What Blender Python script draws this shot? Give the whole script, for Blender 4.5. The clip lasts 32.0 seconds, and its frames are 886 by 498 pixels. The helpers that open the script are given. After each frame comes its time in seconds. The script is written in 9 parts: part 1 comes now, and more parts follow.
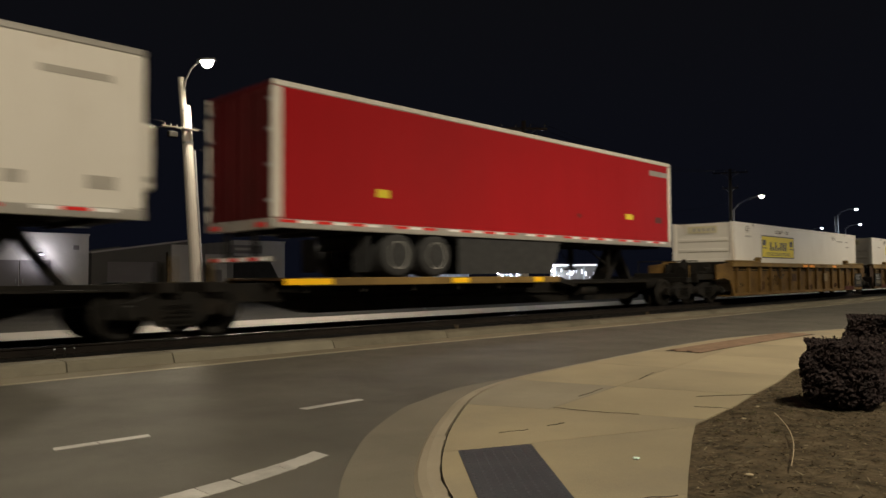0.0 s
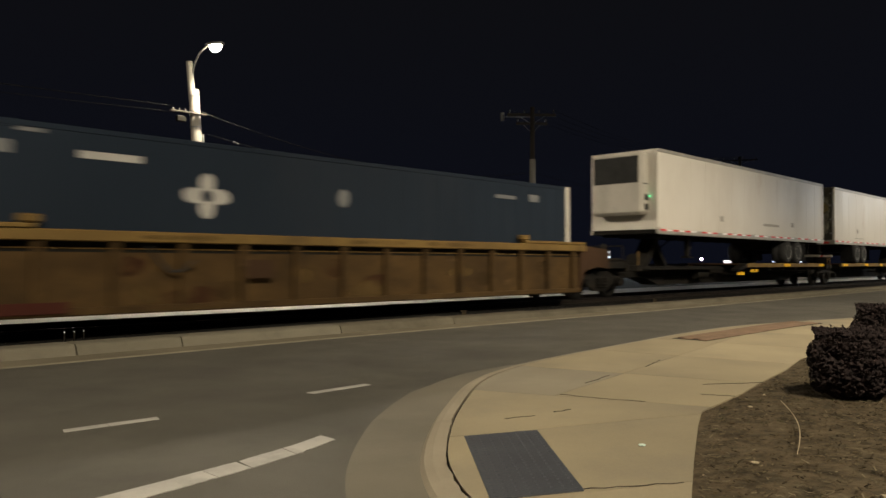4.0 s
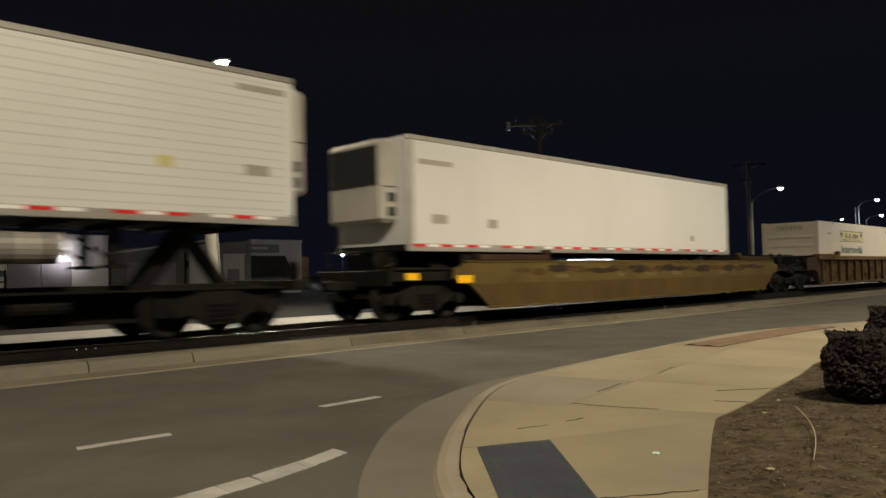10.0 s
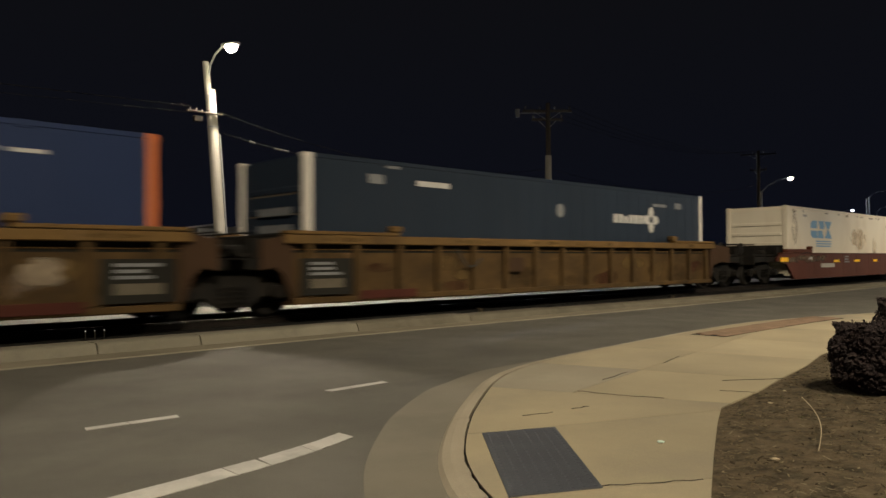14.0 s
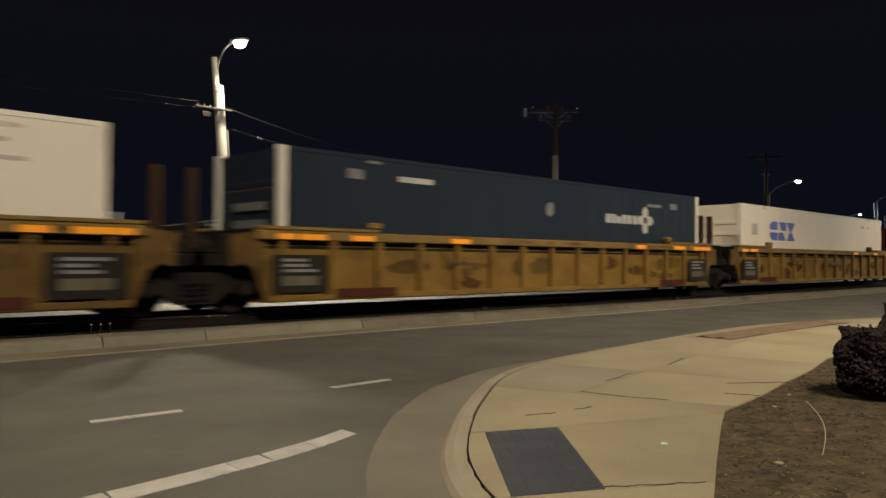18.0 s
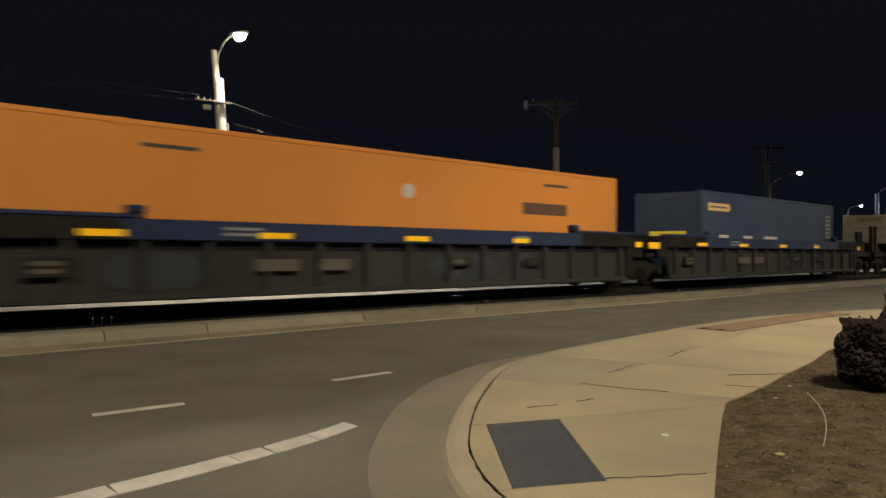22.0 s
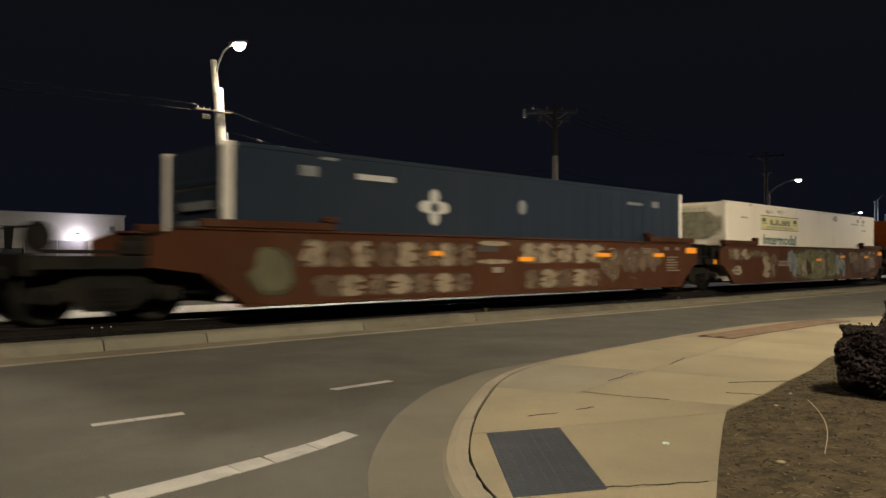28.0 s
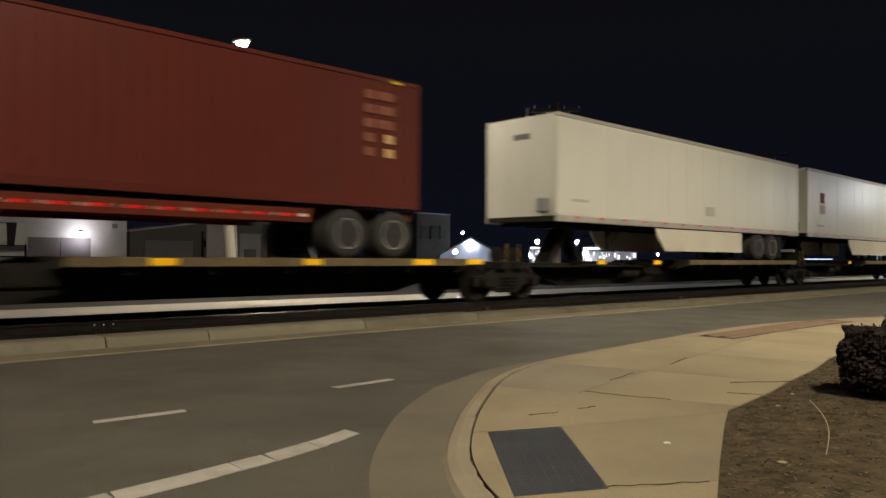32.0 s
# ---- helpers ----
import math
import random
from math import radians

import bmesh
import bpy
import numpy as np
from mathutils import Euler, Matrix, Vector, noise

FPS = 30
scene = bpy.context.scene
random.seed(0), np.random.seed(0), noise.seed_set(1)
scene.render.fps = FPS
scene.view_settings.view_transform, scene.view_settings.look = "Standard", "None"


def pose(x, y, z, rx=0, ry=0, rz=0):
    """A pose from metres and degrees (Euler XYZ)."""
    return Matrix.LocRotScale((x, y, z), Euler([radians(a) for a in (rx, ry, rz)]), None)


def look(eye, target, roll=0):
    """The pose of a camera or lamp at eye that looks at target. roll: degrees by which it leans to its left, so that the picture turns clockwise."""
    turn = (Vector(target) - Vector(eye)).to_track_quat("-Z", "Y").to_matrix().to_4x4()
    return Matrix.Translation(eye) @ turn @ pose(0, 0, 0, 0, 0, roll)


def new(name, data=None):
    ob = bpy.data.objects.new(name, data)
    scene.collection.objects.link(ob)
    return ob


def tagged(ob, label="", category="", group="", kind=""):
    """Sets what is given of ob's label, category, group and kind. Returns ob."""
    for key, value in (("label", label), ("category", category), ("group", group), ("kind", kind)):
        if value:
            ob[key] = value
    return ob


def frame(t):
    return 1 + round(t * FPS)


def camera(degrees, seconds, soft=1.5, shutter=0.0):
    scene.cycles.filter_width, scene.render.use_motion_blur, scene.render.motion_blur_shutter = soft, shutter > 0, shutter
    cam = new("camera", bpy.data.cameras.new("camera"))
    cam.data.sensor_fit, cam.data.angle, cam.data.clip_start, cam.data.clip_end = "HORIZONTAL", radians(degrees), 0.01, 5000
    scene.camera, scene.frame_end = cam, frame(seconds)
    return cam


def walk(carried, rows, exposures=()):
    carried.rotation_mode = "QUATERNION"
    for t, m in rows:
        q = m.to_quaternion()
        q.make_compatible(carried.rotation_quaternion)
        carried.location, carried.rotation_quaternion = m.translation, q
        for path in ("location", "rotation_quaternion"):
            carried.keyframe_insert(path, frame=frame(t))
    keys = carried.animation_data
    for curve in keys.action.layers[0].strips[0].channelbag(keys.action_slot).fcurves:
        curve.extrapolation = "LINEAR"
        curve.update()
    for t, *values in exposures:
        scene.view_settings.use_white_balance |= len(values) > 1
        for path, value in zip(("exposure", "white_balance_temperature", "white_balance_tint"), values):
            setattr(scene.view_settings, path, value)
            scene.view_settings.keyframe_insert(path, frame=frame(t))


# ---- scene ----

# ---------------------------------------------------------------- camera
# turn of the held camera: seconds, and the three Euler angles in degrees
PATH = [
    (0, 92.15, 0.36, -45.89),
    (0.5, 91.91, 0.35, -45.85),
    (1, 91.73, 0.16, -45.84),
    (1.5, 91.53, -0.08, -45.61),
    (2, 91.43, -0.16, -45.31),
    (2.5, 91.35, -0.13, -44.98),
    (3, 91.19, -0.14, -44.94),
    (3.5, 91.08, -0.13, -45.12),
    (5.5, 91.51, 0.41, -45.74),
    (6, 91.73, 0.63, -45.72),
    (6.5, 91.88, 0.78, -45.79),
    (7, 91.95, 0.77, -45.77),
    (7.5, 92.14, 0.69, -45.55),
    (8, 92.41, 0.72, -45.41),
    (8.5, 92.62, 0.63, -45.39),
    (9, 92.62, 0.78, -45.33),
    (9.5, 92.31, 0.94, -45.18),
    (10, 91.91, 1.06, -44.63),
    (10.5, 91.54, 1.13, -43.82),
    (11, 91.32, 1.13, -43.20),
    (11.5, 91.17, 1.03, -42.99),
    (12, 91.11, 0.98, -43.20),
    (12.5, 91.04, 0.94, -43.65),
    (13, 90.92, 0.87, -43.95),
    (13.5, 90.87, 0.66, -44.01),
    (15.5, 90.88, -0.28, -44.26),
    (16, 90.79, -0.34, -44.23),
    (16.5, 90.79, -0.41, -44.13),
    (17, 90.78, -0.49, -43.89),
    (17.5, 90.79, -0.51, -43.74),
    (18, 90.77, -0.42, -43.66),
    (18.5, 90.75, -0.26, -43.66),
    (19, 90.77, -0.25, -43.64),
    (19.5, 90.74, -0.25, -43.49),
    (20, 90.29, -0.22, -43.14),
    (20.5, 89.94, -0.23, -42.79),
    (21, 89.94, -0.30, -42.97),
    (21.5, 90.03, -0.29, -43.30),
    (22, 90.21, -0.25, -43.59),
    (22.5, 90.30, -0.17, -43.66),
    (23, 90.32, -0.13, -43.60),
    (23.5, 90.28, -0.08, -43.44),
    (24, 90.31, -0.08, -43.40),
    (24.5, 90.43, -0.07, -43.43),
    (25, 90.56, 0.03, -43.44),
    (25.5, 90.71, 0.04, -43.48),
    (26, 90.90, 0.03, -43.49),
    (26.5, 91.12, -0.02, -43.58),
    (28.5, 90.77, -0.06, -43.63),
    (29, 90.75, -0.07, -43.63),
    (29.5, 90.86, -0.11, -43.55),
    (30, 90.98, -0.22, -43.54),
    (30.5, 91.00, -0.34, -43.54),
    (31, 90.79, -0.41, -43.70),
    (31.5, 90.69, -0.33, -43.73),
    (32, 90.75, -0.29, -43.47),
]
EYE = (0.0, 0.0, 1.3)
cam = camera(61.3, 32.0, soft=1.5, shutter=0.42)
# the clip's camera adapts a little to what passes
walk(cam, [(t, pose(*EYE, rx, ry, rz)) for t, rx, ry, rz in PATH],
     exposures=[(0.0, -0.18), (1.0, -0.05), (2.0, -0.02), (6.0, 0.03), (7.0, -0.08), (8.0, -0.18), (9.0, 0.0), (13.0, -0.03), (15.5, 0.12), (16.0, 0.0), (17.0, -0.10), (18.0, -0.02), (19.0, 0.10), (20.0, 0.0), (22.0, 0.04), (23.0, 0.10), (24.0, 0.10), (25.0, -0.05), (27.5, 0.04), (29.0, 0.17), (30.0, -0.02), (30.5, -0.10), (32.0, 0.0)])

# ---------------------------------------------------------------- world and light
TRACK = 13.64          # y of the track's middle line; the track runs along x
RAIL = 0.245           # top of the rails
BASE = 0.34            # height from which the wagons and their loads are measured
SPEED, GAIN = 16.721, 0.00867

world = bpy.data.worlds.new("night_sky")
scene.world = world
world.use_nodes = True
wn, wl = world.node_tree.nodes, world.node_tree.links
wn.clear()
w_out = wn.new("ShaderNodeOutputWorld")
w_bg = wn.new("ShaderNodeBackground")
w_ramp = wn.new("ShaderNodeValToRGB")
w_sep = wn.new("ShaderNodeSeparateXYZ")
w_tex = wn.new("ShaderNodeTexCoord")
wl.new(w_tex.outputs["Generated"], w_sep.inputs[0])
wl.new(w_sep.outputs["Z"], w_ramp.inputs[0])
w_ramp.color_ramp.elements[0].position = 0.0
w_ramp.color_ramp.elements[0].color = (0.0034, 0.0041, 0.0080, 1)
w_ramp.color_ramp.elements[1].position = 0.35
w_ramp.color_ramp.elements[1].color = (0.0042, 0.0043, 0.0056, 1)
wl.new(w_ramp.outputs[0], w_bg.inputs[0])
w_bg.inputs[1].default_value = 1.0
wl.new(w_bg.outputs[0], w_out.inputs[0])

LAMP_POWER = 3150.0
WARM = (1.0, 0.87, 0.66)
COOL = (0.80, 0.88, 1.0)
NEUTRAL = (0.93, 0.95, 0.95)


# ---------------------------------------------------------------- materials
def surface(name, a, b=None, size=1.0, rough=0.6, metal=0.0, bump=0.2, fine=60.0, grime=None, grime_amount=0.0, spread=0.0, streak=1.0, gloss=0.5, rust=0.0):
    """A painted, mineral or metal surface: two colours mixed at a coarse and a fine scale, stains, and fine relief."""
    m = bpy.data.materials.new(name)
    m.use_nodes = True
    n, k = m.node_tree.nodes, m.node_tree.links
    p = n["Principled BSDF"]
    p.inputs["Metallic"].default_value = metal
    p.inputs["Specular IOR Level"].default_value = gloss
    tex = n.new("ShaderNodeTexCoord")
    mp = n.new("ShaderNodeMapping")
    mp.inputs["Scale"].default_value = (1, 1, streak)
    k.new(tex.outputs["Object"], mp.inputs[0])
    own = n.new("ShaderNodeObjectInfo")
    shift = n.new("ShaderNodeMath")
    shift.operation = "MULTIPLY"
    shift.inputs[1].default_value = 37.0
    k.new(own.outputs["Random"], shift.inputs[0])
    k.new(shift.outputs[0], mp.inputs["Location"])
    coarse = n.new("ShaderNodeTexNoise")
    coarse.inputs["Scale"].default_value = size
    coarse.inputs["Detail"].default_value = 6
    k.new(mp.outputs[0], coarse.inputs["Vector"])
    tiny = n.new("ShaderNodeTexNoise")
    tiny.inputs["Scale"].default_value = fine
    tiny.inputs["Detail"].default_value = 3
    k.new(tex.outputs["Object"], tiny.inputs["Vector"])
    blend = n.new("ShaderNodeMath")
    blend.operation = "MULTIPLY_ADD"
    blend.inputs[1].default_value = 0.35
    k.new(tiny.outputs[0], blend.inputs[0])
    k.new(coarse.outputs[0], blend.inputs[2])
    ramp = n.new("ShaderNodeValToRGB")
    ramp.color_ramp.elements[0].position = 0.42
    ramp.color_ramp.elements[1].position = 0.92
    ramp.color_ramp.elements[0].color = (*a, 1)
    ramp.color_ramp.elements[1].color = (*(b or [c * 0.8 for c in a]), 1)
    k.new(blend.outputs[0], ramp.inputs[0])
    colour = ramp.outputs[0]
    if grime:
        spot = n.new("ShaderNodeTexNoise")
        spot.inputs["Scale"].default_value = size * 0.7
        spot.inputs["Detail"].default_value = 9
        spot.inputs["Roughness"].default_value = 0.7
        k.new(mp.outputs[0], spot.inputs["Vector"])
        cut = n.new("ShaderNodeMapRange")
        cut.inputs[1].default_value, cut.inputs[2].default_value = 0.5, 0.75
        cut.inputs[4].default_value = grime_amount
        k.new(spot.outputs[0], cut.inputs[0])
        mix = n.new("ShaderNodeMix")
        mix.data_type = "RGBA"
        mix.inputs[7].default_value = (*grime, 1)
        k.new(cut.outputs[0], mix.inputs[0])
        k.new(colour, mix.inputs[6])
        colour = mix.outputs[2]
    if rust:
        stain = n.new("ShaderNodeTexNoise")
        stain.inputs["Scale"].default_value = 0.8
        stain.inputs["Detail"].default_value = 8
        stain.inputs["Roughness"].default_value = 0.62
        k.new(mp.outputs[0], stain.inputs["Vector"])
        lim = n.new("ShaderNodeMapRange")
        lim.inputs[1].default_value, lim.inputs[2].default_value = 0.62, 0.74
        lim.inputs[4].default_value = rust
        k.new(stain.outputs[0], lim.inputs[0])
        mixr = n.new("ShaderNodeMix")
        mixr.data_type = "RGBA"
        mixr.inputs[7].default_value = (0.36, 0.22, 0.11, 1)
        k.new(lim.outputs[0], mixr.inputs[0])
        k.new(colour, mixr.inputs[6])
        colour = mixr.outputs[2]
    if spread:
        info = n.new("ShaderNodeObjectInfo")
        val = n.new("ShaderNodeMapRange")
        val.inputs[3].default_value, val.inputs[4].default_value = 1 - spread, 1 + spread
        k.new(info.outputs["Random"], val.inputs[0])
        hsv = n.new("ShaderNodeHueSaturation")
        k.new(val.outputs[0], hsv.inputs["Value"])
        k.new(colour, hsv.inputs["Color"])
        colour = hsv.outputs[0]
    k.new(colour, p.inputs["Base Color"])
    rr = n.new("ShaderNodeMapRange")
    rr.inputs[3].default_value, rr.inputs[4].default_value = max(0.05, rough - 0.12), min(1, rough + 0.12)
    k.new(coarse.outputs[0], rr.inputs[0])
    k.new(rr.outputs[0], p.inputs["Roughness"])
    if bump:
        bp = n.new("ShaderNodeBump")
        bp.inputs["Strength"].default_value = bump
        bp.inputs["Distance"].default_value = 0.01
        k.new(tiny.outputs[0], bp.inputs["Height"])
        k.new(bp.outputs[0], p.inputs["Normal"])
    return m


def sprayed(name, a, b, axes="XZ", lo=1.25, hi=1.9, scale=2.2, fade=(0.10, 0.32)):
    """Thin sprayed paint or a stain that thins out in blotches and towards its edges."""
    m = surface(name, a, b, 1.6, 0.7, bump=0.0, fine=12, gloss=0.12)
    n, k = m.node_tree.nodes, m.node_tree.links
    tex = n.new("ShaderNodeTexCoord")
    sep = n.new("ShaderNodeSeparateXYZ")
    k.new(tex.outputs["Generated"], sep.inputs[0])
    far = []
    for ax in axes:
        d = n.new("ShaderNodeMath")
        d.operation = "SUBTRACT"
        d.inputs[1].default_value = 0.5
        k.new(sep.outputs[ax], d.inputs[0])
        e = n.new("ShaderNodeMath")
        e.operation = "POWER"
        e.inputs[1].default_value = 2.0
        k.new(d.outputs[0], e.inputs[0])
        far.append(e)
    most = n.new("ShaderNodeMath")
    most.operation = "ADD"
    k.new(far[0].outputs[0], most.inputs[0])
    k.new(far[1].outputs[0], most.inputs[1])
    edge = n.new("ShaderNodeMapRange")
    edge.inputs[1].default_value, edge.inputs[2].default_value = fade
    edge.inputs[3].default_value, edge.inputs[4].default_value = 1.0, 0.0
    k.new(most.outputs[0], edge.inputs[0])
    own = n.new("ShaderNodeObjectInfo")
    spot = n.new("ShaderNodeTexNoise")
    spot.noise_dimensions = "4D"
    spot.inputs["Scale"].default_value = scale
    spot.inputs["Detail"].default_value = 5
    k.new(tex.outputs["Object"], spot.inputs["Vector"])
    w = n.new("ShaderNodeMath")
    w.operation = "MULTIPLY"
    w.inputs[1].default_value = 50.0
    k.new(own.outputs["Random"], w.inputs[0])
    k.new(w.outputs[0], spot.inputs["W"])
    total = n.new("ShaderNodeMath")
    total.operation = "MULTIPLY_ADD"
    total.inputs[1].default_value = 1.7
    k.new(spot.outputs[0], total.inputs[0])
    k.new(edge.outputs[0], total.inputs[2])
    cover = n.new("ShaderNodeMapRange")
    cover.inputs[1].default_value, cover.inputs[2].default_value = lo, hi
    k.new(total.outputs[0], cover.inputs[0])
    k.new(cover.outputs[0], n["Principled BSDF"].inputs["Alpha"])
    return m


def mixed(name, tones, rough=0.95):
    """Loose bits, each of its own tone."""
    m = bpy.data.materials.new(name)
    m.use_nodes = True
    n, k = m.node_tree.nodes, m.node_tree.links
    p = n["Principled BSDF"]
    p.inputs["Roughness"].default_value = rough
    p.inputs["Specular IOR Level"].default_value = 0.1
    geo = n.new("ShaderNodeNewGeometry")
    ramp = n.new("ShaderNodeValToRGB")
    for i, c in enumerate(tones):
        e = ramp.color_ramp.elements[i] if i < 2 else ramp.color_ramp.elements.new(0.5)
        e.position = i / (len(tones) - 1)
        e.color = (*c, 1)
    k.new(geo.outputs["Random Per Island"], ramp.inputs[0])
    k.new(ramp.outputs[0], p.inputs["Base Color"])
    return m


def glow(name, colour, strength):
    m = bpy.data.materials.new(name)
    m.use_nodes = True
    p = m.node_tree.nodes["Principled BSDF"]
    p.inputs["Base Color"].default_value = (*colour, 1)
    p.inputs["Emission Color"].default_value = (*colour, 1)
    p.inputs["Emission Strength"].default_value = strength
    return m


M = {}
M["asphalt"] = surface("asphalt", (0.127, 0.1185, 0.0965), (0.0860, 0.0806, 0.0665), 0.9, 0.75, bump=0.9, fine=110, grime=(0.156, 0.146, 0.117), grime_amount=0.6, gloss=0.35)
M["soil"] = surface("dark_soil", (0.05, 0.045, 0.04), (0.025, 0.022, 0.02), 0.8, 0.95, bump=0.5)
M["concrete"] = surface("sidewalk_concrete", (0.380, 0.319, 0.203), (0.258, 0.220, 0.150), 0.55, 0.88, bump=0.35, fine=90, grime=(0.205, 0.184, 0.145), grime_amount=0.7, spread=0.04, gloss=0.25)
M["gutter"] = surface("gutter_concrete", (0.1975, 0.1763, 0.1309), (0.1469, 0.1323, 0.09772), 0.8, 0.85, bump=0.3, fine=90, grime=(0.08266, 0.07623, 0.06107), grime_amount=0.45)
M["gutter_pale"] = surface("tan_gutter_concrete", (0.2197, 0.1916, 0.1334), (0.159, 0.1384, 0.09634), 0.7, 0.88, bump=0.3, fine=90, grime=(0.0935, 0.08415, 0.06193), grime_amount=0.5, gloss=0.25)
M["kerb"] = surface("kerb_concrete", (0.202, 0.1832, 0.135), (0.1459, 0.1309, 0.09806), 0.9, 0.85, bump=0.35, fine=80, grime=(0.0748, 0.06732, 0.0533), grime_amount=0.6, spread=0.06, gloss=0.25)
M["joint"] = surface("joint_dirt", (0.030, 0.025, 0.019), (0.018, 0.015, 0.012), 3, 0.95, gloss=0.1)
M["lot"] = surface("dark_lot_asphalt", (0.040, 0.038, 0.035), (0.026, 0.025, 0.023), 0.4, 0.9, bump=0.4, gloss=0.2)
M["paving"] = surface("pale_paving", (0.46, 0.45, 0.42), (0.38, 0.37, 0.345), 0.3, 0.9, grime=(0.24, 0.19, 0.17), grime_amount=0.3)
M["line"] = surface("road_paint", (0.493, 0.476, 0.4335), (0.391, 0.374, 0.34), 2.5, 0.7, bump=0.4, grime=(0.1445, 0.136, 0.119), grime_amount=0.6)
M["edge_line"] = surface("edge_line_paint", (0.378, 0.333, 0.234), (0.216, 0.189, 0.135), 2.0, 0.75, grime=(0.072, 0.0675, 0.054), grime_amount=0.7)
M["pad"] = surface("dark_tactile_plate", (0.06188, 0.06668, 0.0789), (0.04284, 0.04609, 0.05544), 2.0, 0.6, bump=0.3, grime=(0.0952, 0.09315, 0.09063), grime_amount=0.3)
M["brick"] = surface("red_paver", (0.228, 0.145, 0.088), (0.175, 0.112, 0.070), 6, 0.9, spread=0.12)
M["mulch"] = surface("bark_mulch", (0.150, 0.116, 0.072), (0.034, 0.027, 0.018), 7, 0.95, bump=0.9, fine=34, grime=(0.165, 0.140, 0.092), grime_amount=0.55, gloss=0.1)
M["chip"] = surface("bark_chip", (0.150, 0.114, 0.070), (0.045, 0.034, 0.022), 9, 0.95, gloss=0.1)
M["litter"] = surface("pale_litter", (0.22, 0.185, 0.122), (0.10, 0.082, 0.052), 14, 0.9, gloss=0.1)
M["straw"] = surface("dry_stalk", (0.50, 0.42, 0.28), (0.35, 0.28, 0.18), 20, 0.8)
M["leaf"] = surface("dark_red_leaf", (0.043, 0.029, 0.027), (0.025, 0.020, 0.020), 14, 0.8, bump=0.0, gloss=0.15)
M["twig"] = surface("twig_bark", (0.06, 0.04, 0.03), (0.03, 0.02, 0.016), 12, 0.9)
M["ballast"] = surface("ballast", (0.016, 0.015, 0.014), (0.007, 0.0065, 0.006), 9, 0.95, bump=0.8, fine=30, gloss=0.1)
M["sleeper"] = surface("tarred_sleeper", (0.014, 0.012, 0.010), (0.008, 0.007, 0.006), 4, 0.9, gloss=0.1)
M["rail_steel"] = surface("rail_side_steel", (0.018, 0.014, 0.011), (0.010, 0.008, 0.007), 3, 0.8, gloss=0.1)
M["rail_head"] = surface("polished_rail_head", (0.60, 0.59, 0.57), (0.50, 0.49, 0.48), 2, 0.16, metal=1.0, bump=0.0)
M["iron"] = surface("grimy_black_iron", (0.0165, 0.0148, 0.0125), (0.0085, 0.0078, 0.0068), 2.5, 0.75, bump=0.3, grime=(0.034, 0.025, 0.017), grime_amount=0.55, gloss=0.1)
M["rubber"] = surface("tyre_rubber", (0.030, 0.030, 0.030), (0.018, 0.018, 0.018), 5, 0.85)
M["rim"] = surface("steel_rim", (0.4464, 0.4402, 0.4154), (0.3224, 0.3162, 0.2976), 5, 0.4)
M["alu"] = surface("aluminium_rail", (0.52, 0.49, 0.44), (0.40, 0.38, 0.34), 3, 0.45, metal=0.5)
M["white"] = surface("white_paint", (0.6952, 0.66, 0.5896), (0.6424, 0.6028, 0.5368), 0.45, 0.42, bump=0.05, grime=(0.44, 0.3872, 0.308), grime_amount=0.45, streak=0.45, spread=0.03, rust=0.4)
M["white_cold"] = surface("cold_white_paint", (0.7095, 0.7095, 0.6757), (0.6588, 0.6588, 0.625), 0.4, 0.48, bump=0.04, grime=(0.5068, 0.4814, 0.4392), grime_amount=0.3, streak=0.35)
M["white_dirty"] = surface("stained_white_paint", (0.735, 0.665, 0.525), (0.65, 0.575, 0.445), 0.5, 0.5, bump=0.05, grime=(0.42, 0.31, 0.19), grime_amount=0.5, streak=0.4, rust=0.6)
M["red"] = surface("red_trailer_paint", (0.370, 0.0105, 0.0140), (0.320, 0.0092, 0.0122), 0.5, 0.5, bump=0.04, grime=(0.245, 0.0125, 0.0140), grime_amount=0.3, streak=0.4, gloss=0.15)
# red trailer's doors: the side's red darkened to hold the rear's shade, plus grime
M["red_doors"] = surface("shaded_grimy_red_doors", (0.075, 0.007, 0.008), (0.05, 0.006, 0.006), 1.0, 0.6, bump=0.05, grime=(0.022, 0.014, 0.012), grime_amount=0.6, streak=0.5, gloss=0.15)
M["oxide"] = surface("oxide_red_paint", (0.118, 0.0255, 0.0185), (0.093, 0.0215, 0.0160), 0.6, 0.32, bump=0.03, grime=(0.068, 0.0205, 0.0140), grime_amount=0.4, streak=0.3, gloss=0.26)
M["dull_red"] = surface("dull_red_paint", (0.136, 0.0285, 0.0165), (0.106, 0.0235, 0.0140), 0.6, 0.55, bump=0.06, grime=(0.075, 0.0235, 0.0150), grime_amount=0.4, streak=0.3, gloss=0.12)
M["orange"] = surface("orange_paint", (0.538, 0.211, 0.048), (0.468, 0.180, 0.040), 0.5, 0.5, bump=0.05, grime=(0.325, 0.126, 0.039), grime_amount=0.35, streak=0.4, gloss=0.14)
M["orange_red"] = surface("red_orange_paint", (0.480, 0.112, 0.0215), (0.415, 0.0945, 0.0185), 0.5, 0.5, bump=0.05, grime=(0.29, 0.076, 0.020), grime_amount=0.35, streak=0.4, gloss=0.12)
M["navy"] = surface("navy_paint", (0.02307, 0.03597, 0.08686), (0.019, 0.02986, 0.07193), 0.5, 0.45, bump=0.05, grime=(0.02918, 0.03461, 0.05768), grime_amount=0.3, streak=0.4, gloss=0.16)
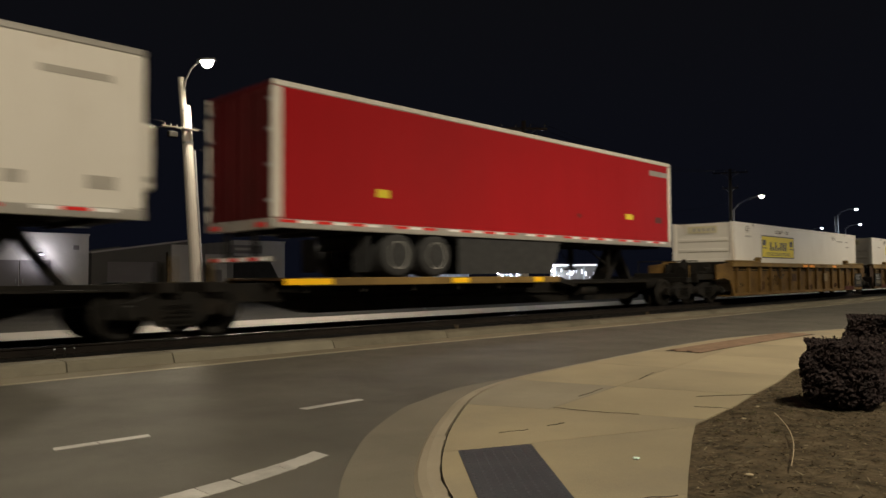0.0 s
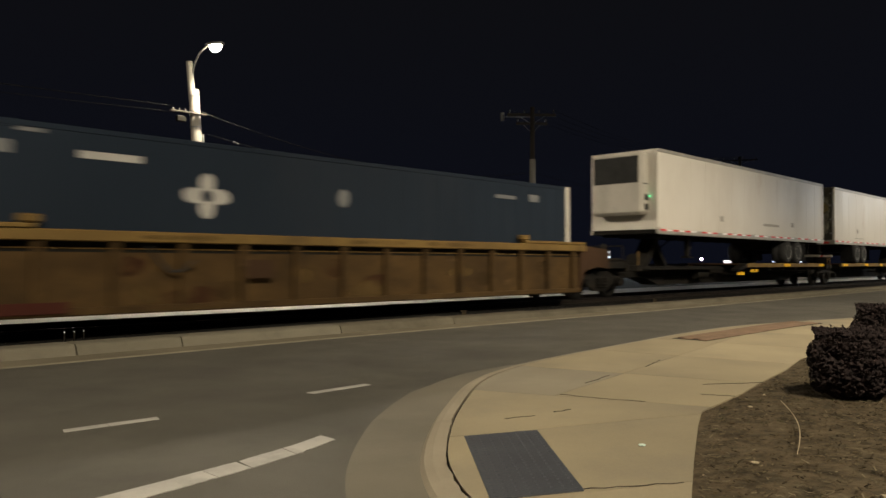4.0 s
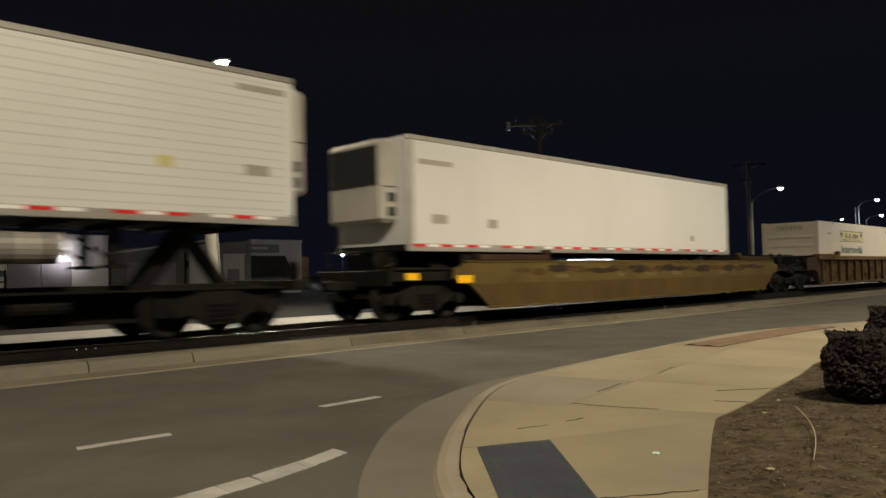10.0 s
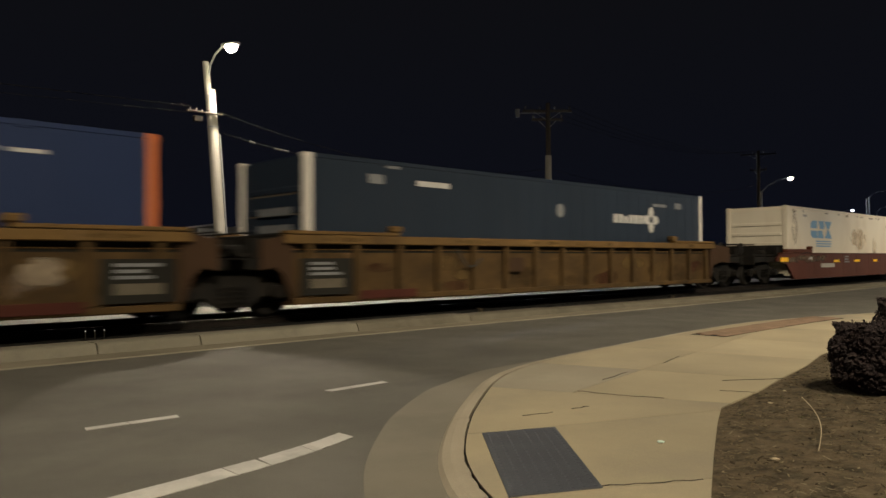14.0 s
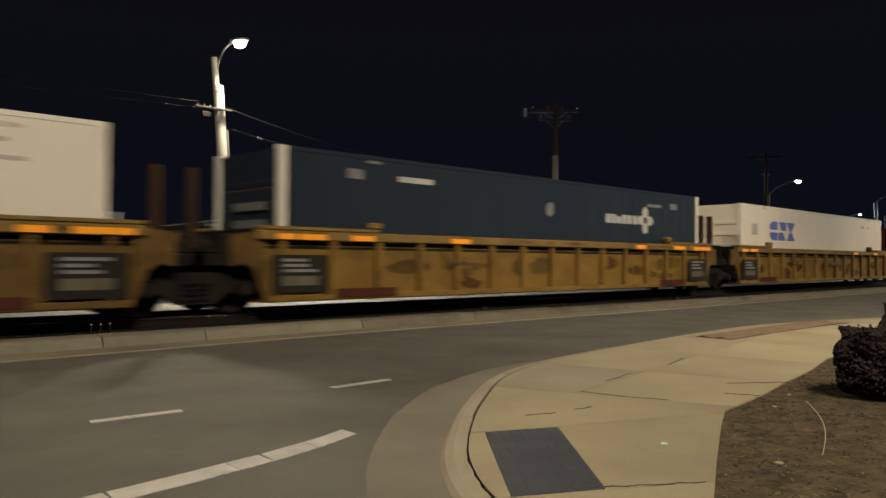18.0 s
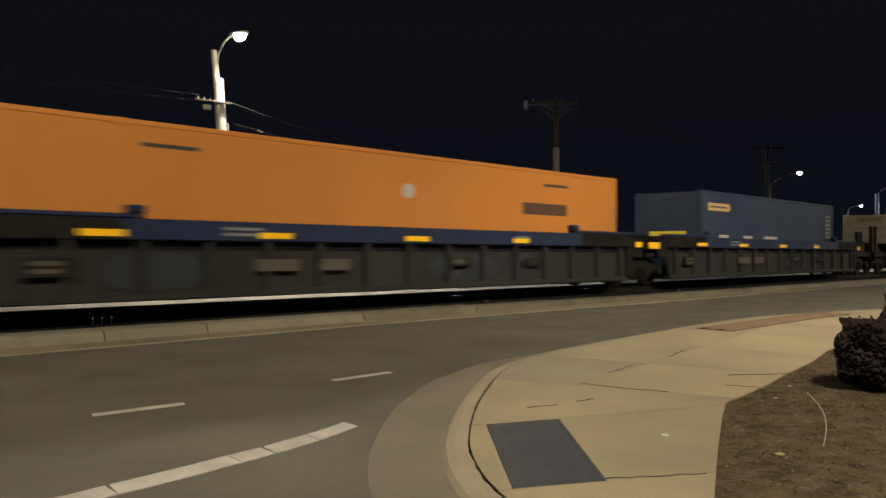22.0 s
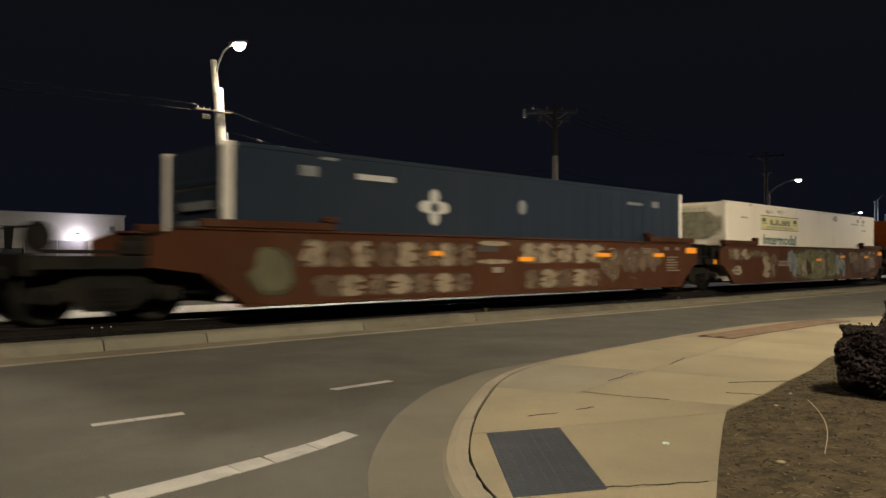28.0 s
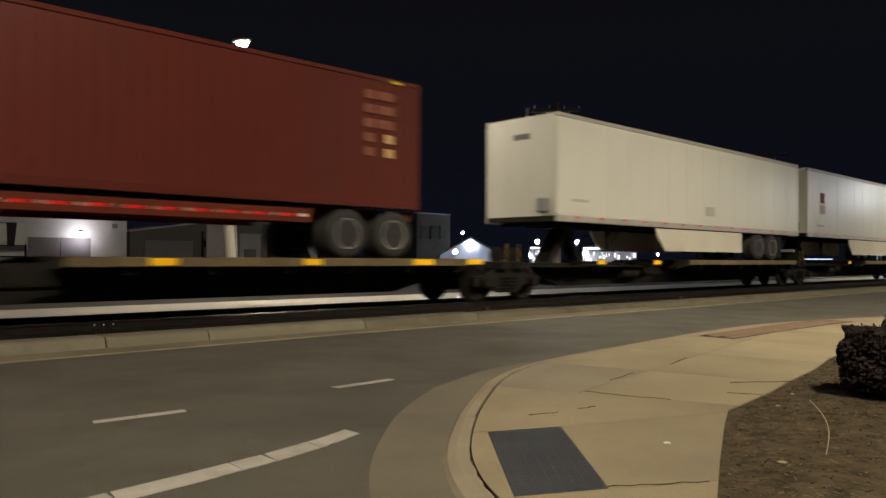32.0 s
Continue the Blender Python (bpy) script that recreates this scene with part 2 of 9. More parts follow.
M["slate"] = surface("slate_blue_paint", (0.0185, 0.0268, 0.0405), (0.0145, 0.0215, 0.0335), 0.6, 0.45, bump=0.05, grime=(0.029, 0.034, 0.043), grime_amount=0.35, streak=0.5, gloss=0.15)
M["dusk"] = surface("dusk_blue_paint", (0.0252, 0.0405, 0.0756), (0.0216, 0.0333, 0.0621), 0.5, 0.5, bump=0.05, grime=(0.0333, 0.0387, 0.0558), grime_amount=0.3, streak=0.4, gloss=0.2)
M["ochre"] = surface("rusty_ochre_paint", (0.150, 0.088, 0.0240), (0.078, 0.043, 0.0140), 1.1, 0.7, bump=0.2, grime=(0.034, 0.019, 0.0095), grime_amount=0.85, streak=1.5, spread=0.08, gloss=0.15, rust=0.25)
M["umber"] = surface("rusty_umber_paint", (0.090, 0.0535, 0.0195), (0.044, 0.0265, 0.0112), 1.2, 0.75, bump=0.2, grime=(0.0235, 0.0158, 0.0088), grime_amount=0.85, streak=1.5, spread=0.08, gloss=0.12, rust=0.28)
M["umber_chord"] = surface("rusted_brown_chord", (0.1661, 0.09548, 0.03011), (0.09298, 0.05678, 0.02259), 1.0, 0.7, bump=0.15, grime=(0.05313, 0.03226, 0.01613), grime_amount=0.7, gloss=0.15, rust=0.4)
M["ochre_dark"] = surface("brown_rusty_paint", (0.05865, 0.03145, 0.01615), (0.03995, 0.0221, 0.0119), 0.7, 0.75, bump=0.2, grime=(0.0238, 0.01445, 0.00935), grime_amount=0.7, streak=0.3, gloss=0.15)
M["chord"] = surface("worn_yellow_chord", (0.225, 0.142, 0.042), (0.145, 0.092, 0.03), 1.2, 0.65, bump=0.15, grime=(0.07, 0.045, 0.022), grime_amount=0.7, gloss=0.2, rust=0.3)
M["yellow"] = surface("faded_yellow_paint", (0.33, 0.208, 0.028), (0.235, 0.145, 0.023), 1.0, 0.6, bump=0.12, grime=(0.125, 0.076, 0.023), grime_amount=0.75, streak=1.2, gloss=0.15)
M["olive"] = surface("dirty_yellow_paint", (0.140, 0.0955, 0.0270), (0.086, 0.058, 0.0195), 1.0, 0.65, bump=0.15, grime=(0.046, 0.032, 0.016), grime_amount=0.8, streak=1.3, gloss=0.15)
M["olive_band"] = surface("muddy_lower_band", (0.105, 0.068, 0.020), (0.075, 0.047, 0.016), 0.8, 0.75, bump=0.12, grime=(0.045, 0.03, 0.016), grime_amount=0.6, streak=0.4, gloss=0.12)
M["rust_band"] = surface("rusty_lower_band", (0.275, 0.168, 0.030), (0.21, 0.125, 0.025), 0.8, 0.7, bump=0.12, grime=(0.11, 0.064, 0.022), grime_amount=0.6, streak=0.4, gloss=0.15)
M["maroon"] = surface("maroon_wagon_paint", (0.100, 0.031, 0.017), (0.074, 0.024, 0.014), 0.7, 0.65, bump=0.12, grime=(0.050, 0.022, 0.014), grime_amount=0.6, streak=0.3, gloss=0.15)
M["brown"] = surface("brown_wagon_paint", (0.070, 0.0255, 0.0115), (0.048, 0.0178, 0.0084), 0.9, 0.75, bump=0.15, grime=(0.085, 0.049, 0.028), grime_amount=0.55, streak=0.5, gloss=0.1, rust=0.12)
M["black_green"] = surface("dark_green_paint", (0.02125, 0.0204, 0.0153), (0.01445, 0.01275, 0.01105), 0.7, 0.65, bump=0.15, grime=(0.0085, 0.00765, 0.0068), grime_amount=0.6, streak=0.3, gloss=0.12)
M["blue_sill"] = surface("blue_sill_paint", (0.01927, 0.02808, 0.06864), (0.01482, 0.02262, 0.0532), 0.8, 0.6, bump=0.1, grime=(0.01482, 0.0156, 0.02231), grime_amount=0.5, gloss=0.2)
M["board_tan"] = surface("dusty_tan_board", (0.20, 0.15, 0.085), (0.15, 0.11, 0.062), 2.0, 0.75, bump=0.05, gloss=0.15)
M["gold"] = surface("rusty_yellow_paint", (0.225, 0.132, 0.028), (0.125, 0.070, 0.0175), 1.1, 0.7, bump=0.2, grime=(0.062, 0.034, 0.013), grime_amount=0.85, streak=1.5, spread=0.08, gloss=0.15, rust=0.2)
# white trailers' doors: grime, with the shade between trailers put into the dark colour
M["door_shaded"] = surface("shaded_grimy_doors", (0.082, 0.075, 0.056), (0.054, 0.049, 0.037), 1.3, 0.7, bump=0.1, grime=(0.024, 0.022, 0.017), grime_amount=0.7, streak=0.5, gloss=0.2)
M["concrete_grey"] = surface("grey_sidewalk_concrete", (0.335, 0.295, 0.215), (0.245, 0.215, 0.16), 0.6, 0.88, bump=0.35, fine=90, grime=(0.19, 0.17, 0.135), grime_amount=0.6, gloss=0.25)
M["kerb_near"] = surface("pale_kerb_concrete", (0.365, 0.315, 0.232), (0.265, 0.228, 0.168), 0.9, 0.88, bump=0.35, fine=80, grime=(0.17, 0.15, 0.115), grime_amount=0.6, spread=0.04, gloss=0.25)
M["kerb_old"] = surface("stained_old_kerb", (0.150, 0.132, 0.096), (0.102, 0.090, 0.066), 1.2, 0.9, bump=0.4, fine=60, grime=(0.055, 0.05, 0.036), grime_amount=0.7, spread=0.08, gloss=0.15)
M["white_grey"] = surface("dusty_white_paint", (0.56, 0.56, 0.505), (0.48, 0.48, 0.43), 0.4, 0.34, bump=0.02, grime=(0.35, 0.34, 0.295), grime_amount=0.4, streak=0.35, gloss=0.5)
M["wagon_grey"] = surface("dark_grey_wagon_paint", (0.034, 0.033, 0.030), (0.024, 0.023, 0.021), 0.7, 0.7, bump=0.15, grime=(0.014, 0.013, 0.012), grime_amount=0.6, streak=0.35, gloss=0.12)
M["label_peach"] = surface("peach_label", (0.56, 0.33, 0.10), (0.60, 0.42, 0.22), 1.2, 0.6, bump=0.0)
M["white_warm"] = surface("cream_white_paint", (0.715, 0.645, 0.525), (0.655, 0.588, 0.472), 0.45, 0.45, bump=0.05, grime=(0.46, 0.38, 0.275), grime_amount=0.45, streak=0.45, spread=0.03, rust=0.45)
M["tape_white"] = surface("white_reflective_tape", (0.95, 0.93, 0.90), (0.88, 0.86, 0.83), 3, 0.35, bump=0.0)
M["tape_red"] = surface("red_reflective_tape", (0.80, 0.025, 0.02), (0.70, 0.02, 0.018), 3, 0.35, bump=0.0)
M["reflector"] = surface("yellow_reflector", (1.0, 0.60, 0.015), (1.0, 0.54, 0.012), 3, 0.3, bump=0.0)
M["sign_yellow"] = surface("yellow_sign_vinyl", (0.74, 0.60, 0.045), (0.66, 0.53, 0.04), 1.0, 0.5, bump=0.0, gloss=0.25)
M["sign_pale"] = surface("faded_yellow_vinyl", (0.58, 0.515, 0.20), (0.61, 0.56, 0.29), 1.2, 0.5, bump=0.0)
M["ink"] = surface("black_vinyl", (0.035, 0.033, 0.030), (0.05, 0.047, 0.043), 2, 0.5, bump=0.0)
M["green"] = surface("green_vinyl", (0.030, 0.095, 0.068), (0.055, 0.14, 0.105), 1.5, 0.6, bump=0.0, gloss=0.2)
M["grey_ink"] = surface("faded_grey_vinyl", (0.33, 0.305, 0.26), (0.41, 0.38, 0.33), 2, 0.6, bump=0.0)
M["blue_ink"] = surface("blue_vinyl", (0.045, 0.075, 0.30), (0.06, 0.10, 0.36), 1.5, 0.5, bump=0.0)
M["blue_pale"] = surface("faded_blue_vinyl", (0.10, 0.26, 0.46), (0.18, 0.36, 0.55), 1.0, 0.5, bump=0.0)
M["cyan"] = surface("cyan_vinyl", (0.05, 0.26, 0.55), (0.06, 0.30, 0.6), 1.5, 0.5, bump=0.0)
M["mark_white"] = surface("white_marking", (0.50, 0.485, 0.45), (0.37, 0.36, 0.335), 3, 0.55, bump=0.0)
M["mark_orange"] = surface("orange_marking", (0.62, 0.17, 0.05), (0.55, 0.15, 0.045), 2, 0.55, bump=0.0)
M["mark_dim"] = surface("dusty_stencil_paint", (0.093, 0.0837, 0.0682), (0.062, 0.05425, 0.0434), 3, 0.7, bump=0.0, gloss=0.2)
M["spray_silver"] = surface("silver_spray", (0.36, 0.35, 0.33), (0.24, 0.235, 0.225), 1.6, 0.6, bump=0.0)
M["spray_blue"] = surface("blue_spray", (0.030, 0.066, 0.155), (0.020, 0.044, 0.105), 1.4, 0.6, bump=0.0, grime=(0.055, 0.085, 0.13), grime_amount=0.4, gloss=0.15)
M["spray_teal"] = surface("teal_spray", (0.040, 0.085, 0.10), (0.055, 0.11, 0.125), 0.9, 0.6, bump=0.0, grime=(0.03, 0.06, 0.12), grime_amount=0.6, gloss=0.15)
M["spray_tan"] = surface("tan_spray", (0.195, 0.15, 0.1125), (0.1425, 0.105, 0.07875), 1.2, 0.7, bump=0.0)
M["spray_haze"] = surface("pale_spray_haze", (0.33, 0.30, 0.25), (0.20, 0.17, 0.125), 1.1, 0.65, bump=0.0, fine=9, grime=(0.13, 0.11, 0.085), grime_amount=0.7)
M["spray_moss"] = surface("green_spray_mix", (0.07873, 0.08211, 0.03347), (0.1211, 0.1173, 0.06694), 1.2, 0.65, bump=0.0, fine=8, grime=(0.06056, 0.07038, 0.06694), grime_amount=0.7)
M["spray_cream"] = surface("cream_spray", (0.24, 0.204, 0.156), (0.168, 0.135, 0.096), 1.4, 0.7, bump=0.0, fine=12, grime=(0.084, 0.048, 0.03), grime_amount=0.5)
M["blue_grey"] = surface("pale_lavender_vinyl", (0.50, 0.54, 0.68), (0.42, 0.46, 0.60), 1.0, 0.5, bump=0.0, grime=(0.40, 0.41, 0.45), grime_amount=0.5)
M["pole"] = surface("weathered_pole_wood", (0.42, 0.40, 0.36), (0.30, 0.28, 0.245), 2.0, 0.85, bump=0.4, streak=0.2)
M["pole_dark"] = surface("dark_pole_wood", (0.066, 0.056, 0.047), (0.040, 0.034, 0.029), 2.0, 0.9, bump=0.4, streak=0.2)
M["zinc"] = surface("galvanised_steel", (0.34, 0.35, 0.36), (0.25, 0.26, 0.27), 3, 0.45, metal=0.7)
M["insulator"] = surface("glazed_insulator", (0.14, 0.135, 0.13), (0.10, 0.095, 0.09), 6, 0.3)
M["wire"] = surface("cable", (0.012, 0.012, 0.012), (0.008, 0.008, 0.008), 5, 0.8, gloss=0.2)
M["stucco"] = surface("white_stucco", (0.52, 0.51, 0.51), (0.43, 0.42, 0.42), 0.6, 0.9, bump=0.3, grime=(0.3, 0.3, 0.3), grime_amount=0.4)
M["grey_wall"] = surface("grey_block_wall", (0.13, 0.125, 0.12), (0.095, 0.092, 0.088), 0.5, 0.9, bump=0.3)
M["tan_wall"] = surface("tan_wall", (0.085, 0.072, 0.060), (0.06, 0.052, 0.044), 0.5, 0.9, bump=0.3)
M["siding"] = surface("pale_blue_siding", (0.42, 0.46, 0.55), (0.36, 0.40, 0.48), 0.6, 0.7, bump=0.2)
M["roof"] = surface("dark_roof", (0.06, 0.058, 0.055), (0.04, 0.039, 0.037), 0.8, 0.9)
M["door_grey"] = surface("grey_door_paint", (0.19, 0.18, 0.19), (0.15, 0.14, 0.15), 0.8, 0.6)
M["awning_dark"] = surface("black_canvas", (0.02, 0.02, 0.02), (0.014, 0.014, 0.014), 3, 0.9)
M["awning_white"] = surface("white_canvas", (0.6, 0.6, 0.58), (0.5, 0.5, 0.48), 3, 0.9)
M["lens_warm"] = glow("lit_lamp_lens_warm", (1.0, 0.86, 0.66), 120)
M["lens_cool"] = glow("lit_lamp_lens_cool", (0.82, 0.90, 1.0), 40)
M["window_lit"] = glow("lit_shop_window", (0.93, 0.90, 1.0), 0.48)
M["red_lamp"] = glow("lit_red_lamp", (1.0, 0.06, 0.05), 400.0)
M["green_lamp"] = glow("lit_green_lamp", (0.1, 1.0, 0.4), 3.0)
M["mark_faded"] = surface("faded_white_marking", (0.20, 0.205, 0.205), (0.12, 0.125, 0.13), 4, 0.6, bump=0.0)
M["white_dull"] = surface("road_grimed_white_paint", (0.56, 0.53, 0.455), (0.49, 0.46, 0.385), 0.5, 0.62, bump=0.05, grime=(0.35, 0.31, 0.25), grime_amount=0.5, streak=0.5, gloss=0.3)
# brown for the shadow lines painted under end-wall ribs
M["rib_shade"] = surface("brown_rib_shade", (0.17, 0.13, 0.085), (0.24, 0.19, 0.13), 3, 0.8, bump=0.0, gloss=0.1)
M["deck_tan"] = surface("dusty_tan_deck", (0.175, 0.135, 0.070), (0.105, 0.080, 0.045), 1.6, 0.75, bump=0.15, grime=(0.05, 0.038, 0.024), grime_amount=0.7, gloss=0.15)
M["rust_red"] = surface("dark_red_primer", (0.075, 0.020, 0.013), (0.048, 0.016, 0.011), 1.5, 0.75, bump=0.1, grime=(0.03, 0.017, 0.012), grime_amount=0.5, gloss=0.12)
M["spray_slate"] = surface("slate_spray", (0.060, 0.072, 0.088), (0.088, 0.098, 0.108), 1.3, 0.65, bump=0.0, fine=9, grime=(0.045, 0.05, 0.052), grime_amount=0.6, gloss=0.15)
M["spray_plum"] = surface("plum_brown_spray", (0.060, 0.034, 0.036), (0.088, 0.054, 0.040), 1.4, 0.65, bump=0.0, fine=8, grime=(0.035, 0.03, 0.05), grime_amount=0.6, gloss=0.15)
M["spray_peach"] = surface("peach_spray", (0.26, 0.165, 0.090), (0.19, 0.12, 0.065), 1.6, 0.65, bump=0.0, gloss=0.15)
M["pink_sign"] = glow("lit_pink_white_sign", (1.0, 0.86, 0.93), 1.6)
M["blue_strip"] = glow("lit_blue_white_strip", (0.66, 0.74, 1.0), 1.4)
M["lens_yard"] = glow("lit_yard_lamp_lens", (0.86, 0.91, 1.0), 500)
M["ridge_white"] = surface("glossy_white_ridge", (0.70, 0.70, 0.66), (0.62, 0.62, 0.59), 0.6, 0.24, bump=0.0, grime=(0.5, 0.48, 0.44), grime_amount=0.3, gloss=0.9)
M["lens_far"] = glow("lit_far_lamp_lens", (0.86, 0.91, 1.0), 4000)
M["sign_worn"] = surface("worn_sign_vinyl", (0.54, 0.48, 0.26), (0.58, 0.54, 0.38), 2.0, 0.55, bump=0.0)
M["board_dim"] = surface("dusty_number_board", (0.125, 0.108, 0.078), (0.085, 0.072, 0.05), 3.0, 0.75, bump=0.05, gloss=0.15)
M["spray_fog"] = surface("grey_spray_fog", (0.185, 0.175, 0.158), (0.120, 0.114, 0.104), 1.3, 0.65, bump=0.0, fine=9, grime=(0.09, 0.085, 0.072), grime_amount=0.6)
M["reflector_orange"] = surface("orange_reflector", (1.0, 0.40, 0.03), (1.0, 0.35, 0.025), 3, 0.3, bump=0.0)
M["soft_cream"] = sprayed("thin_cream_spray", (0.285, 0.226, 0.160), (0.198, 0.154, 0.104), lo=1.15, hi=1.9, fade=(0.15, 0.38))
M["soft_sand"] = sprayed("thin_sand_grime", (0.27, 0.235, 0.18), (0.20, 0.172, 0.13), lo=1.35, hi=2.1)
M["soft_haze"] = sprayed("thin_blue_grey_fade", (0.043, 0.048, 0.057), (0.034, 0.038, 0.047), lo=1.0, hi=2.2, scale=1.2, fade=(0.2, 0.46))
M["soft_tan"] = sprayed("thin_tan_spray", (0.165, 0.118, 0.080), (0.115, 0.078, 0.050), lo=1.35, hi=2.1, fade=(0.17, 0.40))
M["soft_green"] = sprayed("thin_grey_green_spray", (0.118, 0.112, 0.062), (0.084, 0.078, 0.050), lo=0.80, hi=1.5, scale=1.2)
M["soft_lime"] = sprayed("thin_yellow_green_spray", (0.215, 0.195, 0.080), (0.155, 0.142, 0.066), lo=1.35, hi=2.0, fade=(0.17, 0.40))
M["soft_ice"] = sprayed("thin_pale_blue_spray", (0.22, 0.235, 0.235), (0.15, 0.165, 0.17), lo=1.35, hi=2.0, fade=(0.17, 0.40))
M["soft_grey"] = sprayed("thin_brown_dust", (0.100, 0.064, 0.044), (0.072, 0.046, 0.032), lo=1.05, hi=1.9, scale=0.9)
M["soft_dark"] = sprayed("thin_dark_spray", (0.046, 0.032, 0.024), (0.060, 0.042, 0.030), lo=1.3, hi=2.1)
M["soft_rust"] = sprayed("thin_rust_stain", (0.58, 0.475, 0.34), (0.45, 0.345, 0.225), lo=1.55, hi=3.3)
M["soft_silver"] = sprayed("thin_silver_spray", (0.40, 0.375, 0.33), (0.30, 0.28, 0.245), lo=1.30, hi=2.0, fade=(0.17, 0.40))
M["soft_navy"] = sprayed("thin_navy_spray", (0.016, 0.028, 0.070), (0.026, 0.044, 0.095), lo=1.25, hi=2.0, fade=(0.17, 0.40))
M["soft_blue"] = sprayed("thin_blue_spray", (0.040, 0.088, 0.190), (0.055, 0.115, 0.215), lo=1.25, hi=2.0, fade=(0.17, 0.40))
M["soft_peach"] = sprayed("thin_peach_spray", (0.30, 0.185, 0.095), (0.22, 0.135, 0.07), lo=1.4, hi=2.1)
M["soft_red"] = sprayed("thin_red_spray", (0.125, 0.030, 0.017), (0.165, 0.045, 0.022), lo=1.30, hi=2.0, fade=(0.17, 0.40))
M["soft_soot"] = sprayed("dark_rust_stain", (0.066, 0.040, 0.018), (0.084, 0.051, 0.022), lo=1.55, hi=3.4)
M["soft_ochre"] = sprayed("pale_rust_stain", (0.165, 0.105, 0.040), (0.125, 0.076, 0.028), lo=1.50, hi=2.6)
M["soft_primer"] = sprayed("red_primer_stain", (0.080, 0.032, 0.017), (0.066, 0.026, 0.015), lo=1.65, hi=2.6)
M["end_soot"] = sprayed("dark_end_stain", (0.115, 0.110, 0.095), (0.165, 0.155, 0.13), axes="YZ", lo=1.25, hi=2.0, scale=1.8, fade=(0.20, 0.46))
M["end_brown"] = surface("brown_end_rib_dirt", (0.175, 0.092, 0.050), (0.24, 0.145, 0.085), 3, 0.8, bump=0.0, gloss=0.1)
M["mark_pink"] = surface("faded_pink_stencil", (0.27, 0.115, 0.080), (0.21, 0.075, 0.050), 4, 0.6, bump=0.0, gloss=0.15)
M["unit_grey"] = surface("pale_cooling_unit_paint", (0.52, 0.49, 0.43), (0.42, 0.395, 0.345), 1.2, 0.55, bump=0.05, grime=(0.22, 0.20, 0.165), grime_amount=0.5, streak=0.5, gloss=0.3)
M["end_olive"] = sprayed("olive_end_stain", (0.27, 0.255, 0.175), (0.20, 0.19, 0.125), axes="YZ", lo=1.30, hi=2.1, scale=1.6, fade=(0.20, 0.46))
# pale colour for the part of the doors that light reaches
M["end_pale"] = sprayed("pale_lit_door_patch", (0.40, 0.385, 0.30), (0.28, 0.265, 0.20), axes="YZ", lo=1.25, hi=1.9, scale=1.6)
M["end_yellow"] = sprayed("yellow_door_smear", (0.36, 0.29, 0.11), (0.27, 0.22, 0.09), axes="YZ", lo=1.25, hi=1.9, scale=1.6)
M["logo_brown"] = surface("faded_dark_logo_panel", (0.135, 0.050, 0.026), (0.185, 0.064, 0.027), 1.5, 0.6, bump=0.0, gloss=0.15)
M["chip_mixed"] = mixed("mixed_bark_chips", ((0.026, 0.020, 0.013), (0.052, 0.039, 0.024), (0.090, 0.068, 0.040), (0.130, 0.100, 0.060), (0.22, 0.182, 0.118)))
M["weed_mixed"] = mixed("low_dull_weeds", ((0.022, 0.026, 0.010), (0.050, 0.054, 0.020), (0.085, 0.080, 0.032)))
M["glint"] = surface("scrap_plastic", (0.75, 0.9, 0.8), (0.65, 0.8, 0.7), 10, 0.2)


# ---------------------------------------------------------------- mesh helpers
def box(bm, x0, x1, y0, y1, z0, z1, bev=0.0):
    """A box, its edges chamfered by bev."""
    if not bev:
        v = [bm.verts.new((x, y, z)) for x in (x0, x1) for y in (y0, y1) for z in (z0, z1)]
        for f in ((0, 1, 3, 2), (4, 6, 7, 5), (0, 4, 5, 1), (2, 3, 7, 6), (0, 2, 6, 4), (1, 5, 7, 3)):
            bm.faces.new([v[i] for i in f])
        return bm
    rings = []
    for z, ins in ((z0, bev), (z0 + bev, 0), (z1 - bev, 0), (z1, bev)):
        a0, a1, b0, b1 = x0 + ins, x1 - ins, y0 + ins, y1 - ins
        c = bev if not ins else bev * 0.6
        ring = [(a0 + c, b0), (a1 - c, b0), (a1, b0 + c), (a1, b1 - c), (a1 - c, b1), (a0 + c, b1), (a0, b1 - c), (a0, b0 + c)]
        rings.append([bm.verts.new((x, y, z)) for x, y in ring])
    bm.faces.new(rings[0][::-1])
    bm.faces.new(rings[-1])
    for r0, r1 in zip(rings, rings[1:]):
        for i in range(8):
            j = (i + 1) % 8
            bm.faces.new((r0[i], r0[j], r1[j], r1[i]))
    return bm


def tube(bm, p, q, r, r2=None, seg=10, caps=True):
    """A round bar from p to q."""
    p, q = Vector(p), Vector(q)
    r2 = r if r2 is None else r2
    ax = (q - p).normalized()
    side = ax.orthogonal().normalized()
    oth = ax.cross(side)
    rings = []
    for c, rr in ((p, r), (q, r2)):
        rings.append([bm.verts.new(c + rr * (math.cos(2 * math.pi * i / seg) * side + math.sin(2 * math.pi * i / seg) * oth)) for i in range(seg)])
    for i in range(seg):
        j = (i + 1) % seg
        bm.faces.new((rings[0][i], rings[0][j], rings[1][j], rings[1][i]))
    if caps:
        bm.faces.new(rings[0][::-1])
        bm.faces.new(rings[1])
    return bm


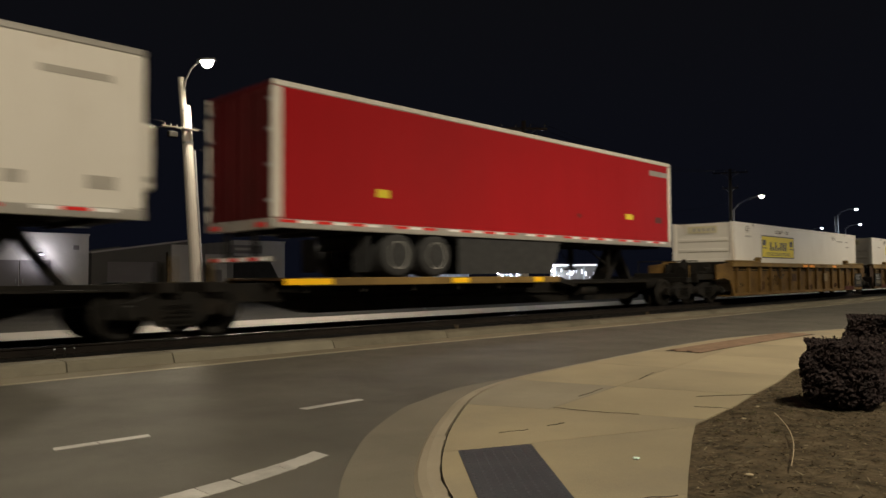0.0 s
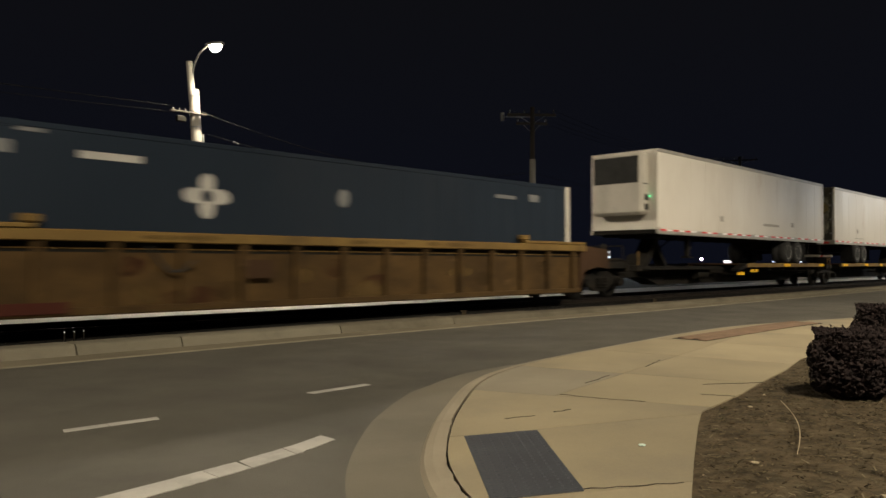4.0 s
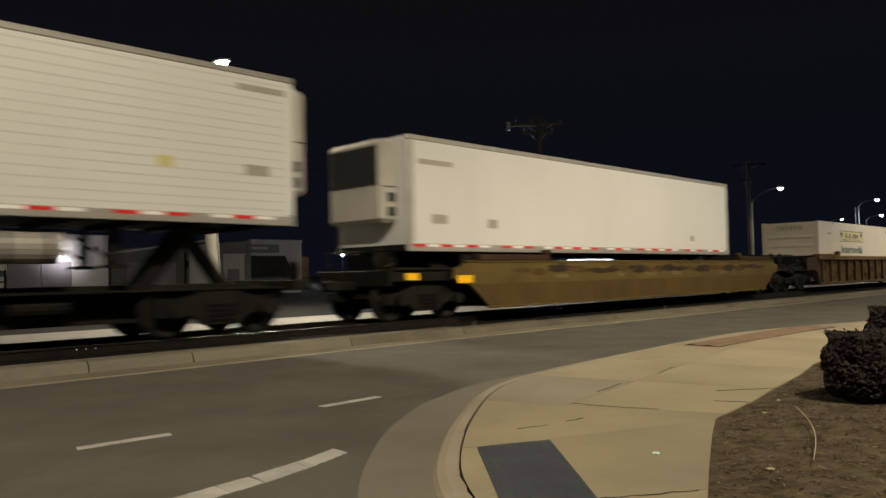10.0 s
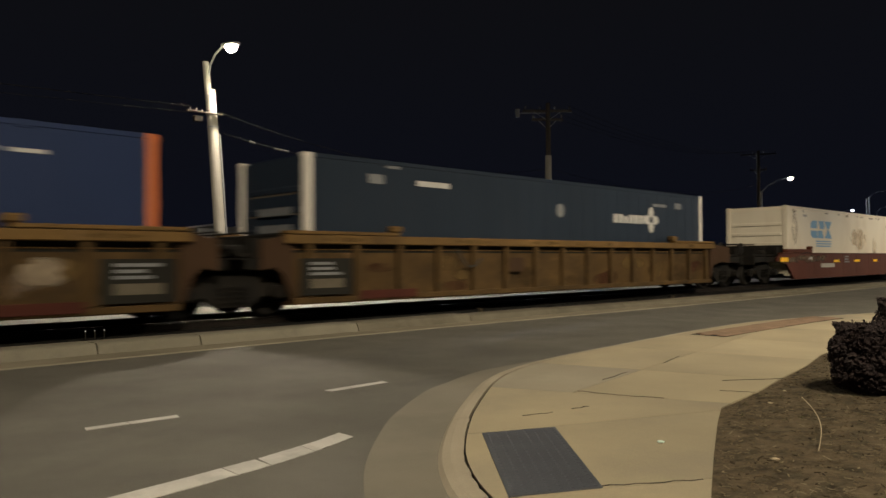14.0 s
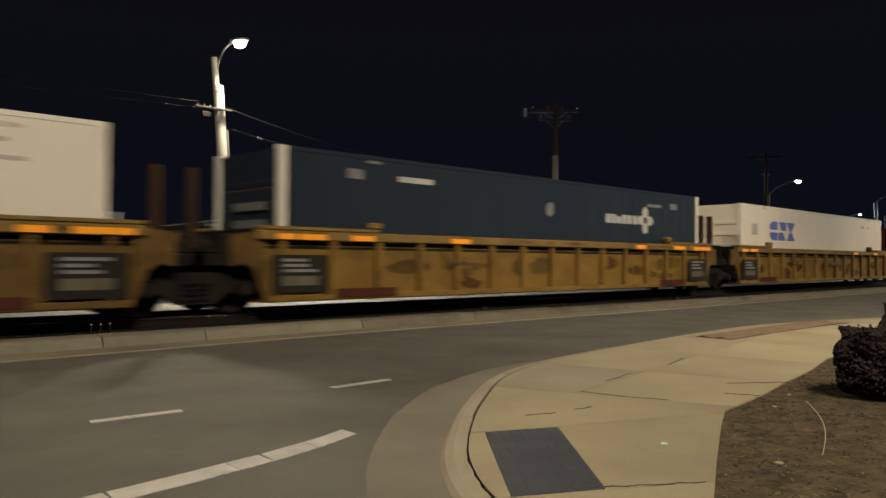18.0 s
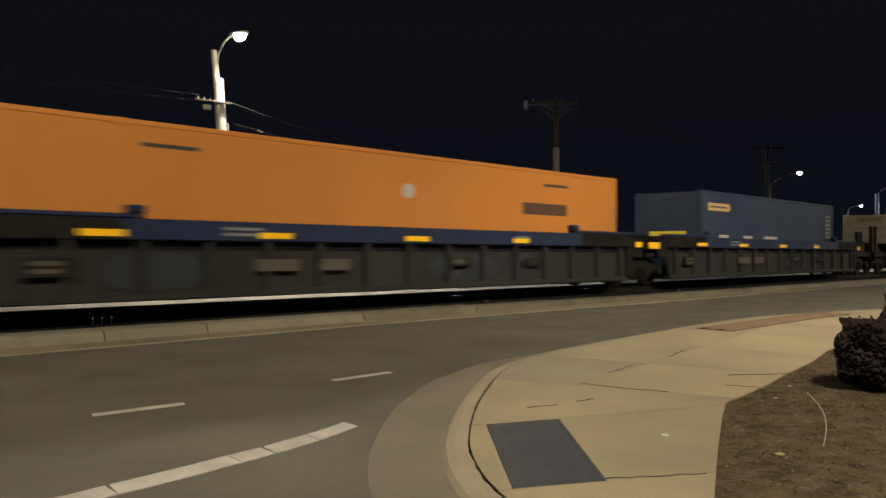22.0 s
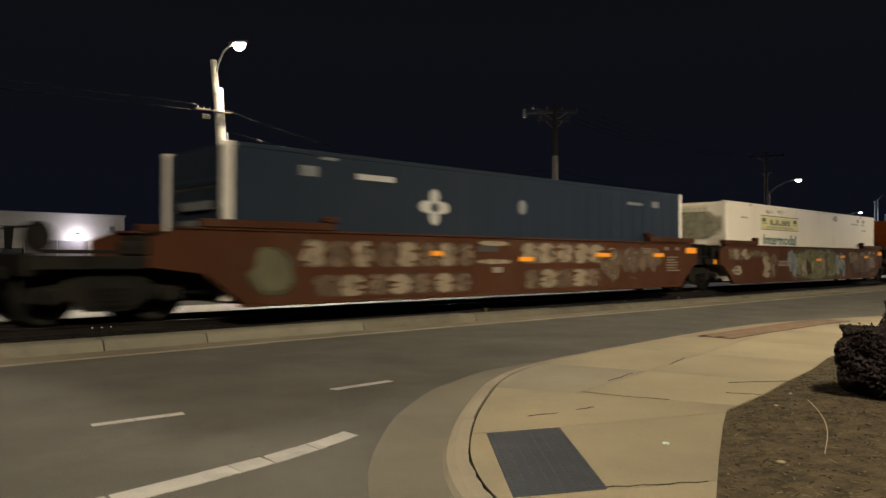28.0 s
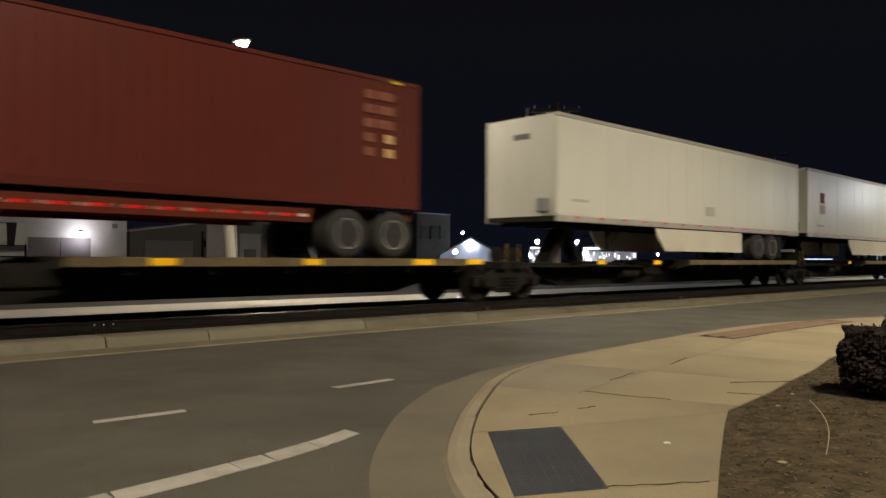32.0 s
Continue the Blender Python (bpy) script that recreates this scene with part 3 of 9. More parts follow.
def turned(bm, centre, profile, seg=20):
    """A body turned round the y axis: profile of (radius, y)."""
    rings = []
    for r, y in profile:
        rings.append([bm.verts.new((centre[0] + r * math.cos(2 * math.pi * i / seg), centre[1] + y, centre[2] + r * math.sin(2 * math.pi * i / seg))) for i in range(seg)])
    for r0, r1 in zip(rings, rings[1:]):
        for i in range(seg):
            j = (i + 1) % seg
            bm.faces.new((r0[i], r1[i], r1[j], r0[j]))
    bm.faces.new(rings[0])
    bm.faces.new(rings[-1][::-1])
    return bm


def plate(bm, pts, y0, y1):
    """An upright plate in the x-z plane, its outline pts (x, z), from y0 to y1."""
    a = [bm.verts.new((x, y0, z)) for x, z in pts]
    b = [bm.verts.new((x, y1, z)) for x, z in pts]
    bm.faces.new(a)
    bm.faces.new(b[::-1])
    for i in range(len(pts)):
        j = (i + 1) % len(pts)
        bm.faces.new((a[j], a[i], b[i], b[j]))
    return bm


def slab(bm, pts, z0, z1):
    """A flat plate with the outline pts (x, y), from z0 to z1."""
    a = [bm.verts.new((x, y, z0)) for x, y in pts]
    b = [bm.verts.new((x, y, z1)) for x, y in pts]
    bm.faces.new(a[::-1])
    bm.faces.new(b)
    for i in range(len(pts)):
        j = (i + 1) % len(pts)
        bm.faces.new((a[i], a[j], b[j], b[i]))
    return bm


def mesh_of(name, bm, material):
    bmesh.ops.recalc_face_normals(bm, faces=bm.faces)
    me = bpy.data.meshes.new(name)
    bm.to_mesh(me)
    bm.free()
    me.materials.append(material)
    return me


def part(name, bm, material, parent=None, label=""):
    """Links a bmesh, or a mesh that is there already, as one object, a part of parent."""
    me = bm if isinstance(bm, bpy.types.Mesh) else mesh_of(name, bm, material)
    ob = new(name, me)
    if parent is not None:
        ob.parent = parent
    if label:
        ob["label"] = label
    return ob


def B():
    return bmesh.new()


def thing(name, label, category, group="", m=None):
    ob = tagged(new(name), label, category, group)
    ob.empty_display_size = 0.3
    if m is not None:
        ob.matrix_basis = m
    return ob


def lettering(text, height):
    """The mesh of a word in the built-in font, its lower left corner at the origin, in the x-z plane."""
    cu = bpy.data.curves.new("word", "FONT")
    cu.body, cu.size, cu.extrude, cu.offset = text, height * 1.35, 0.002, 0.014
    cu.resolution_u = 3
    ob = bpy.data.objects.new("word", cu)
    scene.collection.objects.link(ob)
    me = bpy.data.meshes.new_from_object(ob.evaluated_get(bpy.context.evaluated_depsgraph_get()))
    bpy.data.objects.remove(ob)
    me.transform(Matrix.Rotation(radians(90), 4, "X"))
    return me


def smooth(me):
    me.polygons.foreach_set("use_smooth", [True] * len(me.polygons))
    return me


# ---------------------------------------------------------------- ground, road, track
def structure(name, bm, material, label):
    return tagged(part(name, bm, material), label, "", "", "structure")


bm = B()
bmesh.ops.create_grid(bm, x_segments=8, y_segments=8, size=2400)
bmesh.ops.translate(bm, verts=bm.verts, vec=(0, 0, -0.06))
structure("ground", bm, M["soil"], "dark bare ground reaching to the horizon")

bm = B()
slab(bm, [(-260, -60), (420, -60), (420, 11.25), (-260, 11.25)], -0.05, 0.0)
structure("road", bm, M["asphalt"], "worn grey asphalt road beside the railway")

# far kerb: cast lengths with open joints, lower and sunken towards the far end
far_kerb = structure("kerb_far", slab(B(), [(-120, 11.30), (300, 11.30), (300, 11.75), (-120, 11.75)], -0.05, 0.03), M["joint"], "concrete kerb along the railway side of the road")
FAR_JOINTS = [-46, -43, -40, -37, -34, -31, -28, -25, -22, -19, -16, -13, -10, -7, -4, -1, 1.3, 3.86, 5.42, 8.5, 11.5, 14.5, 17.5, 20.5, 23.5, 26.5, 29.5, 32.5, 35.5, 38.5, 41.5, 44.5, 48, 52, 56, 60, 66, 72, 80, 90, 100, 120]
for a, b in zip(FAR_JOINTS, FAR_JOINTS[1:]):
    h = 0.155 if a < 8 else 0.155 - 0.05 * min(1, (a - 8) / 8)
    bm = B()
    g = 0.012
    prof = [(11.02, 0.0), (11.07, h - 0.03), (11.11, h), (11.52, h + 0.005), (11.56, h - 0.03), (11.56, -0.04), (11.02, -0.04)]
    ra = [bm.verts.new((a + g, y, z)) for y, z in prof]
    rb = [bm.verts.new((b - g, y, z)) for y, z in prof]
    bm.faces.new(ra[::-1])
    bm.faces.new(rb)
    for i in range(len(prof)):
        j = (i + 1) % len(prof)
        bm.faces.new((ra[i], ra[j], rb[j], rb[i]))
    part("kerb_stone", bm, M["kerb"] if a < 8 else M["kerb_old"], far_kerb)

# pale gutter strip at the foot of the far kerb, and the edge line
structure("gutter_far", slab(B(), [(-120, 10.42), (300, 10.42), (300, 11.03), (-120, 11.03)], -0.03, 0.004), M["gutter_pale"], "stained concrete gutter at the foot of the kerb")
bm = B()
xs = [-60 + 2.0 * i for i in range(60)]
lo = [(x, 10.28 + 0.18 * math.exp(-((x - 9) / 6.0) ** 2)) for x in xs]
slab(bm, [(x, y - 0.05) for x, y in lo] + [(x, y + 0.05) for x, y in lo[::-1]], 0.0, 0.006)
structure("edge_line", bm, M["edge_line"], "worn pale painted line along the road's edge")

# ballast bed, sleepers and rails
bm = B()
prof = [(11.56, 0.05), (11.9, 0.06), (12.2, 0.085), (15.1, 0.085), (15.8, 0.05), (16.0, -0.05), (11.56, -0.05)]
XS = [-260 + 4 * i for i in range(171)]
rows = [[bm.verts.new((x, y, z + (0.02 * noise.noise((x * 0.7, y * 2, 0)) if z > 0 else 0))) for y, z in prof] for x in XS]
for r0, r1 in zip(rows, rows[1:]):
    for i in range(len(prof)):
        j = (i + 1) % len(prof)
        bm.faces.new((r0[i], r0[j], r1[j], r1[i]))
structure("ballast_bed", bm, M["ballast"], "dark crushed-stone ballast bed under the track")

bm = B()
rng = random.Random(5)
for i in range(2600):
    x, y = rng.uniform(-2, 42), rng.uniform(11.65, 12.5)
    s = rng.uniform(0.018, 0.04)
    z = 0.055 + 0.025 * (y - 11.65) / 0.85
    ring = [bm.verts.new((x + s * math.cos(a) * rng.uniform(0.7, 1.2), y + s * math.sin(a) * rng.uniform(0.7, 1.2), z)) for a in (0.3, 1.9, 3.4, 5.0)]
    top = bm.verts.new((x, y, z + s * rng.uniform(0.6, 1.1)))
    for k in range(4):
        bm.faces.new((ring[k], ring[(k + 1) % 4], top))
tagged(part("ballast_stones", bm, M["ballast"]), "loose dark ballast stones beside the track", "gravel", "", "stuff")

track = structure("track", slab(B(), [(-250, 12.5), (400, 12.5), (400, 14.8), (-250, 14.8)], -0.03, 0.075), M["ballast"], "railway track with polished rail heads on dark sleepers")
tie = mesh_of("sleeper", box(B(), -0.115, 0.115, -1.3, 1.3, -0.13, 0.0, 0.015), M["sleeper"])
for i in range(150):
    ob = part("sleeper", tie, None, track)
    ob.location = (-14 + 0.52 * i, TRACK, 0.09)
for y in (TRACK - 0.7525, TRACK + 0.7525):
    bm = B()
    prof = [(-0.075, 0.09), (-0.075, 0.105), (-0.012, 0.12), (-0.012, 0.20), (-0.034, 0.21), (-0.034, 0.235), (0.034, 0.235), (0.034, 0.21), (0.012, 0.20), (0.012, 0.12), (0.075, 0.105), (0.075, 0.09)]
    ra = [bm.verts.new((-250, y + a, z)) for a, z in prof]
    rb = [bm.verts.new((400, y + a, z)) for a, z in prof]
    for i in range(len(prof)):
        j = (i + 1) % len(prof)
        bm.faces.new((ra[i], ra[j], rb[j], rb[i]))
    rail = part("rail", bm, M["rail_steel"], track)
    bm = B()
    # nearly flat on top, rounded well down over both shoulders
    top = [(0.0045 * k, RAIL - (0.0045 * k) ** 2 / 0.56) for k in range(-6, 7)]
    crown = [(-0.034, RAIL - 0.014), (-0.0325, RAIL - 0.006)] + top + [(0.0325, RAIL - 0.006), (0.034, RAIL - 0.014)]
    ends = [[bm.verts.new((x, y + a, z)) for a, z in crown] for x in (-250, 400)]
    for i in range(len(crown) - 1):
        bm.faces.new((ends[0][i], ends[0][i + 1], ends[1][i + 1], ends[1][i]))
    smooth(part("rail_head", bm, M["rail_head"], rail, "polished steel running surface").data)

# pale paved ground beyond the track
structure("pavement_far", slab(B(), [(-200, 15.9), (330, 15.9), (330, 18.9), (-200, 18.9)], -0.05, 0.10), M["paving"], "pale concrete pavement beyond the railway")
structure("lot_far", slab(B(), [(-200, 18.9), (330, 18.9), (330, 70.0), (-200, 70.0)], -0.05, 0.096), M["lot"], "dark asphalt lot beyond the pavement")

# short stakes beside the track
for i, x in enumerate((4.02, 4.16, 4.30)):
    st = thing("marker_stake", "short pale stake standing in the ballast by the kerb", "stake", "stakes by the kerb", pose(x, 12.0, 0.06))
    part("post", tube(B(), (0, 0, 0), (0, 0, 0.19), 0.012, seg=8), M["iron"], st)
    part("cap", tube(B(), (0, 0, 0.19), (0, 0, 0.205), 0.016, 0.010, seg=8), M["zinc"], st)

# lane dashes and the long stripe that divides the turning lane
def paint_strip(name, p, q, w0, w1, label, slices=7):
    """A painted strip in slices, with thin worn cracks between them."""
    p, q = Vector(p), Vector(q)
    d = (q - p).normalized()
    n = Vector((-d.y, d.x))
    st = structure(name, slab(B(), [tuple(p + n * w0 * 0.45), tuple(p - n * w0 * 0.45), tuple(q - n * w1 * 0.45), tuple(q + n * w1 * 0.45)], -0.01, 0.0015), M["asphalt"], label)
    r = random.Random(hash(round(p.x * 100)) % 1000)
    cuts = [0.0] + sorted(r.uniform(0.08, 0.95) for _ in range(slices - 1)) + [1.0]
    for a, b in zip(cuts, cuts[1:]):
        if b - a < 0.02:
            continue
        g = 0.006 / (q - p).length
        a2, b2 = a + g, b - g
        wa, wb = (w0 + (w1 - w0) * a2) / 2, (w0 + (w1 - w0) * b2) / 2
        pa, pb = p + (q - p) * a2, p + (q - p) * b2
        sk = r.uniform(-0.03, 0.03)
        part("paint", slab(B(), [tuple(pa + n * wa + d * sk), tuple(pa - n * wa), tuple(pb - n * wb), tuple(pb + n * wb + d * r.uniform(-0.02, 0.02))], 0.0, 0.005), M["line"], st)


paint_strip("lane_dash_1", (2.05, 6.16), (2.79, 6.11), 0.10, 0.10, "short white painted lane dash", 2)
paint_strip("lane_dash_2", (4.39, 6.20), (5.15, 6.22), 0.10, 0.10, "short white painted lane dash", 3)
paint_strip("lane_dash_3", (-0.35, 6.02), (0.40, 6.06), 0.10, 0.10, "short white painted lane dash", 2)
LANE = [(-2.6, 3.82), (-1.0, 3.92), (0.3, 4.03), (0.95, 4.095), (1.5, 4.165), (2.04, 4.228), (2.535, 4.305), (3.0, 4.41), (3.376, 4.538)]
lane_stripe = structure("lane_stripe", slab(B(), [(x, y - 0.09) for x, y in LANE] + [(x, y + 0.09) for x, y in LANE[::-1]], -0.01, 0.0015), M["asphalt"], "long broad white painted lane stripe")
rng = random.Random(77)
for k, ((ax, ay), (bx, by)) in enumerate(zip(LANE, LANE[1:])):
    # each stretch breaks into a few worn pieces with ragged edges and hairline gaps
    cuts = [0.0] + sorted(rng.uniform(0.15, 0.85) for _ in range(1 if bx < 0.9 else rng.choice((0, 1, 1)))) + [1.0]
    for a, b in zip(cuts, cuts[1:]):
        w = 0.104 if bx < 3.2 else 0.104 - 0.012 * b
        n = 8
        up, lo = [], []
        for i in range(n + 1):
            t = a + (b - a) * i / n
            t = min(max(t, a + 0.008), b - 0.008) if (a > 0 or b < 1 or k % 2) else t
            x, yy = ax + (bx - ax) * t, ay + (by - ay) * t
            up.append((x + 0.02 * (1 - k % 2), yy + w - abs(noise.noise((x * 9, 3, 0))) * 0.022))
            lo.append((x, yy - w + abs(noise.noise((x * 11, 7, 0))) * 0.022))
        part("paint", slab(B(), lo + up[::-1], 0.0, 0.005), M["line"], lane_stripe)

# ---------------------------------------------------------------- corner sidewalk
WALK = 0.06
# joint between kerb and slabs, from near the camera round the corner and away
CRACK = [(1.5, 0.2), (2.1, 1.0), (2.45, 1.6), (2.66, 2.1), (2.80, 2.42), (2.95, 2.71), (3.13, 2.98), (3.42, 3.33), (3.83, 3.72), (4.48, 4.26), (5.38, 4.91), (5.89, 5.23), (6.55, 5.53), (7.60, 5.80), (9.2, 5.98), (11.2, 6.16), (12.6, 6.26), (14.6, 6.26), (16.4, 5.92), (19.0, 5.25), (26.0, 3.6), (40.0, 0.6), (70.0, -4.5)]


def offset(line, d):
    """The line shifted to its left by d."""
    out = []
    for i, (x, y) in enumerate(line):
        a, b = Vector(line[max(0, i - 1)]), Vector(line[min(len(line) - 1, i + 1)])
        t = (b - a).normalized()
        out.append((x - t.y * d, y + t.x * d))
    return out


def finer(line, step):
    """The line with more points, on a smooth curve through them."""
    out = []
    for i in range(len(line) - 1):
        p0, p1, p2, p3 = (Vector(line[min(max(k, 0), len(line) - 1)]) for k in (i - 1, i, i + 1, i + 2))
        n = max(1, int((p2 - p1).length / step))
        for s in range(n):
            t = s / n
            out.append(tuple(0.5 * (2 * p1 + (p2 - p0) * t + (2 * p0 - 5 * p1 + 4 * p2 - p3) * t * t + (3 * p1 - p0 - 3 * p2 + p3) * t ** 3)))
    return out + [tuple(line[-1])]


CURVE = finer(CRACK, 0.10)
# gutter pan: wide round the near corner, narrow further on
bm = B()
gw = []
for (x, y) in CURVE:
    gw.append(float(np.interp(x, (2.0, 2.8, 3.5, 4.4, 5.0, 5.5, 5.8, 6.6, 7.6, 9.0), (0.44, 0.465, 0.485, 0.535, 0.52, 0.49, 0.41, 0.33, 0.13, 0.07))))
outer = []
left = offset(CURVE, 1.0)
for (x, y), (lx, ly), w in zip(CURVE, left, gw):
    outer.append((x + (lx - x) * (w + 0.16), y + (ly - y) * (w + 0.16)))
inner = offset(CURVE, 0.11)
va = [bm.verts.new((x, y, 0.004)) for x, y in outer]
vb = [bm.verts.new((x, y, 0.012)) for x, y in inner]
for i in range(len(va) - 1):
    bm.faces.new((va[i], vb[i], vb[i + 1], va[i + 1]))
structure("gutter_corner", bm, M["gutter"], "wide stained concrete gutter round the corner")

kerb = structure("kerb_corner", slab(B(), CURVE + offset(CURVE, 0.05)[::-1], -0.02, 0.028), M["joint"], "low rounded concrete kerb round the corner sidewalk")
step = 22
for s in range(0, len(CURVE) - 1, step):
    seg = CURVE[s:s + step + 1]
    if len(seg) < 2:
        continue
    bm = B()
    o1, o2, o3, o4 = offset(seg, 0.016 if seg[0][0] < 3.4 else 0.027 if seg[0][0] < 6.5 else 0.020), offset(seg, 0.10), offset(seg, 0.155), offset(seg, 0.185)
    # the inner edge is chipped and uneven
    o1 = [(a + (b - a) * k, c + (d - c) * k) for (a, c), (b, d) in zip(o1, o2) for k in [0.16 * noise.noise((a * 7, c * 7, 1)) + 0.10 * noise.noise((a * 23, c * 23, 4))]]
    rings = [[bm.verts.new((p[0], p[1], z)) for p, z in ((a, -0.02), (a, WALK - 0.004), (b, WALK - 0.006), (c, WALK - 0.022), (d, 0.008), (d, -0.02))] for a, b, c, d in zip(o1, o2, o3, o4)]
    for r0, r1 in zip(rings, rings[1:]):
        for i in range(6):
            j = (i + 1) % 6
            bm.faces.new((r0[i], r0[j], r1[j], r1[i]))
    bm.faces.new(rings[0])
    bm.faces.new(rings[-1][::-1])
    part("kerb_stone", bm, M["kerb_near"], kerb)

# border of the planting bed
BED = [(2.0, -0.4), (2.6, 1.15), (3.6, 1.79), (4.47, 2.20), (5.48, 2.66), (6.0, 2.88), (7.07, 3.00), (7.80, 3.13), (9.0, 3.30), (10.2, 3.55), (12.5, 3.75), (16.0, 3.4), (24.0, 1.2), (38.0, -2.0), (66.0, -8.0)]


def clip(poly, p, n, keep):
    """The part of a polygon on one side of the line through p with the normal n, keep off by a gap."""
    out = []
    ds = [(x - p[0]) * n[0] + (y - p[1]) * n[1] - keep for x, y in poly]
    for i in range(len(poly)):
        j = (i + 1) % len(poly)
        if ds[i] >= 0:
            out.append(poly[i])
        if (ds[i] >= 0) != (ds[j] >= 0):
            t = ds[i] / (ds[i] - ds[j])
            out.append((poly[i][0] + t * (poly[j][0] - poly[i][0]), poly[i][1] + t * (poly[j][1] - poly[i][1])))
    return out


def lin(p, q):
    d = (Vector(q) - Vector(p)).normalized()
    return p, (-d.y, d.x)


walk_poly = CURVE + BED[::-1]
sidewalk = structure("sidewalk", slab(B(), walk_poly, -0.04, WALK - 0.013), M["joint"], "pale tan concrete corner sidewalk with cracked joints")
CUTS = [lin((4.05, 1.99), (2.98, 2.57)), lin((5.90, 2.83), (3.94, 3.70)), lin((6.04, 3.43), (5.72, 4.24)), lin((7.83, 3.13), (7.08, 5.8)), lin((9.6, 3.3), (9.2, 6.0)), lin((11.6, 3.6), (11.2, 6.3)), lin((13.6, 3.6), (13.7, 6.3)), lin((15.8, 3.3), (16.4, 6)), lin((19, 2.5), (20, 5.2)), lin((24, 1), (25, 4))]
rest = walk_poly
slabs = []
for p, n in CUTS:
    far = [q for q in clip(rest, p, (-n[0], -n[1]), 0.005)]
    near = clip(rest, p, n, 0.005)
    # the half that holds the near end is cut off as one slab
    cn = sum(q[0] for q in near) / max(1, len(near))
    cf = sum(q[0] for q in far) / max(1, len(far))
    if cn > cf:
        near, far = far, near
    slabs.append(near)
    rest = far
slabs.append(rest)
LONG = lin((5.86, 4.22), (8.75, 4.72))
for i, poly in enumerate(slabs):
    pieces = [poly]
    if i >= 3:
        pieces = [clip(poly, LONG[0], LONG[1], 0.005), clip(poly, LONG[0], (-LONG[1][0], -LONG[1][1]), 0.005)]
    for j, pc in enumerate(pieces):
        if len(pc) > 2:
            part("slab", slab(B(), pc, -0.03, WALK), M["concrete_grey" if i == 3 and j == 0 else "concrete"], sidewalk)

# fine cracks in the slabs
def crack(p, q, w, seed):
    r = random.Random(seed)
    p, q = Vector(p), Vector(q)
    d = (q - p).normalized()
    n = Vector((-d.y, d.x))
    pts = []
    for i in range(9):
        t = i / 8
        pts.append(p + (q - p) * t + n * r.uniform(-0.012, 0.012))
    up = [tuple(c + n * w * r.uniform(0.15, 1)) for c in pts]
    lo = [tuple(c - n * w * r.uniform(0.15, 1)) for c in pts]
    slab_bm = B()
    slab(slab_bm, lo + up[::-1], WALK, WALK + 0.003)
    part("crack", slab_bm, M["joint"], sidewalk)


crack((5.83, 4.20), (5.91, 3.80), 0.010, 1)
crack((5.91, 3.80), (6.06, 3.44), 0.007, 2)
crack((7.34, 3.51), (7.88, 3.12), 0.013, 3)
crack((6.77, 3.26), (6.90, 2.98), 0.009, 9)
crack((5.10, 3.75), (5.29, 3.70), 0.009, 4)
crack((4.60, 3.85), (4.88, 3.76), 0.006, 5)
crack((6.55, 4.40), (7.17, 4.52), 0.008, 6)
crack((8.11, 4.60), (8.79, 4.78), 0.010, 7)
crack((3.45, 2.37), (3.98, 2.02), 0.008, 8)

# dark tactile plate with rows of low domes
plate_ob = thing("tactile_plate", "dark grey tactile paving plate with low domes, set in the sidewalk", "tactile plate", "", pose(0, 0, WALK))
C = [Vector((3.92, 3.66)), Vector((4.44, 3.41)), Vector((3.45, 2.33)), Vector((2.97, 2.585))]
part("plate", slab(B(), [tuple(c) for c in C[::-1]], -0.02, 0.008), M["pad"], plate_ob)
dome = B()
bmesh.ops.create_cone(dome, cap_ends=True, segments=8, radius1=0.012, radius2=0.007, depth=0.003)
dome_me = mesh_of("dome", dome, M["pad"])
for i in range(8):
    for j in range(22):
        a, b = (i + 0.5) / 8, (j + 0.5) / 22
        q = C[0] * (1 - a) * (1 - b) + C[1] * a * (1 - b) + C[2] * a * b + C[3] * (1 - a) * b
        ob = part("dome", dome_me, None, plate_ob)
        ob.location = (q.x, q.y, 0.010)

# red paver band along the kerb
pavers = structure("paver_band", slab(B(), [(11.45, 5.40), (13.0, 5.42), (15.2, 5.40), (16.55, 5.30), (16.6, 5.80), (15.2, 5.98), (13.0, 6.02), (11.45, 6.0)], WALK - 0.01, WALK + 0.004), M["joint"], "band of red clay pavers along the kerb")
pv = mesh_of("paver", box(B(), -0.142, 0.142, -0.070, 0.070, 0.0, 0.012, 0.004), M["brick"])
for i in range(17):
    x = 11.62 + 0.292 * i
    mid = 5.71 - 0.022 * max(0, x - 14.6) ** 2
    for j in range(4):
        ob = part("paver", pv, None, pavers)
        ob.matrix_basis = pose(x + (0.146 if j % 2 else 0), mid - 0.22 + 0.146 * j, WALK + 0.002, 0, 0, -4 * max(0, x - 14.5))

# ---------------------------------------------------------------- planting bed
bm = B()
bed_poly = BED + [(66, -30), (2.0, -30)]
top = []
N = 46
grid = {}
for i in range(N):
    for j in range(24):
        k = j / 23
        s = i / (N - 1) * (len(BED) - 1)
        a = min(int(s), len(BED) - 2)
        e = Vector(BED[a]).lerp(Vector(BED[a + 1]), s - a)
        depth = 9.0 * k ** 1.6
        d = Vector((0.42, -0.9)).normalized()
        x, y = e.x + d.x * depth, e.y + d.y * depth
        z = WALK - 0.012 + 0.10 * (1 - math.exp(-depth / 0.7)) + 0.007 * noise.noise((x * 2.2, y * 2.2, 3)) * min(1, depth * 4)
        grid[i, j] = bm.verts.new((x, y, z))
for i in range(N - 1):
    for j in range(23):
        bm.faces.new((grid[i, j], grid[i, j + 1], grid[i + 1, j + 1], grid[i + 1, j]))
structure("planting_bed", bm, M["mulch"], "dark bark-mulched planting bed beside the sidewalk")


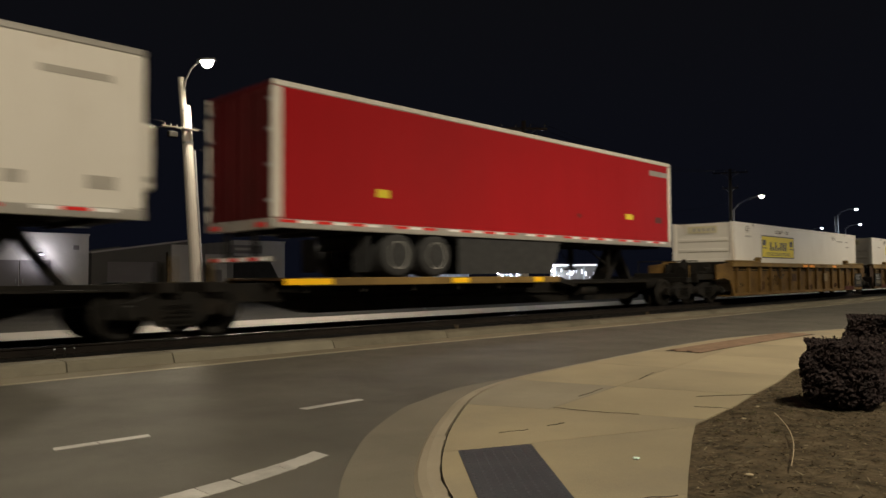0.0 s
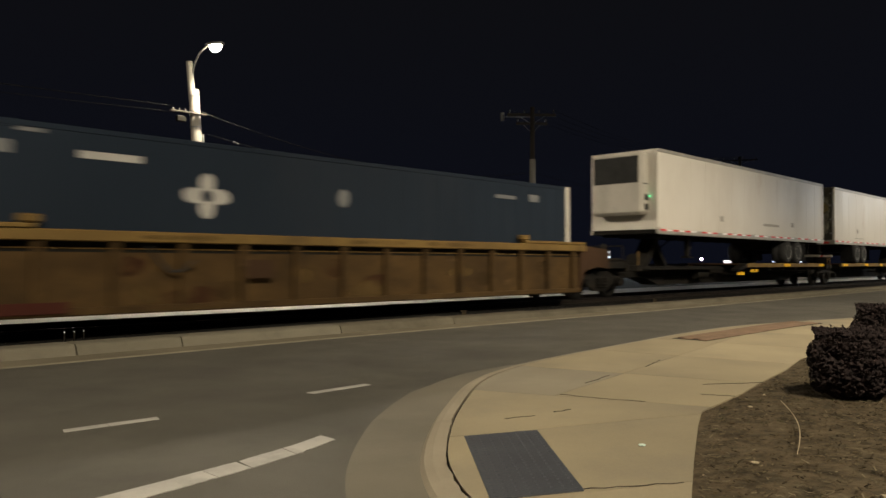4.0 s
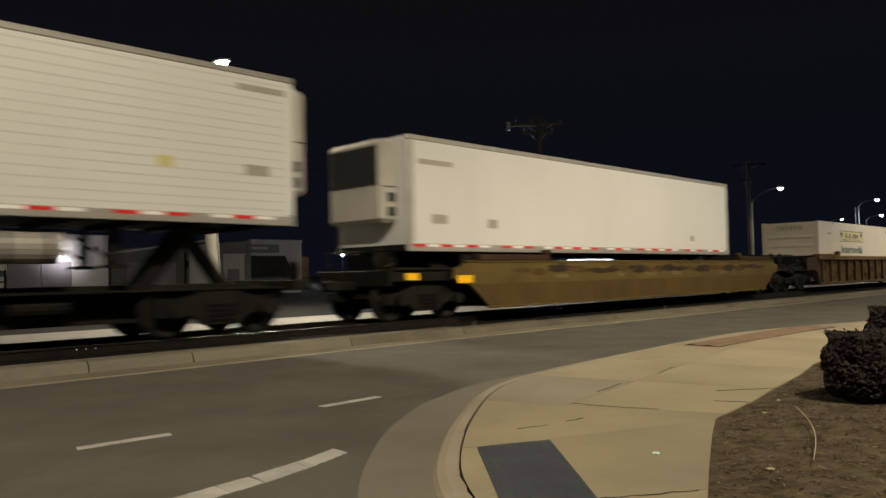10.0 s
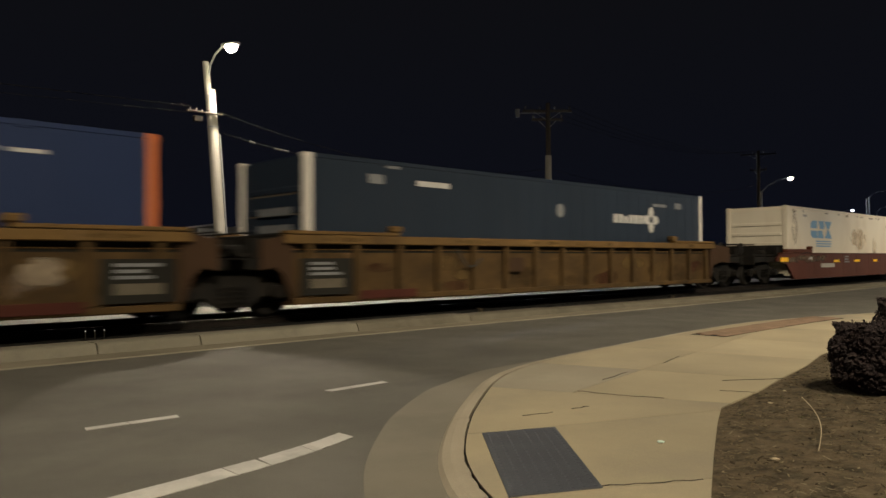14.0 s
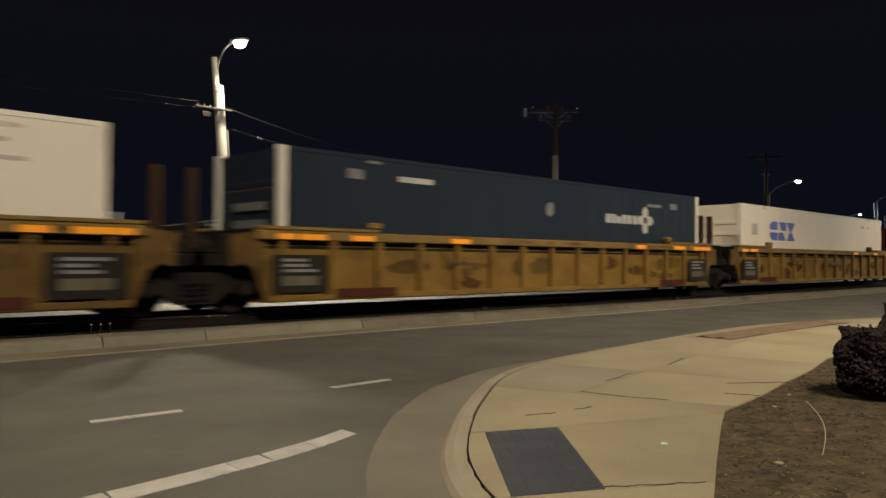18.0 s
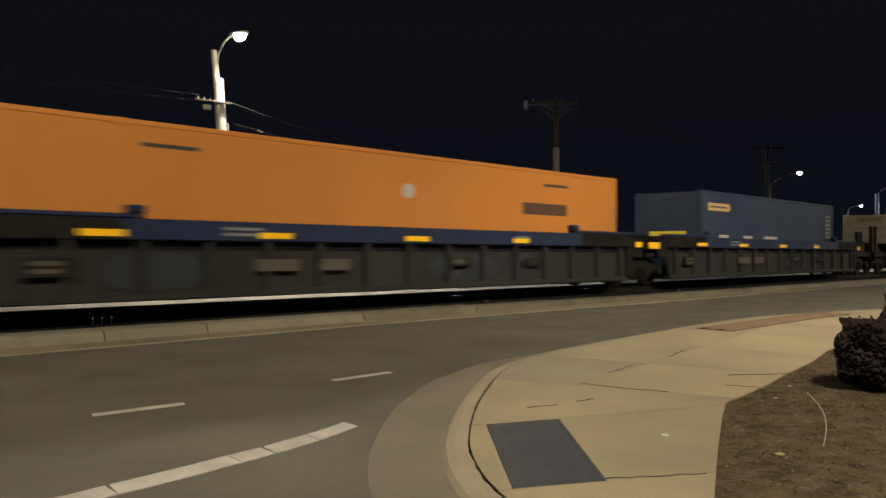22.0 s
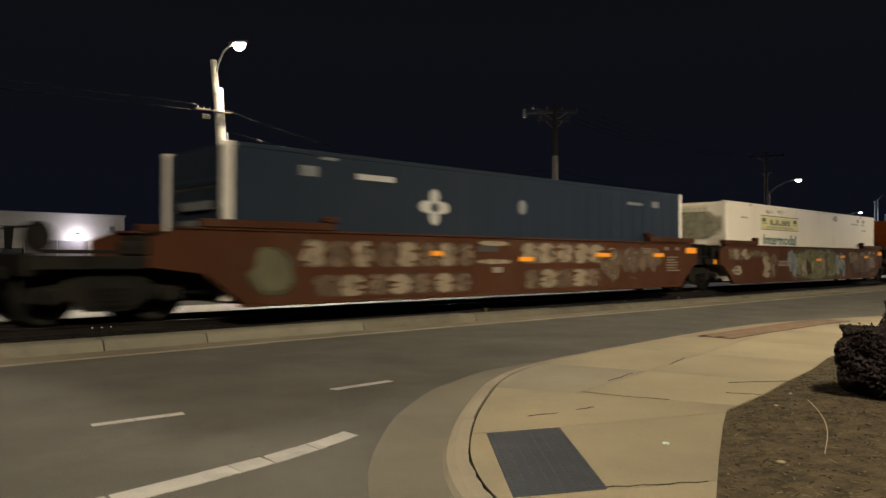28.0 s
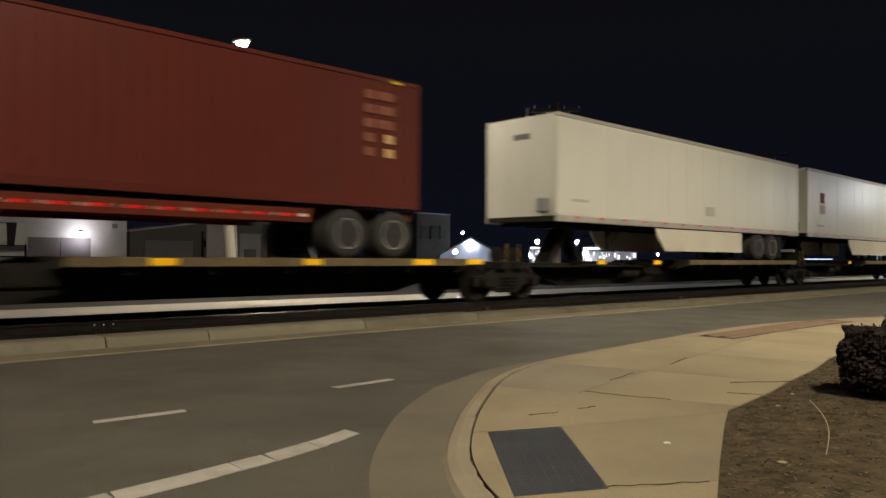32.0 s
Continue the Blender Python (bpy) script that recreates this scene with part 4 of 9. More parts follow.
def bed_z(x, y):
    """Height of the bed's top, roughly."""
    best = min((Vector((x, y)) - Vector(BED[i]).lerp(Vector(BED[i + 1]), t / 6)).length for i in range(len(BED) - 3) for t in range(7))
    return WALK - 0.012 + 0.10 * (1 - math.exp(-best / 0.8))


bm = B()
rng = random.Random(11)
made = 0
while made < 24000:
    x, y = rng.uniform(2.6, 13), rng.uniform(-2.5, 3.7)
    edge = None
    for i in range(len(BED) - 1):
        if BED[i][0] <= x <= BED[i + 1][0]:
            edge = BED[i][1] + (BED[i + 1][1] - BED[i][1]) * (x - BED[i][0]) / (BED[i + 1][0] - BED[i][0])
    if edge is None or y > edge - 0.03:
        continue
    made += 1
    z = WALK + 0.10 * (1 - math.exp(-(edge - y) / 0.8)) + 0.001
    s, w, a, tl = rng.uniform(0.004, 0.012), rng.uniform(0.002, 0.005), rng.uniform(0, math.pi), rng.uniform(-0.15, 0.15)
    c, d = math.cos(a), math.sin(a)
    q = [bm.verts.new((x + c * u - d * v, y + d * u + c * v, z + u * tl + h)) for u, v, h in ((-s, -w, 0), (s, -w, 0), (s, w, 0.002), (-s, w, 0.002))]
    t = [bm.verts.new((v.co.x, v.co.y, v.co.z + 0.002)) for v in q]
    bm.faces.new(t)
    for k in range(4):
        bm.faces.new((q[k], q[(k + 1) % 4], t[(k + 1) % 4], t[k]))
tagged(part("mulch_chips", bm, M["chip"]), "scattered brown bark chips and dry litter", "mulch", "", "stuff")


def bed_spot(rng):
    """A point of the bed's top, clear of its edge."""
    while True:
        x, y = rng.uniform(2.6, 11), rng.uniform(-2.0, 3.6)
        for i in range(len(BED) - 1):
            if BED[i][0] <= x <= BED[i + 1][0]:
                edge = BED[i][1] + (BED[i + 1][1] - BED[i][1]) * (x - BED[i][0]) / (BED[i + 1][0] - BED[i][0])
                if y < edge - 0.05:
                    return x, y, WALK + 0.10 * (1 - math.exp(-(edge - y) / 0.8))


bm = B()
rng = random.Random(12)
for i in range(6500):
    x, y, z = bed_spot(rng)
    s, w, a, tl = rng.uniform(0.006, 0.023), rng.uniform(0.0025, 0.006), rng.uniform(0, math.pi), rng.uniform(-0.35, 0.35)
    c, d = math.cos(a), math.sin(a)
    lift = 0.003 + s * abs(tl)
    q = [bm.verts.new((x + c * u - d * v, y + d * u + c * v, z + u * tl + lift)) for u, v in ((-s, -w), (s, -w * 0.6), (s * 0.9, w), (-s, w * 0.7))]
    t = [bm.verts.new((v.co.x, v.co.y, v.co.z + 0.004)) for v in q]
    bm.faces.new(t)
    for k in range(4):
        bm.faces.new((q[k], q[(k + 1) % 4], t[(k + 1) % 4], t[k]))
tagged(part("bark_pieces", bm, M["chip_mixed"]), "coarse bark pieces, dark brown to pale tan", "mulch", "", "stuff")
bm = B()
for i in range(520):
    x, y, z = bed_spot(rng)
    if math.sin(x * 2.1 + 1.0) + math.sin(y * 2.7) < rng.uniform(-0.6, 1.4):
        continue
    for k in range(rng.randint(5, 9)):
        a, l = rng.uniform(0, 6.28), rng.uniform(0.012, 0.034)
        px, py = x + rng.uniform(-0.035, 0.035), y + rng.uniform(-0.035, 0.035)
        c, d = math.cos(a), math.sin(a)
        v = [bm.verts.new(o) for o in ((px - d * 0.004, py + c * 0.004, z), (px + d * 0.004, py - c * 0.004, z), (px + c * l, py + d * l, z + l * rng.uniform(0.3, 0.9)))]
        bm.faces.new(v)
tagged(part("low_weeds", bm, M["weed_mixed"]), "sparse low dull green weeds in the mulch", "weeds", "", "stuff")

# pale slivers of straw and shredded bark between the chips
bm = B()
rng = random.Random(29)
made = 0
while made < 3600:
    x, y = rng.uniform(3.6, 11), rng.uniform(-1.5, 3.6)
    edge = None
    for i in range(len(BED) - 1):
        if BED[i][0] <= x <= BED[i + 1][0]:
            edge = BED[i][1] + (BED[i + 1][1] - BED[i][1]) * (x - BED[i][0]) / (BED[i + 1][0] - BED[i][0])
    if edge is None or y > edge - 0.02 or noise.noise((x * 1.3, y * 1.3, 5)) < -0.15:
        continue
    made += 1
    z = WALK + 0.10 * (1 - math.exp(-(edge - y) / 0.8)) + 0.004
    s, w, a, bend = rng.choice((1, 1, 1, 2.2)) * rng.uniform(0.006, 0.016), rng.uniform(0.001, 0.0026), rng.uniform(0, math.pi), rng.uniform(-0.5, 0.5)
    c, d = math.cos(a), math.sin(a)
    rows = []
    for u in (-1, 0, 1):
        k = bend * s * (1 - u * u)
        rows.append([bm.verts.new((x + c * u * s - d * (k + v), y + d * u * s + c * (k + v), z + h)) for v, h in ((-w, 0), (0, 0.003), (w, 0))])
    for r0, r1 in zip(rows, rows[1:]):
        for k in range(2):
            bm.faces.new((r0[k], r1[k], r1[k + 1], r0[k + 1]))
tagged(part("straw_litter", bm, M["litter"]), "pale slivers of straw and shredded bark on the mulch", "litter", "", "stuff")


def arm(bm, pts, r, seg=8):
    """One round bar swept along the points."""
    pts = [Vector(p) for p in pts]
    rings = []
    side = None
    for i, c in enumerate(pts):
        ax = (pts[min(i + 1, len(pts) - 1)] - pts[max(i - 1, 0)]).normalized()
        side = ax.orthogonal().normalized() if side is None else (side - ax * side.dot(ax)).normalized()
        oth = ax.cross(side)
        rings.append([bm.verts.new(c + r * (math.cos(2 * math.pi * k / seg) * side + math.sin(2 * math.pi * k / seg) * oth)) for k in range(seg)])
    for r0, r1 in zip(rings, rings[1:]):
        for k in range(seg):
            m = (k + 1) % seg
            bm.faces.new((r0[k], r0[m], r1[m], r1[k]))
    bm.faces.new(rings[0][::-1])
    bm.faces.new(rings[-1])


def stalk(points, r, name, label):
    st = tagged(new(name), label, "stalk")
    bm = B()
    arm(bm, points, r, 6)
    part("stem", bm, M["straw"], st)


pts = []
for i in range(10):
    t = i / 9
    pts.append((6.42 - 1.71 * t, 2.39 - 0.73 * t - 0.07 * math.sin(t * 3.14), 0.155 + 0.010 * math.sin(t * 3.14)))
stalk(pts, 0.0033, "dry_stalk", "long pale dry bent stalk lying on the mulch")
for i, (x, y, s) in enumerate(((5.6, 2.45, 0.03), (4.55, 1.85, 0.028), (4.75, 1.95, 0.018), (6.3, 2.6, 0.022), (5.1, 1.45, 0.02), (7.0, 2.75, 0.022), (4.22, 1.15, 0.05), (4.24, 1.06, 0.04), (5.2, 2.2, 0.016))):
    bm = B()
    bmesh.ops.create_icosphere(bm, subdivisions=1, radius=s)
    for v in bm.verts:
        v.co.z *= 0.35
        v.co += Vector((noise.noise(v.co * 30 + Vector((i, 0, 0))), noise.noise(v.co * 30 + Vector((0, i, 9))), 0)) * s * 0.5
    ob = tagged(part("dry_leaf", bm, M["straw"] if i % 2 else M["chip"]), "curled pale dry leaf on the mulch", "leaf", "dry leaves on the mulch")
    ob.location = (x, y, bed_z(x, y) + 0.015)
bm = B()
bmesh.ops.create_icosphere(bm, subdivisions=1, radius=0.03)
for v in bm.verts:
    v.co.z *= 0.3
ob = tagged(part("litter_scrap", bm, M["glint"]), "small pale green plastic scrap on the sidewalk", "litter")
ob.location = (4.57, 2.62, WALK + 0.010)


def shrub(x, y, r, h, n, seed):
    """A clipped leafy shrub: bare stems and a crown of small leaves with an uneven skin."""
    s = thing("shrub", "dense clipped shrub with small dark reddish leaves in the mulch", "shrub", "shrubs in the bed", pose(x, y, bed_z(x, y) - 0.02))
    rr = random.Random(seed)
    bm = B()
    for i in range(9):
        a = rr.uniform(0, 6.28)
        q = Vector((math.cos(a) * r * 0.5, math.sin(a) * r * 0.5, h * 0.55))
        tube(bm, (math.cos(a) * 0.05, math.sin(a) * 0.05, 0), q, 0.014, 0.006, seg=6)
        for _ in range(3):
            tube(bm, q * rr.uniform(0.5, 0.95), q + Vector((rr.uniform(-0.2, 0.2), rr.uniform(-0.2, 0.2), rr.uniform(0.05, 0.25))), 0.006, 0.003, seg=5)
    part("stem", bm, M["twig"], s)
    bm = B()
    for i in range(n):
        a = rr.uniform(0, 6.28)
        u = rr.uniform(-1.0, 1.0)
        rad = (1 - rr.random() ** 2.2 * 0.6)
        # squarish in plan, straight-sided, with a nearly flat top
        k = (1 - abs(u) ** 7) ** 0.4 * (0.98 - 0.10 * max(0, u)) * (abs(math.cos(a)) ** 3.2 + abs(math.sin(a)) ** 3.2) ** (-1 / 3.2)
        if rr.random() < 0.3:
            u = 1.0 - rr.random() ** 2 * 0.2 - 0.07 * noise.noise((a * 2 + seed, seed, 0.5))
            k, rad = 0.84 * (abs(math.cos(a)) ** 3.2 + abs(math.sin(a)) ** 3.2) ** (-1 / 3.2), math.sqrt(rr.random())
        k *= 1 - 0.22 * max(0.0, -u) ** 1.5
        bulge = 1 + 0.15 * noise.noise((math.cos(a) * 2.2 + seed, math.sin(a) * 2.2, u * 2.2)) + 0.06 * noise.noise((math.cos(a) * 8, math.sin(a) * 8 + seed, u * 8))
        c = Vector((math.cos(a) * r * k * rad * bulge, math.sin(a) * r * k * rad * bulge, h * 0.53 + u * h * 0.47 * bulge))
        d = Vector((rr.uniform(-1, 1), rr.uniform(-1, 1), rr.uniform(-0.4, 1))).normalized()
        e = d.orthogonal().normalized()
        l, w = rr.uniform(0.014, 0.028), rr.uniform(0.008, 0.014)
        m = d.cross(e) * 0.004
        v = [bm.verts.new(c + o) for o in (-d * l, e * w + m, d * l, -e * w + m)]
        bm.faces.new((v[0], v[1], v[2]))
        bm.faces.new((v[0], v[2], v[3]))
    for i in range(70):
        a, rad = rr.uniform(0, 6.28), rr.uniform(0, 0.9)
        p = Vector((math.cos(a) * r * rad, math.sin(a) * r * rad, h * (0.94 - 0.10 * rad * rad)))
        q = p + Vector((rr.uniform(-0.03, 0.03), rr.uniform(-0.03, 0.03), rr.uniform(0.03, 0.11)))
        for t in (0.35, 0.6, 0.8, 1.0):
            c = p.lerp(q, t)
            d = Vector((rr.uniform(-1, 1), rr.uniform(-1, 1), 0.6)).normalized()
            e = d.orthogonal().normalized() * 0.010
            v = [bm.verts.new(c + o) for o in (-d * 0.018, e, d * 0.018, -e)]
            bm.faces.new(v)
    part("crown", bm, M["leaf"], s)


shrub(7.22, 2.07, 0.335, 0.60, 20000, 3)
shrub(8.50, 1.98, 0.45, 0.76, 19000, 7)

# ---------------------------------------------------------------- poles, lamps and cables
def lamp_light(name, where, aim, power, colour, cone=150, size=0.18):
    d = bpy.data.lights.new(name, "SPOT")
    d.energy, d.color, d.spot_size, d.spot_blend, d.shadow_soft_size = power, colour, radians(cone), 0.6, size
    ob = new(name, d)
    ob.matrix_basis = look(where, aim)
    return ob


def lamp_head(parent, tip, along, lens):
    """A flat street-lamp head at the end of an arm, its lens below."""
    d = Vector((along[0], along[1], 0)).normalized()
    n = Vector((-d.y, d.x, 0))
    bm = B()
    pts = []
    for z, k in ((0.07, 0.55), (0.05, 0.95), (0.0, 1.0), (-0.02, 0.9)):
        ring = []
        for i in range(14):
            a = 2 * math.pi * i / 14
            p = Vector(tip) + d * (0.3 + 0.36 * math.cos(a) * k) + n * 0.16 * math.sin(a) * k
            ring.append(bm.verts.new((p.x, p.y, p.z + z)))
        pts.append(ring)
    for r0, r1 in zip(pts, pts[1:]):
        for i in range(14):
            j = (i + 1) % 14
            bm.faces.new((r0[i], r0[j], r1[j], r1[i]))
    bm.faces.new(pts[0])
    bm.faces.new(pts[-1][::-1])
    head = part("lamp_head", bm, M["zinc"], parent)
    bm = B()
    ring = []
    for i in range(14):
        a = 2 * math.pi * i / 14
        p = Vector(tip) + d * (0.33 + 0.21 * math.cos(a)) + n * 0.15 * math.sin(a)
        ring.append(p)
    top = [bm.verts.new((p.x, p.y, p.z - 0.021)) for p in ring]
    c = sum(ring, Vector()) / 14
    last = top
    bm.faces.new(top[::-1])
    for k, dz in ((0.95, 0.07), (0.78, 0.14), (0.5, 0.19), (0.2, 0.21)):
        low = [bm.verts.new((c.x + (p.x - c.x) * k, c.y + (p.y - c.y) * k, p.z - 0.02 - dz)) for p in ring]
        for i in range(14):
            j = (i + 1) % 14
            bm.faces.new((last[i], last[j], low[j], low[i]))
        last = low
    bm.faces.new(last)
    part("lens", bm, lens, head, "brightly lit lamp lens")
    return Vector((c.x, c.y, tip[2] - 0.27))


def crossarm(parent, z, half, along=(0, 1), pins=4):
    d = Vector((along[0], along[1], 0)).normalized()
    n = Vector((-d.y, d.x, 0))
    bm = B()
    c = [d * half + n * 0.16, d * half + n * 0.26, -d * half + n * 0.26, -d * half + n * 0.16]
    slab(bm, [(p.x, p.y) for p in c], z - 0.06, z + 0.06)
    part("crossarm", bm, M["pole_dark"], parent)
    for i in range(pins):
        p = d * half * (-0.9 + 1.8 * i / (pins - 1)) + n * 0.21
        bm = B()
        tube(bm, (p.x, p.y, z + 0.06), (p.x, p.y, z + 0.14), 0.012, seg=6)
        tube(bm, (p.x, p.y, z + 0.14), (p.x, p.y, z + 0.19), 0.05, 0.055, seg=10)
        tube(bm, (p.x, p.y, z + 0.19), (p.x, p.y, z + 0.24), 0.04, 0.03, seg=10)
        part("insulator", bm, M["insulator"], parent)
    for s in (-1, 1):
        p = d * half * 0.55 * s + n * 0.2
        part("brace", tube(B(), (p.x, p.y, z - 0.05), (n.x * 0.12, n.y * 0.12, z - 0.5), 0.015, seg=6), M["zinc"], parent)


# lamp pole beyond the track: a thick lower pole, a thinner top, a curved arm
P1 = (11.75, 22.3)
p1 = thing("utility_pole", "pale weathered utility pole with a lit street lamp beyond the track", "utility pole", "utility poles along the track", pose(P1[0], P1[1], 0.1, 0, 0, 0))
part("lower_pole", tube(B(), (0, 0, 0), (-0.46, 0.05, 6.72), 0.20, 0.16, seg=16), M["pole"], p1)
part("upper_pole", tube(B(), (-0.50, 0.05, 6.4), (-0.62, 0.05, 7.6), 0.115, 0.10, seg=12), M["pole"], p1)
bm = B()
arm(bm, [(-0.55, 0.0, 7.1), (-0.53, -0.12, 7.5), (-0.46, -0.32, 7.82), (-0.36, -0.5, 7.98), (-0.3, -0.62, 8.02)], 0.03)
part("lamp_arm", bm, M["zinc"], p1)
h1 = lamp_head(p1, (-0.34, -0.55, 8.04), (0.45, -0.9), M["lens_warm"])
bm = B()
slab(bm, [(-1.35, -0.14), (-0.15, -0.14), (-0.15, -0.26), (-1.35, -0.26)], 5.90, 5.945)
part("cable_bracket", bm, M["pole_dark"], p1)
for k in range(4):
    part("insulator", tube(B(), (-1.25 + 0.2 * k, -0.2, 5.945), (-1.25 + 0.2 * k, -0.2, 6.02), 0.022, 0.016, seg=8), M["insulator"], p1)
part("splice_box", box(B(), -1.15, -0.85, -0.27, -0.13, 5.6, 5.78, 0.02), M["iron"], p1)
for z in (5.5, 5.93, 6.5):
    part("band", tube(B(), (-0.0685 * z, 0.05 * z / 6.6, z), (-0.0685 * z, 0.05 * z / 6.6, z + 0.05), 0.185 if z < 6.4 else 0.175, seg=14), M["zinc"], p1)
part("conduit", tube(B(), (0.15, -0.15, 0), (-0.22, -0.12, 5.3), 0.035, seg=8), M["zinc"], p1)
lamp_light("street_light", (P1[0] + h1.x, P1[1] + h1.y, 0.1 + h1.z), (P1[0] + 0.5, P1[1] - 5.5, 0), LAMP_POWER * 1.15, WARM, 165)

# second pole, with no lamp, beyond the track
P2 = (30.0, 23.3)
p2 = thing("utility_pole", "dark wooden utility pole with crossarms and a pale sleeve", "utility pole", "utility poles along the track", pose(P2[0], P2[1], 0.1))
part("lower_pole", tube(B(), (0, 0, 0), (0, 0, 6.45), 0.19, 0.16, seg=14), M["pole"], p2)
part("upper_pole", tube(B(), (0, 0, 6.3), (0, 0, 9.1), 0.13, 0.11, seg=12), M["pole_dark"], p2)
crossarm(p2, 8.75, 1.25, (0.75, -0.66), 4)
crossarm(p2, 8.3, 0.8, (0.75, -0.66), 3)
part("transformer", tube(B(), (-1.3, 0.9, 8.35), (-1.3, 0.9, 8.75), 0.10, 0.12, seg=12), M["zinc"], p2)
part("stay", tube(B(), (0, 0, 8.6), (-1.3, 0.9, 8.55), 0.02, seg=6), M["zinc"], p2)

# third pole, with a lamp on a long arm
P3 = (66.5, 28.2)
p3 = thing("utility_pole", "dark wooden utility pole with a crossarm and a lit street lamp", "utility pole", "utility poles along the track", pose(P3[0], P3[1], 0.0))
part("pole", tube(B(), (0, 0, 0), (0, 0, 10.9), 0.2, 0.14, seg=14), M["pole_dark"], p3)
part("sleeve", tube(B(), (0.16, -0.2, 0), (0.16, -0.2, 7.2), 0.07, seg=10), M["zinc"], p3)
crossarm(p3, 10.6, 1.5, (0.45, -0.9), 4)
crossarm(p3, 9.2, 0.7, (0.45, -0.9), 3)
bm = B()
arm(bm, [(0.15, -0.2, 7.2), (0.3, -0.7, 7.75), (0.6, -1.5, 8.2), (0.9, -2.2, 8.35)], 0.04)
part("lamp_arm", bm, M["zinc"], p3)
h3 = lamp_head(p3, (0.85, -2.1, 8.38), (0.35, -0.94), M["lens_warm"])
lamp_light("street_light", (P3[0] + h3.x, P3[1] + h3.y, h3.z), (P3[0] + 1, P3[1] - 7, 0), LAMP_POWER * 1.2, WARM, 165)


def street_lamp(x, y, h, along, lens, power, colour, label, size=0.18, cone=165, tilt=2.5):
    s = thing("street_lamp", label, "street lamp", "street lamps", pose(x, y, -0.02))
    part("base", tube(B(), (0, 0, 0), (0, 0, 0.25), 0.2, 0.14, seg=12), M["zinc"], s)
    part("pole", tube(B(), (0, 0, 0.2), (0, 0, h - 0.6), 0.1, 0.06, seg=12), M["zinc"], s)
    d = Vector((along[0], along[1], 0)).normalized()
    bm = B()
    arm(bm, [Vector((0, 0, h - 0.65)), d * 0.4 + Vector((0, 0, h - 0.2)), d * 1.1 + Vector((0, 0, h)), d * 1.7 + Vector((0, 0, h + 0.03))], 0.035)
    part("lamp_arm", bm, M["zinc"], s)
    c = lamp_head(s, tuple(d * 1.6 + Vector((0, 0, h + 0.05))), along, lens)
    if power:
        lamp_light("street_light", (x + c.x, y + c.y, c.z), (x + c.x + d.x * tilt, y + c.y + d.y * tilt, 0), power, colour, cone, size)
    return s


street_lamp(93.0, 27.0, 8.7, (0, -1), M["lens_cool"], LAMP_POWER, COOL, "far lit street lamp with a white head")
street_lamp(117.0, 33.0, 8.4, (0, -1), M["lens_cool"], 0, COOL, "far lit street lamp with a white head")
street_lamp(128.0, 41.5, 8.8, (0, -1), M["lens_cool"], 0, COOL, "far lit street lamp with a white head")
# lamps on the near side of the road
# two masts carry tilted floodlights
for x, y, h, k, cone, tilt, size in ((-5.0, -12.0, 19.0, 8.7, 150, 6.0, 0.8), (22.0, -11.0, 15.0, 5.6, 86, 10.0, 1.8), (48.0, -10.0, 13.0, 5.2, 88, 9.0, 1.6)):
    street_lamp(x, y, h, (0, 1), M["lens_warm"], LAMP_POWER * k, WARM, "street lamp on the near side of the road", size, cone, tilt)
# a cool lamp further down the road, its arm turned back along the track
street_lamp(86.0, -2.0, 8.5, (-1, 0.3), M["lens_cool"], LAMP_POWER * 1.1, NEUTRAL, "cool white street lamp further down the road", 0.5, 120, 14.0)

slim = thing("slim_post", "thin grey metal post far beside the track", "post", "", pose(92.0, 27.0, 0))
part("post", tube(B(), (0, 0, 0), (0, 0, 7.8), 0.07, 0.05, seg=8), M["zinc"], slim)
part("cap", tube(B(), (0, 0, 7.8), (0, 0, 7.9), 0.08, seg=8), M["zinc"], slim)


def cable(p, q, sag, name="overhead_cable", label="dark overhead cable slung between the poles", r=0.008):
    bm = B()
    pts = []
    for i in range(17):
        t = i / 16
        c = Vector(p).lerp(Vector(q), t)
        c.z -= sag * 4 * t * (1 - t)
        pts.append(c)
    arm(bm, pts, r)
    return tagged(part(name, bm, M["wire"]), label, "cable", "overhead cables")


A1 = (P1[0] - 0.3, P1[1] - 0.2, 6.1)
A2 = (P2[0], P2[1], 5.9)
A3 = (P3[0], P3[1], 7.9)
cable((-38.0, 21.8, 6.6), (P1[0] - 1.25, P1[1] - 0.2, 6.16), 0.5, r=0.011)
cable((-38.0, 21.9, 6.3), (P1[0] - 0.6, P1[1] - 0.2, 6.0), 0.6)
cable(A1, A2, 0.9, r=0.011)
low = cable((P1[0], P1[1], 5.45), (P2[0], P2[1], 5.3), 0.62)
for t, l in ((0.058, 0.10), (0.122, 0.30)):
    q = Vector((P1[0], P1[1], 5.45)).lerp(Vector((P2[0], P2[1], 5.3)), t)
    q.z -= 0.62 * 4 * t * (1 - t)
    part("splice", tube(B(), q - Vector((l, 0.0, -0.02)), q + Vector((l, 0.02, -0.03)), 0.035, 0.03, seg=8), M["insulator"], low, "pale cable splice")
for k in (-1.1, -0.4, 0.4, 1.1):
    d = Vector((0.75, -0.66, 0)) * k
    e = Vector((0.45, -0.9, 0)) * k
    cable((P2[0] + d.x, P2[1] + d.y, 9.05), (P3[0] + e.x, P3[1] + e.y, 10.9), 1.0)
cable(A2, A3, 1.0)

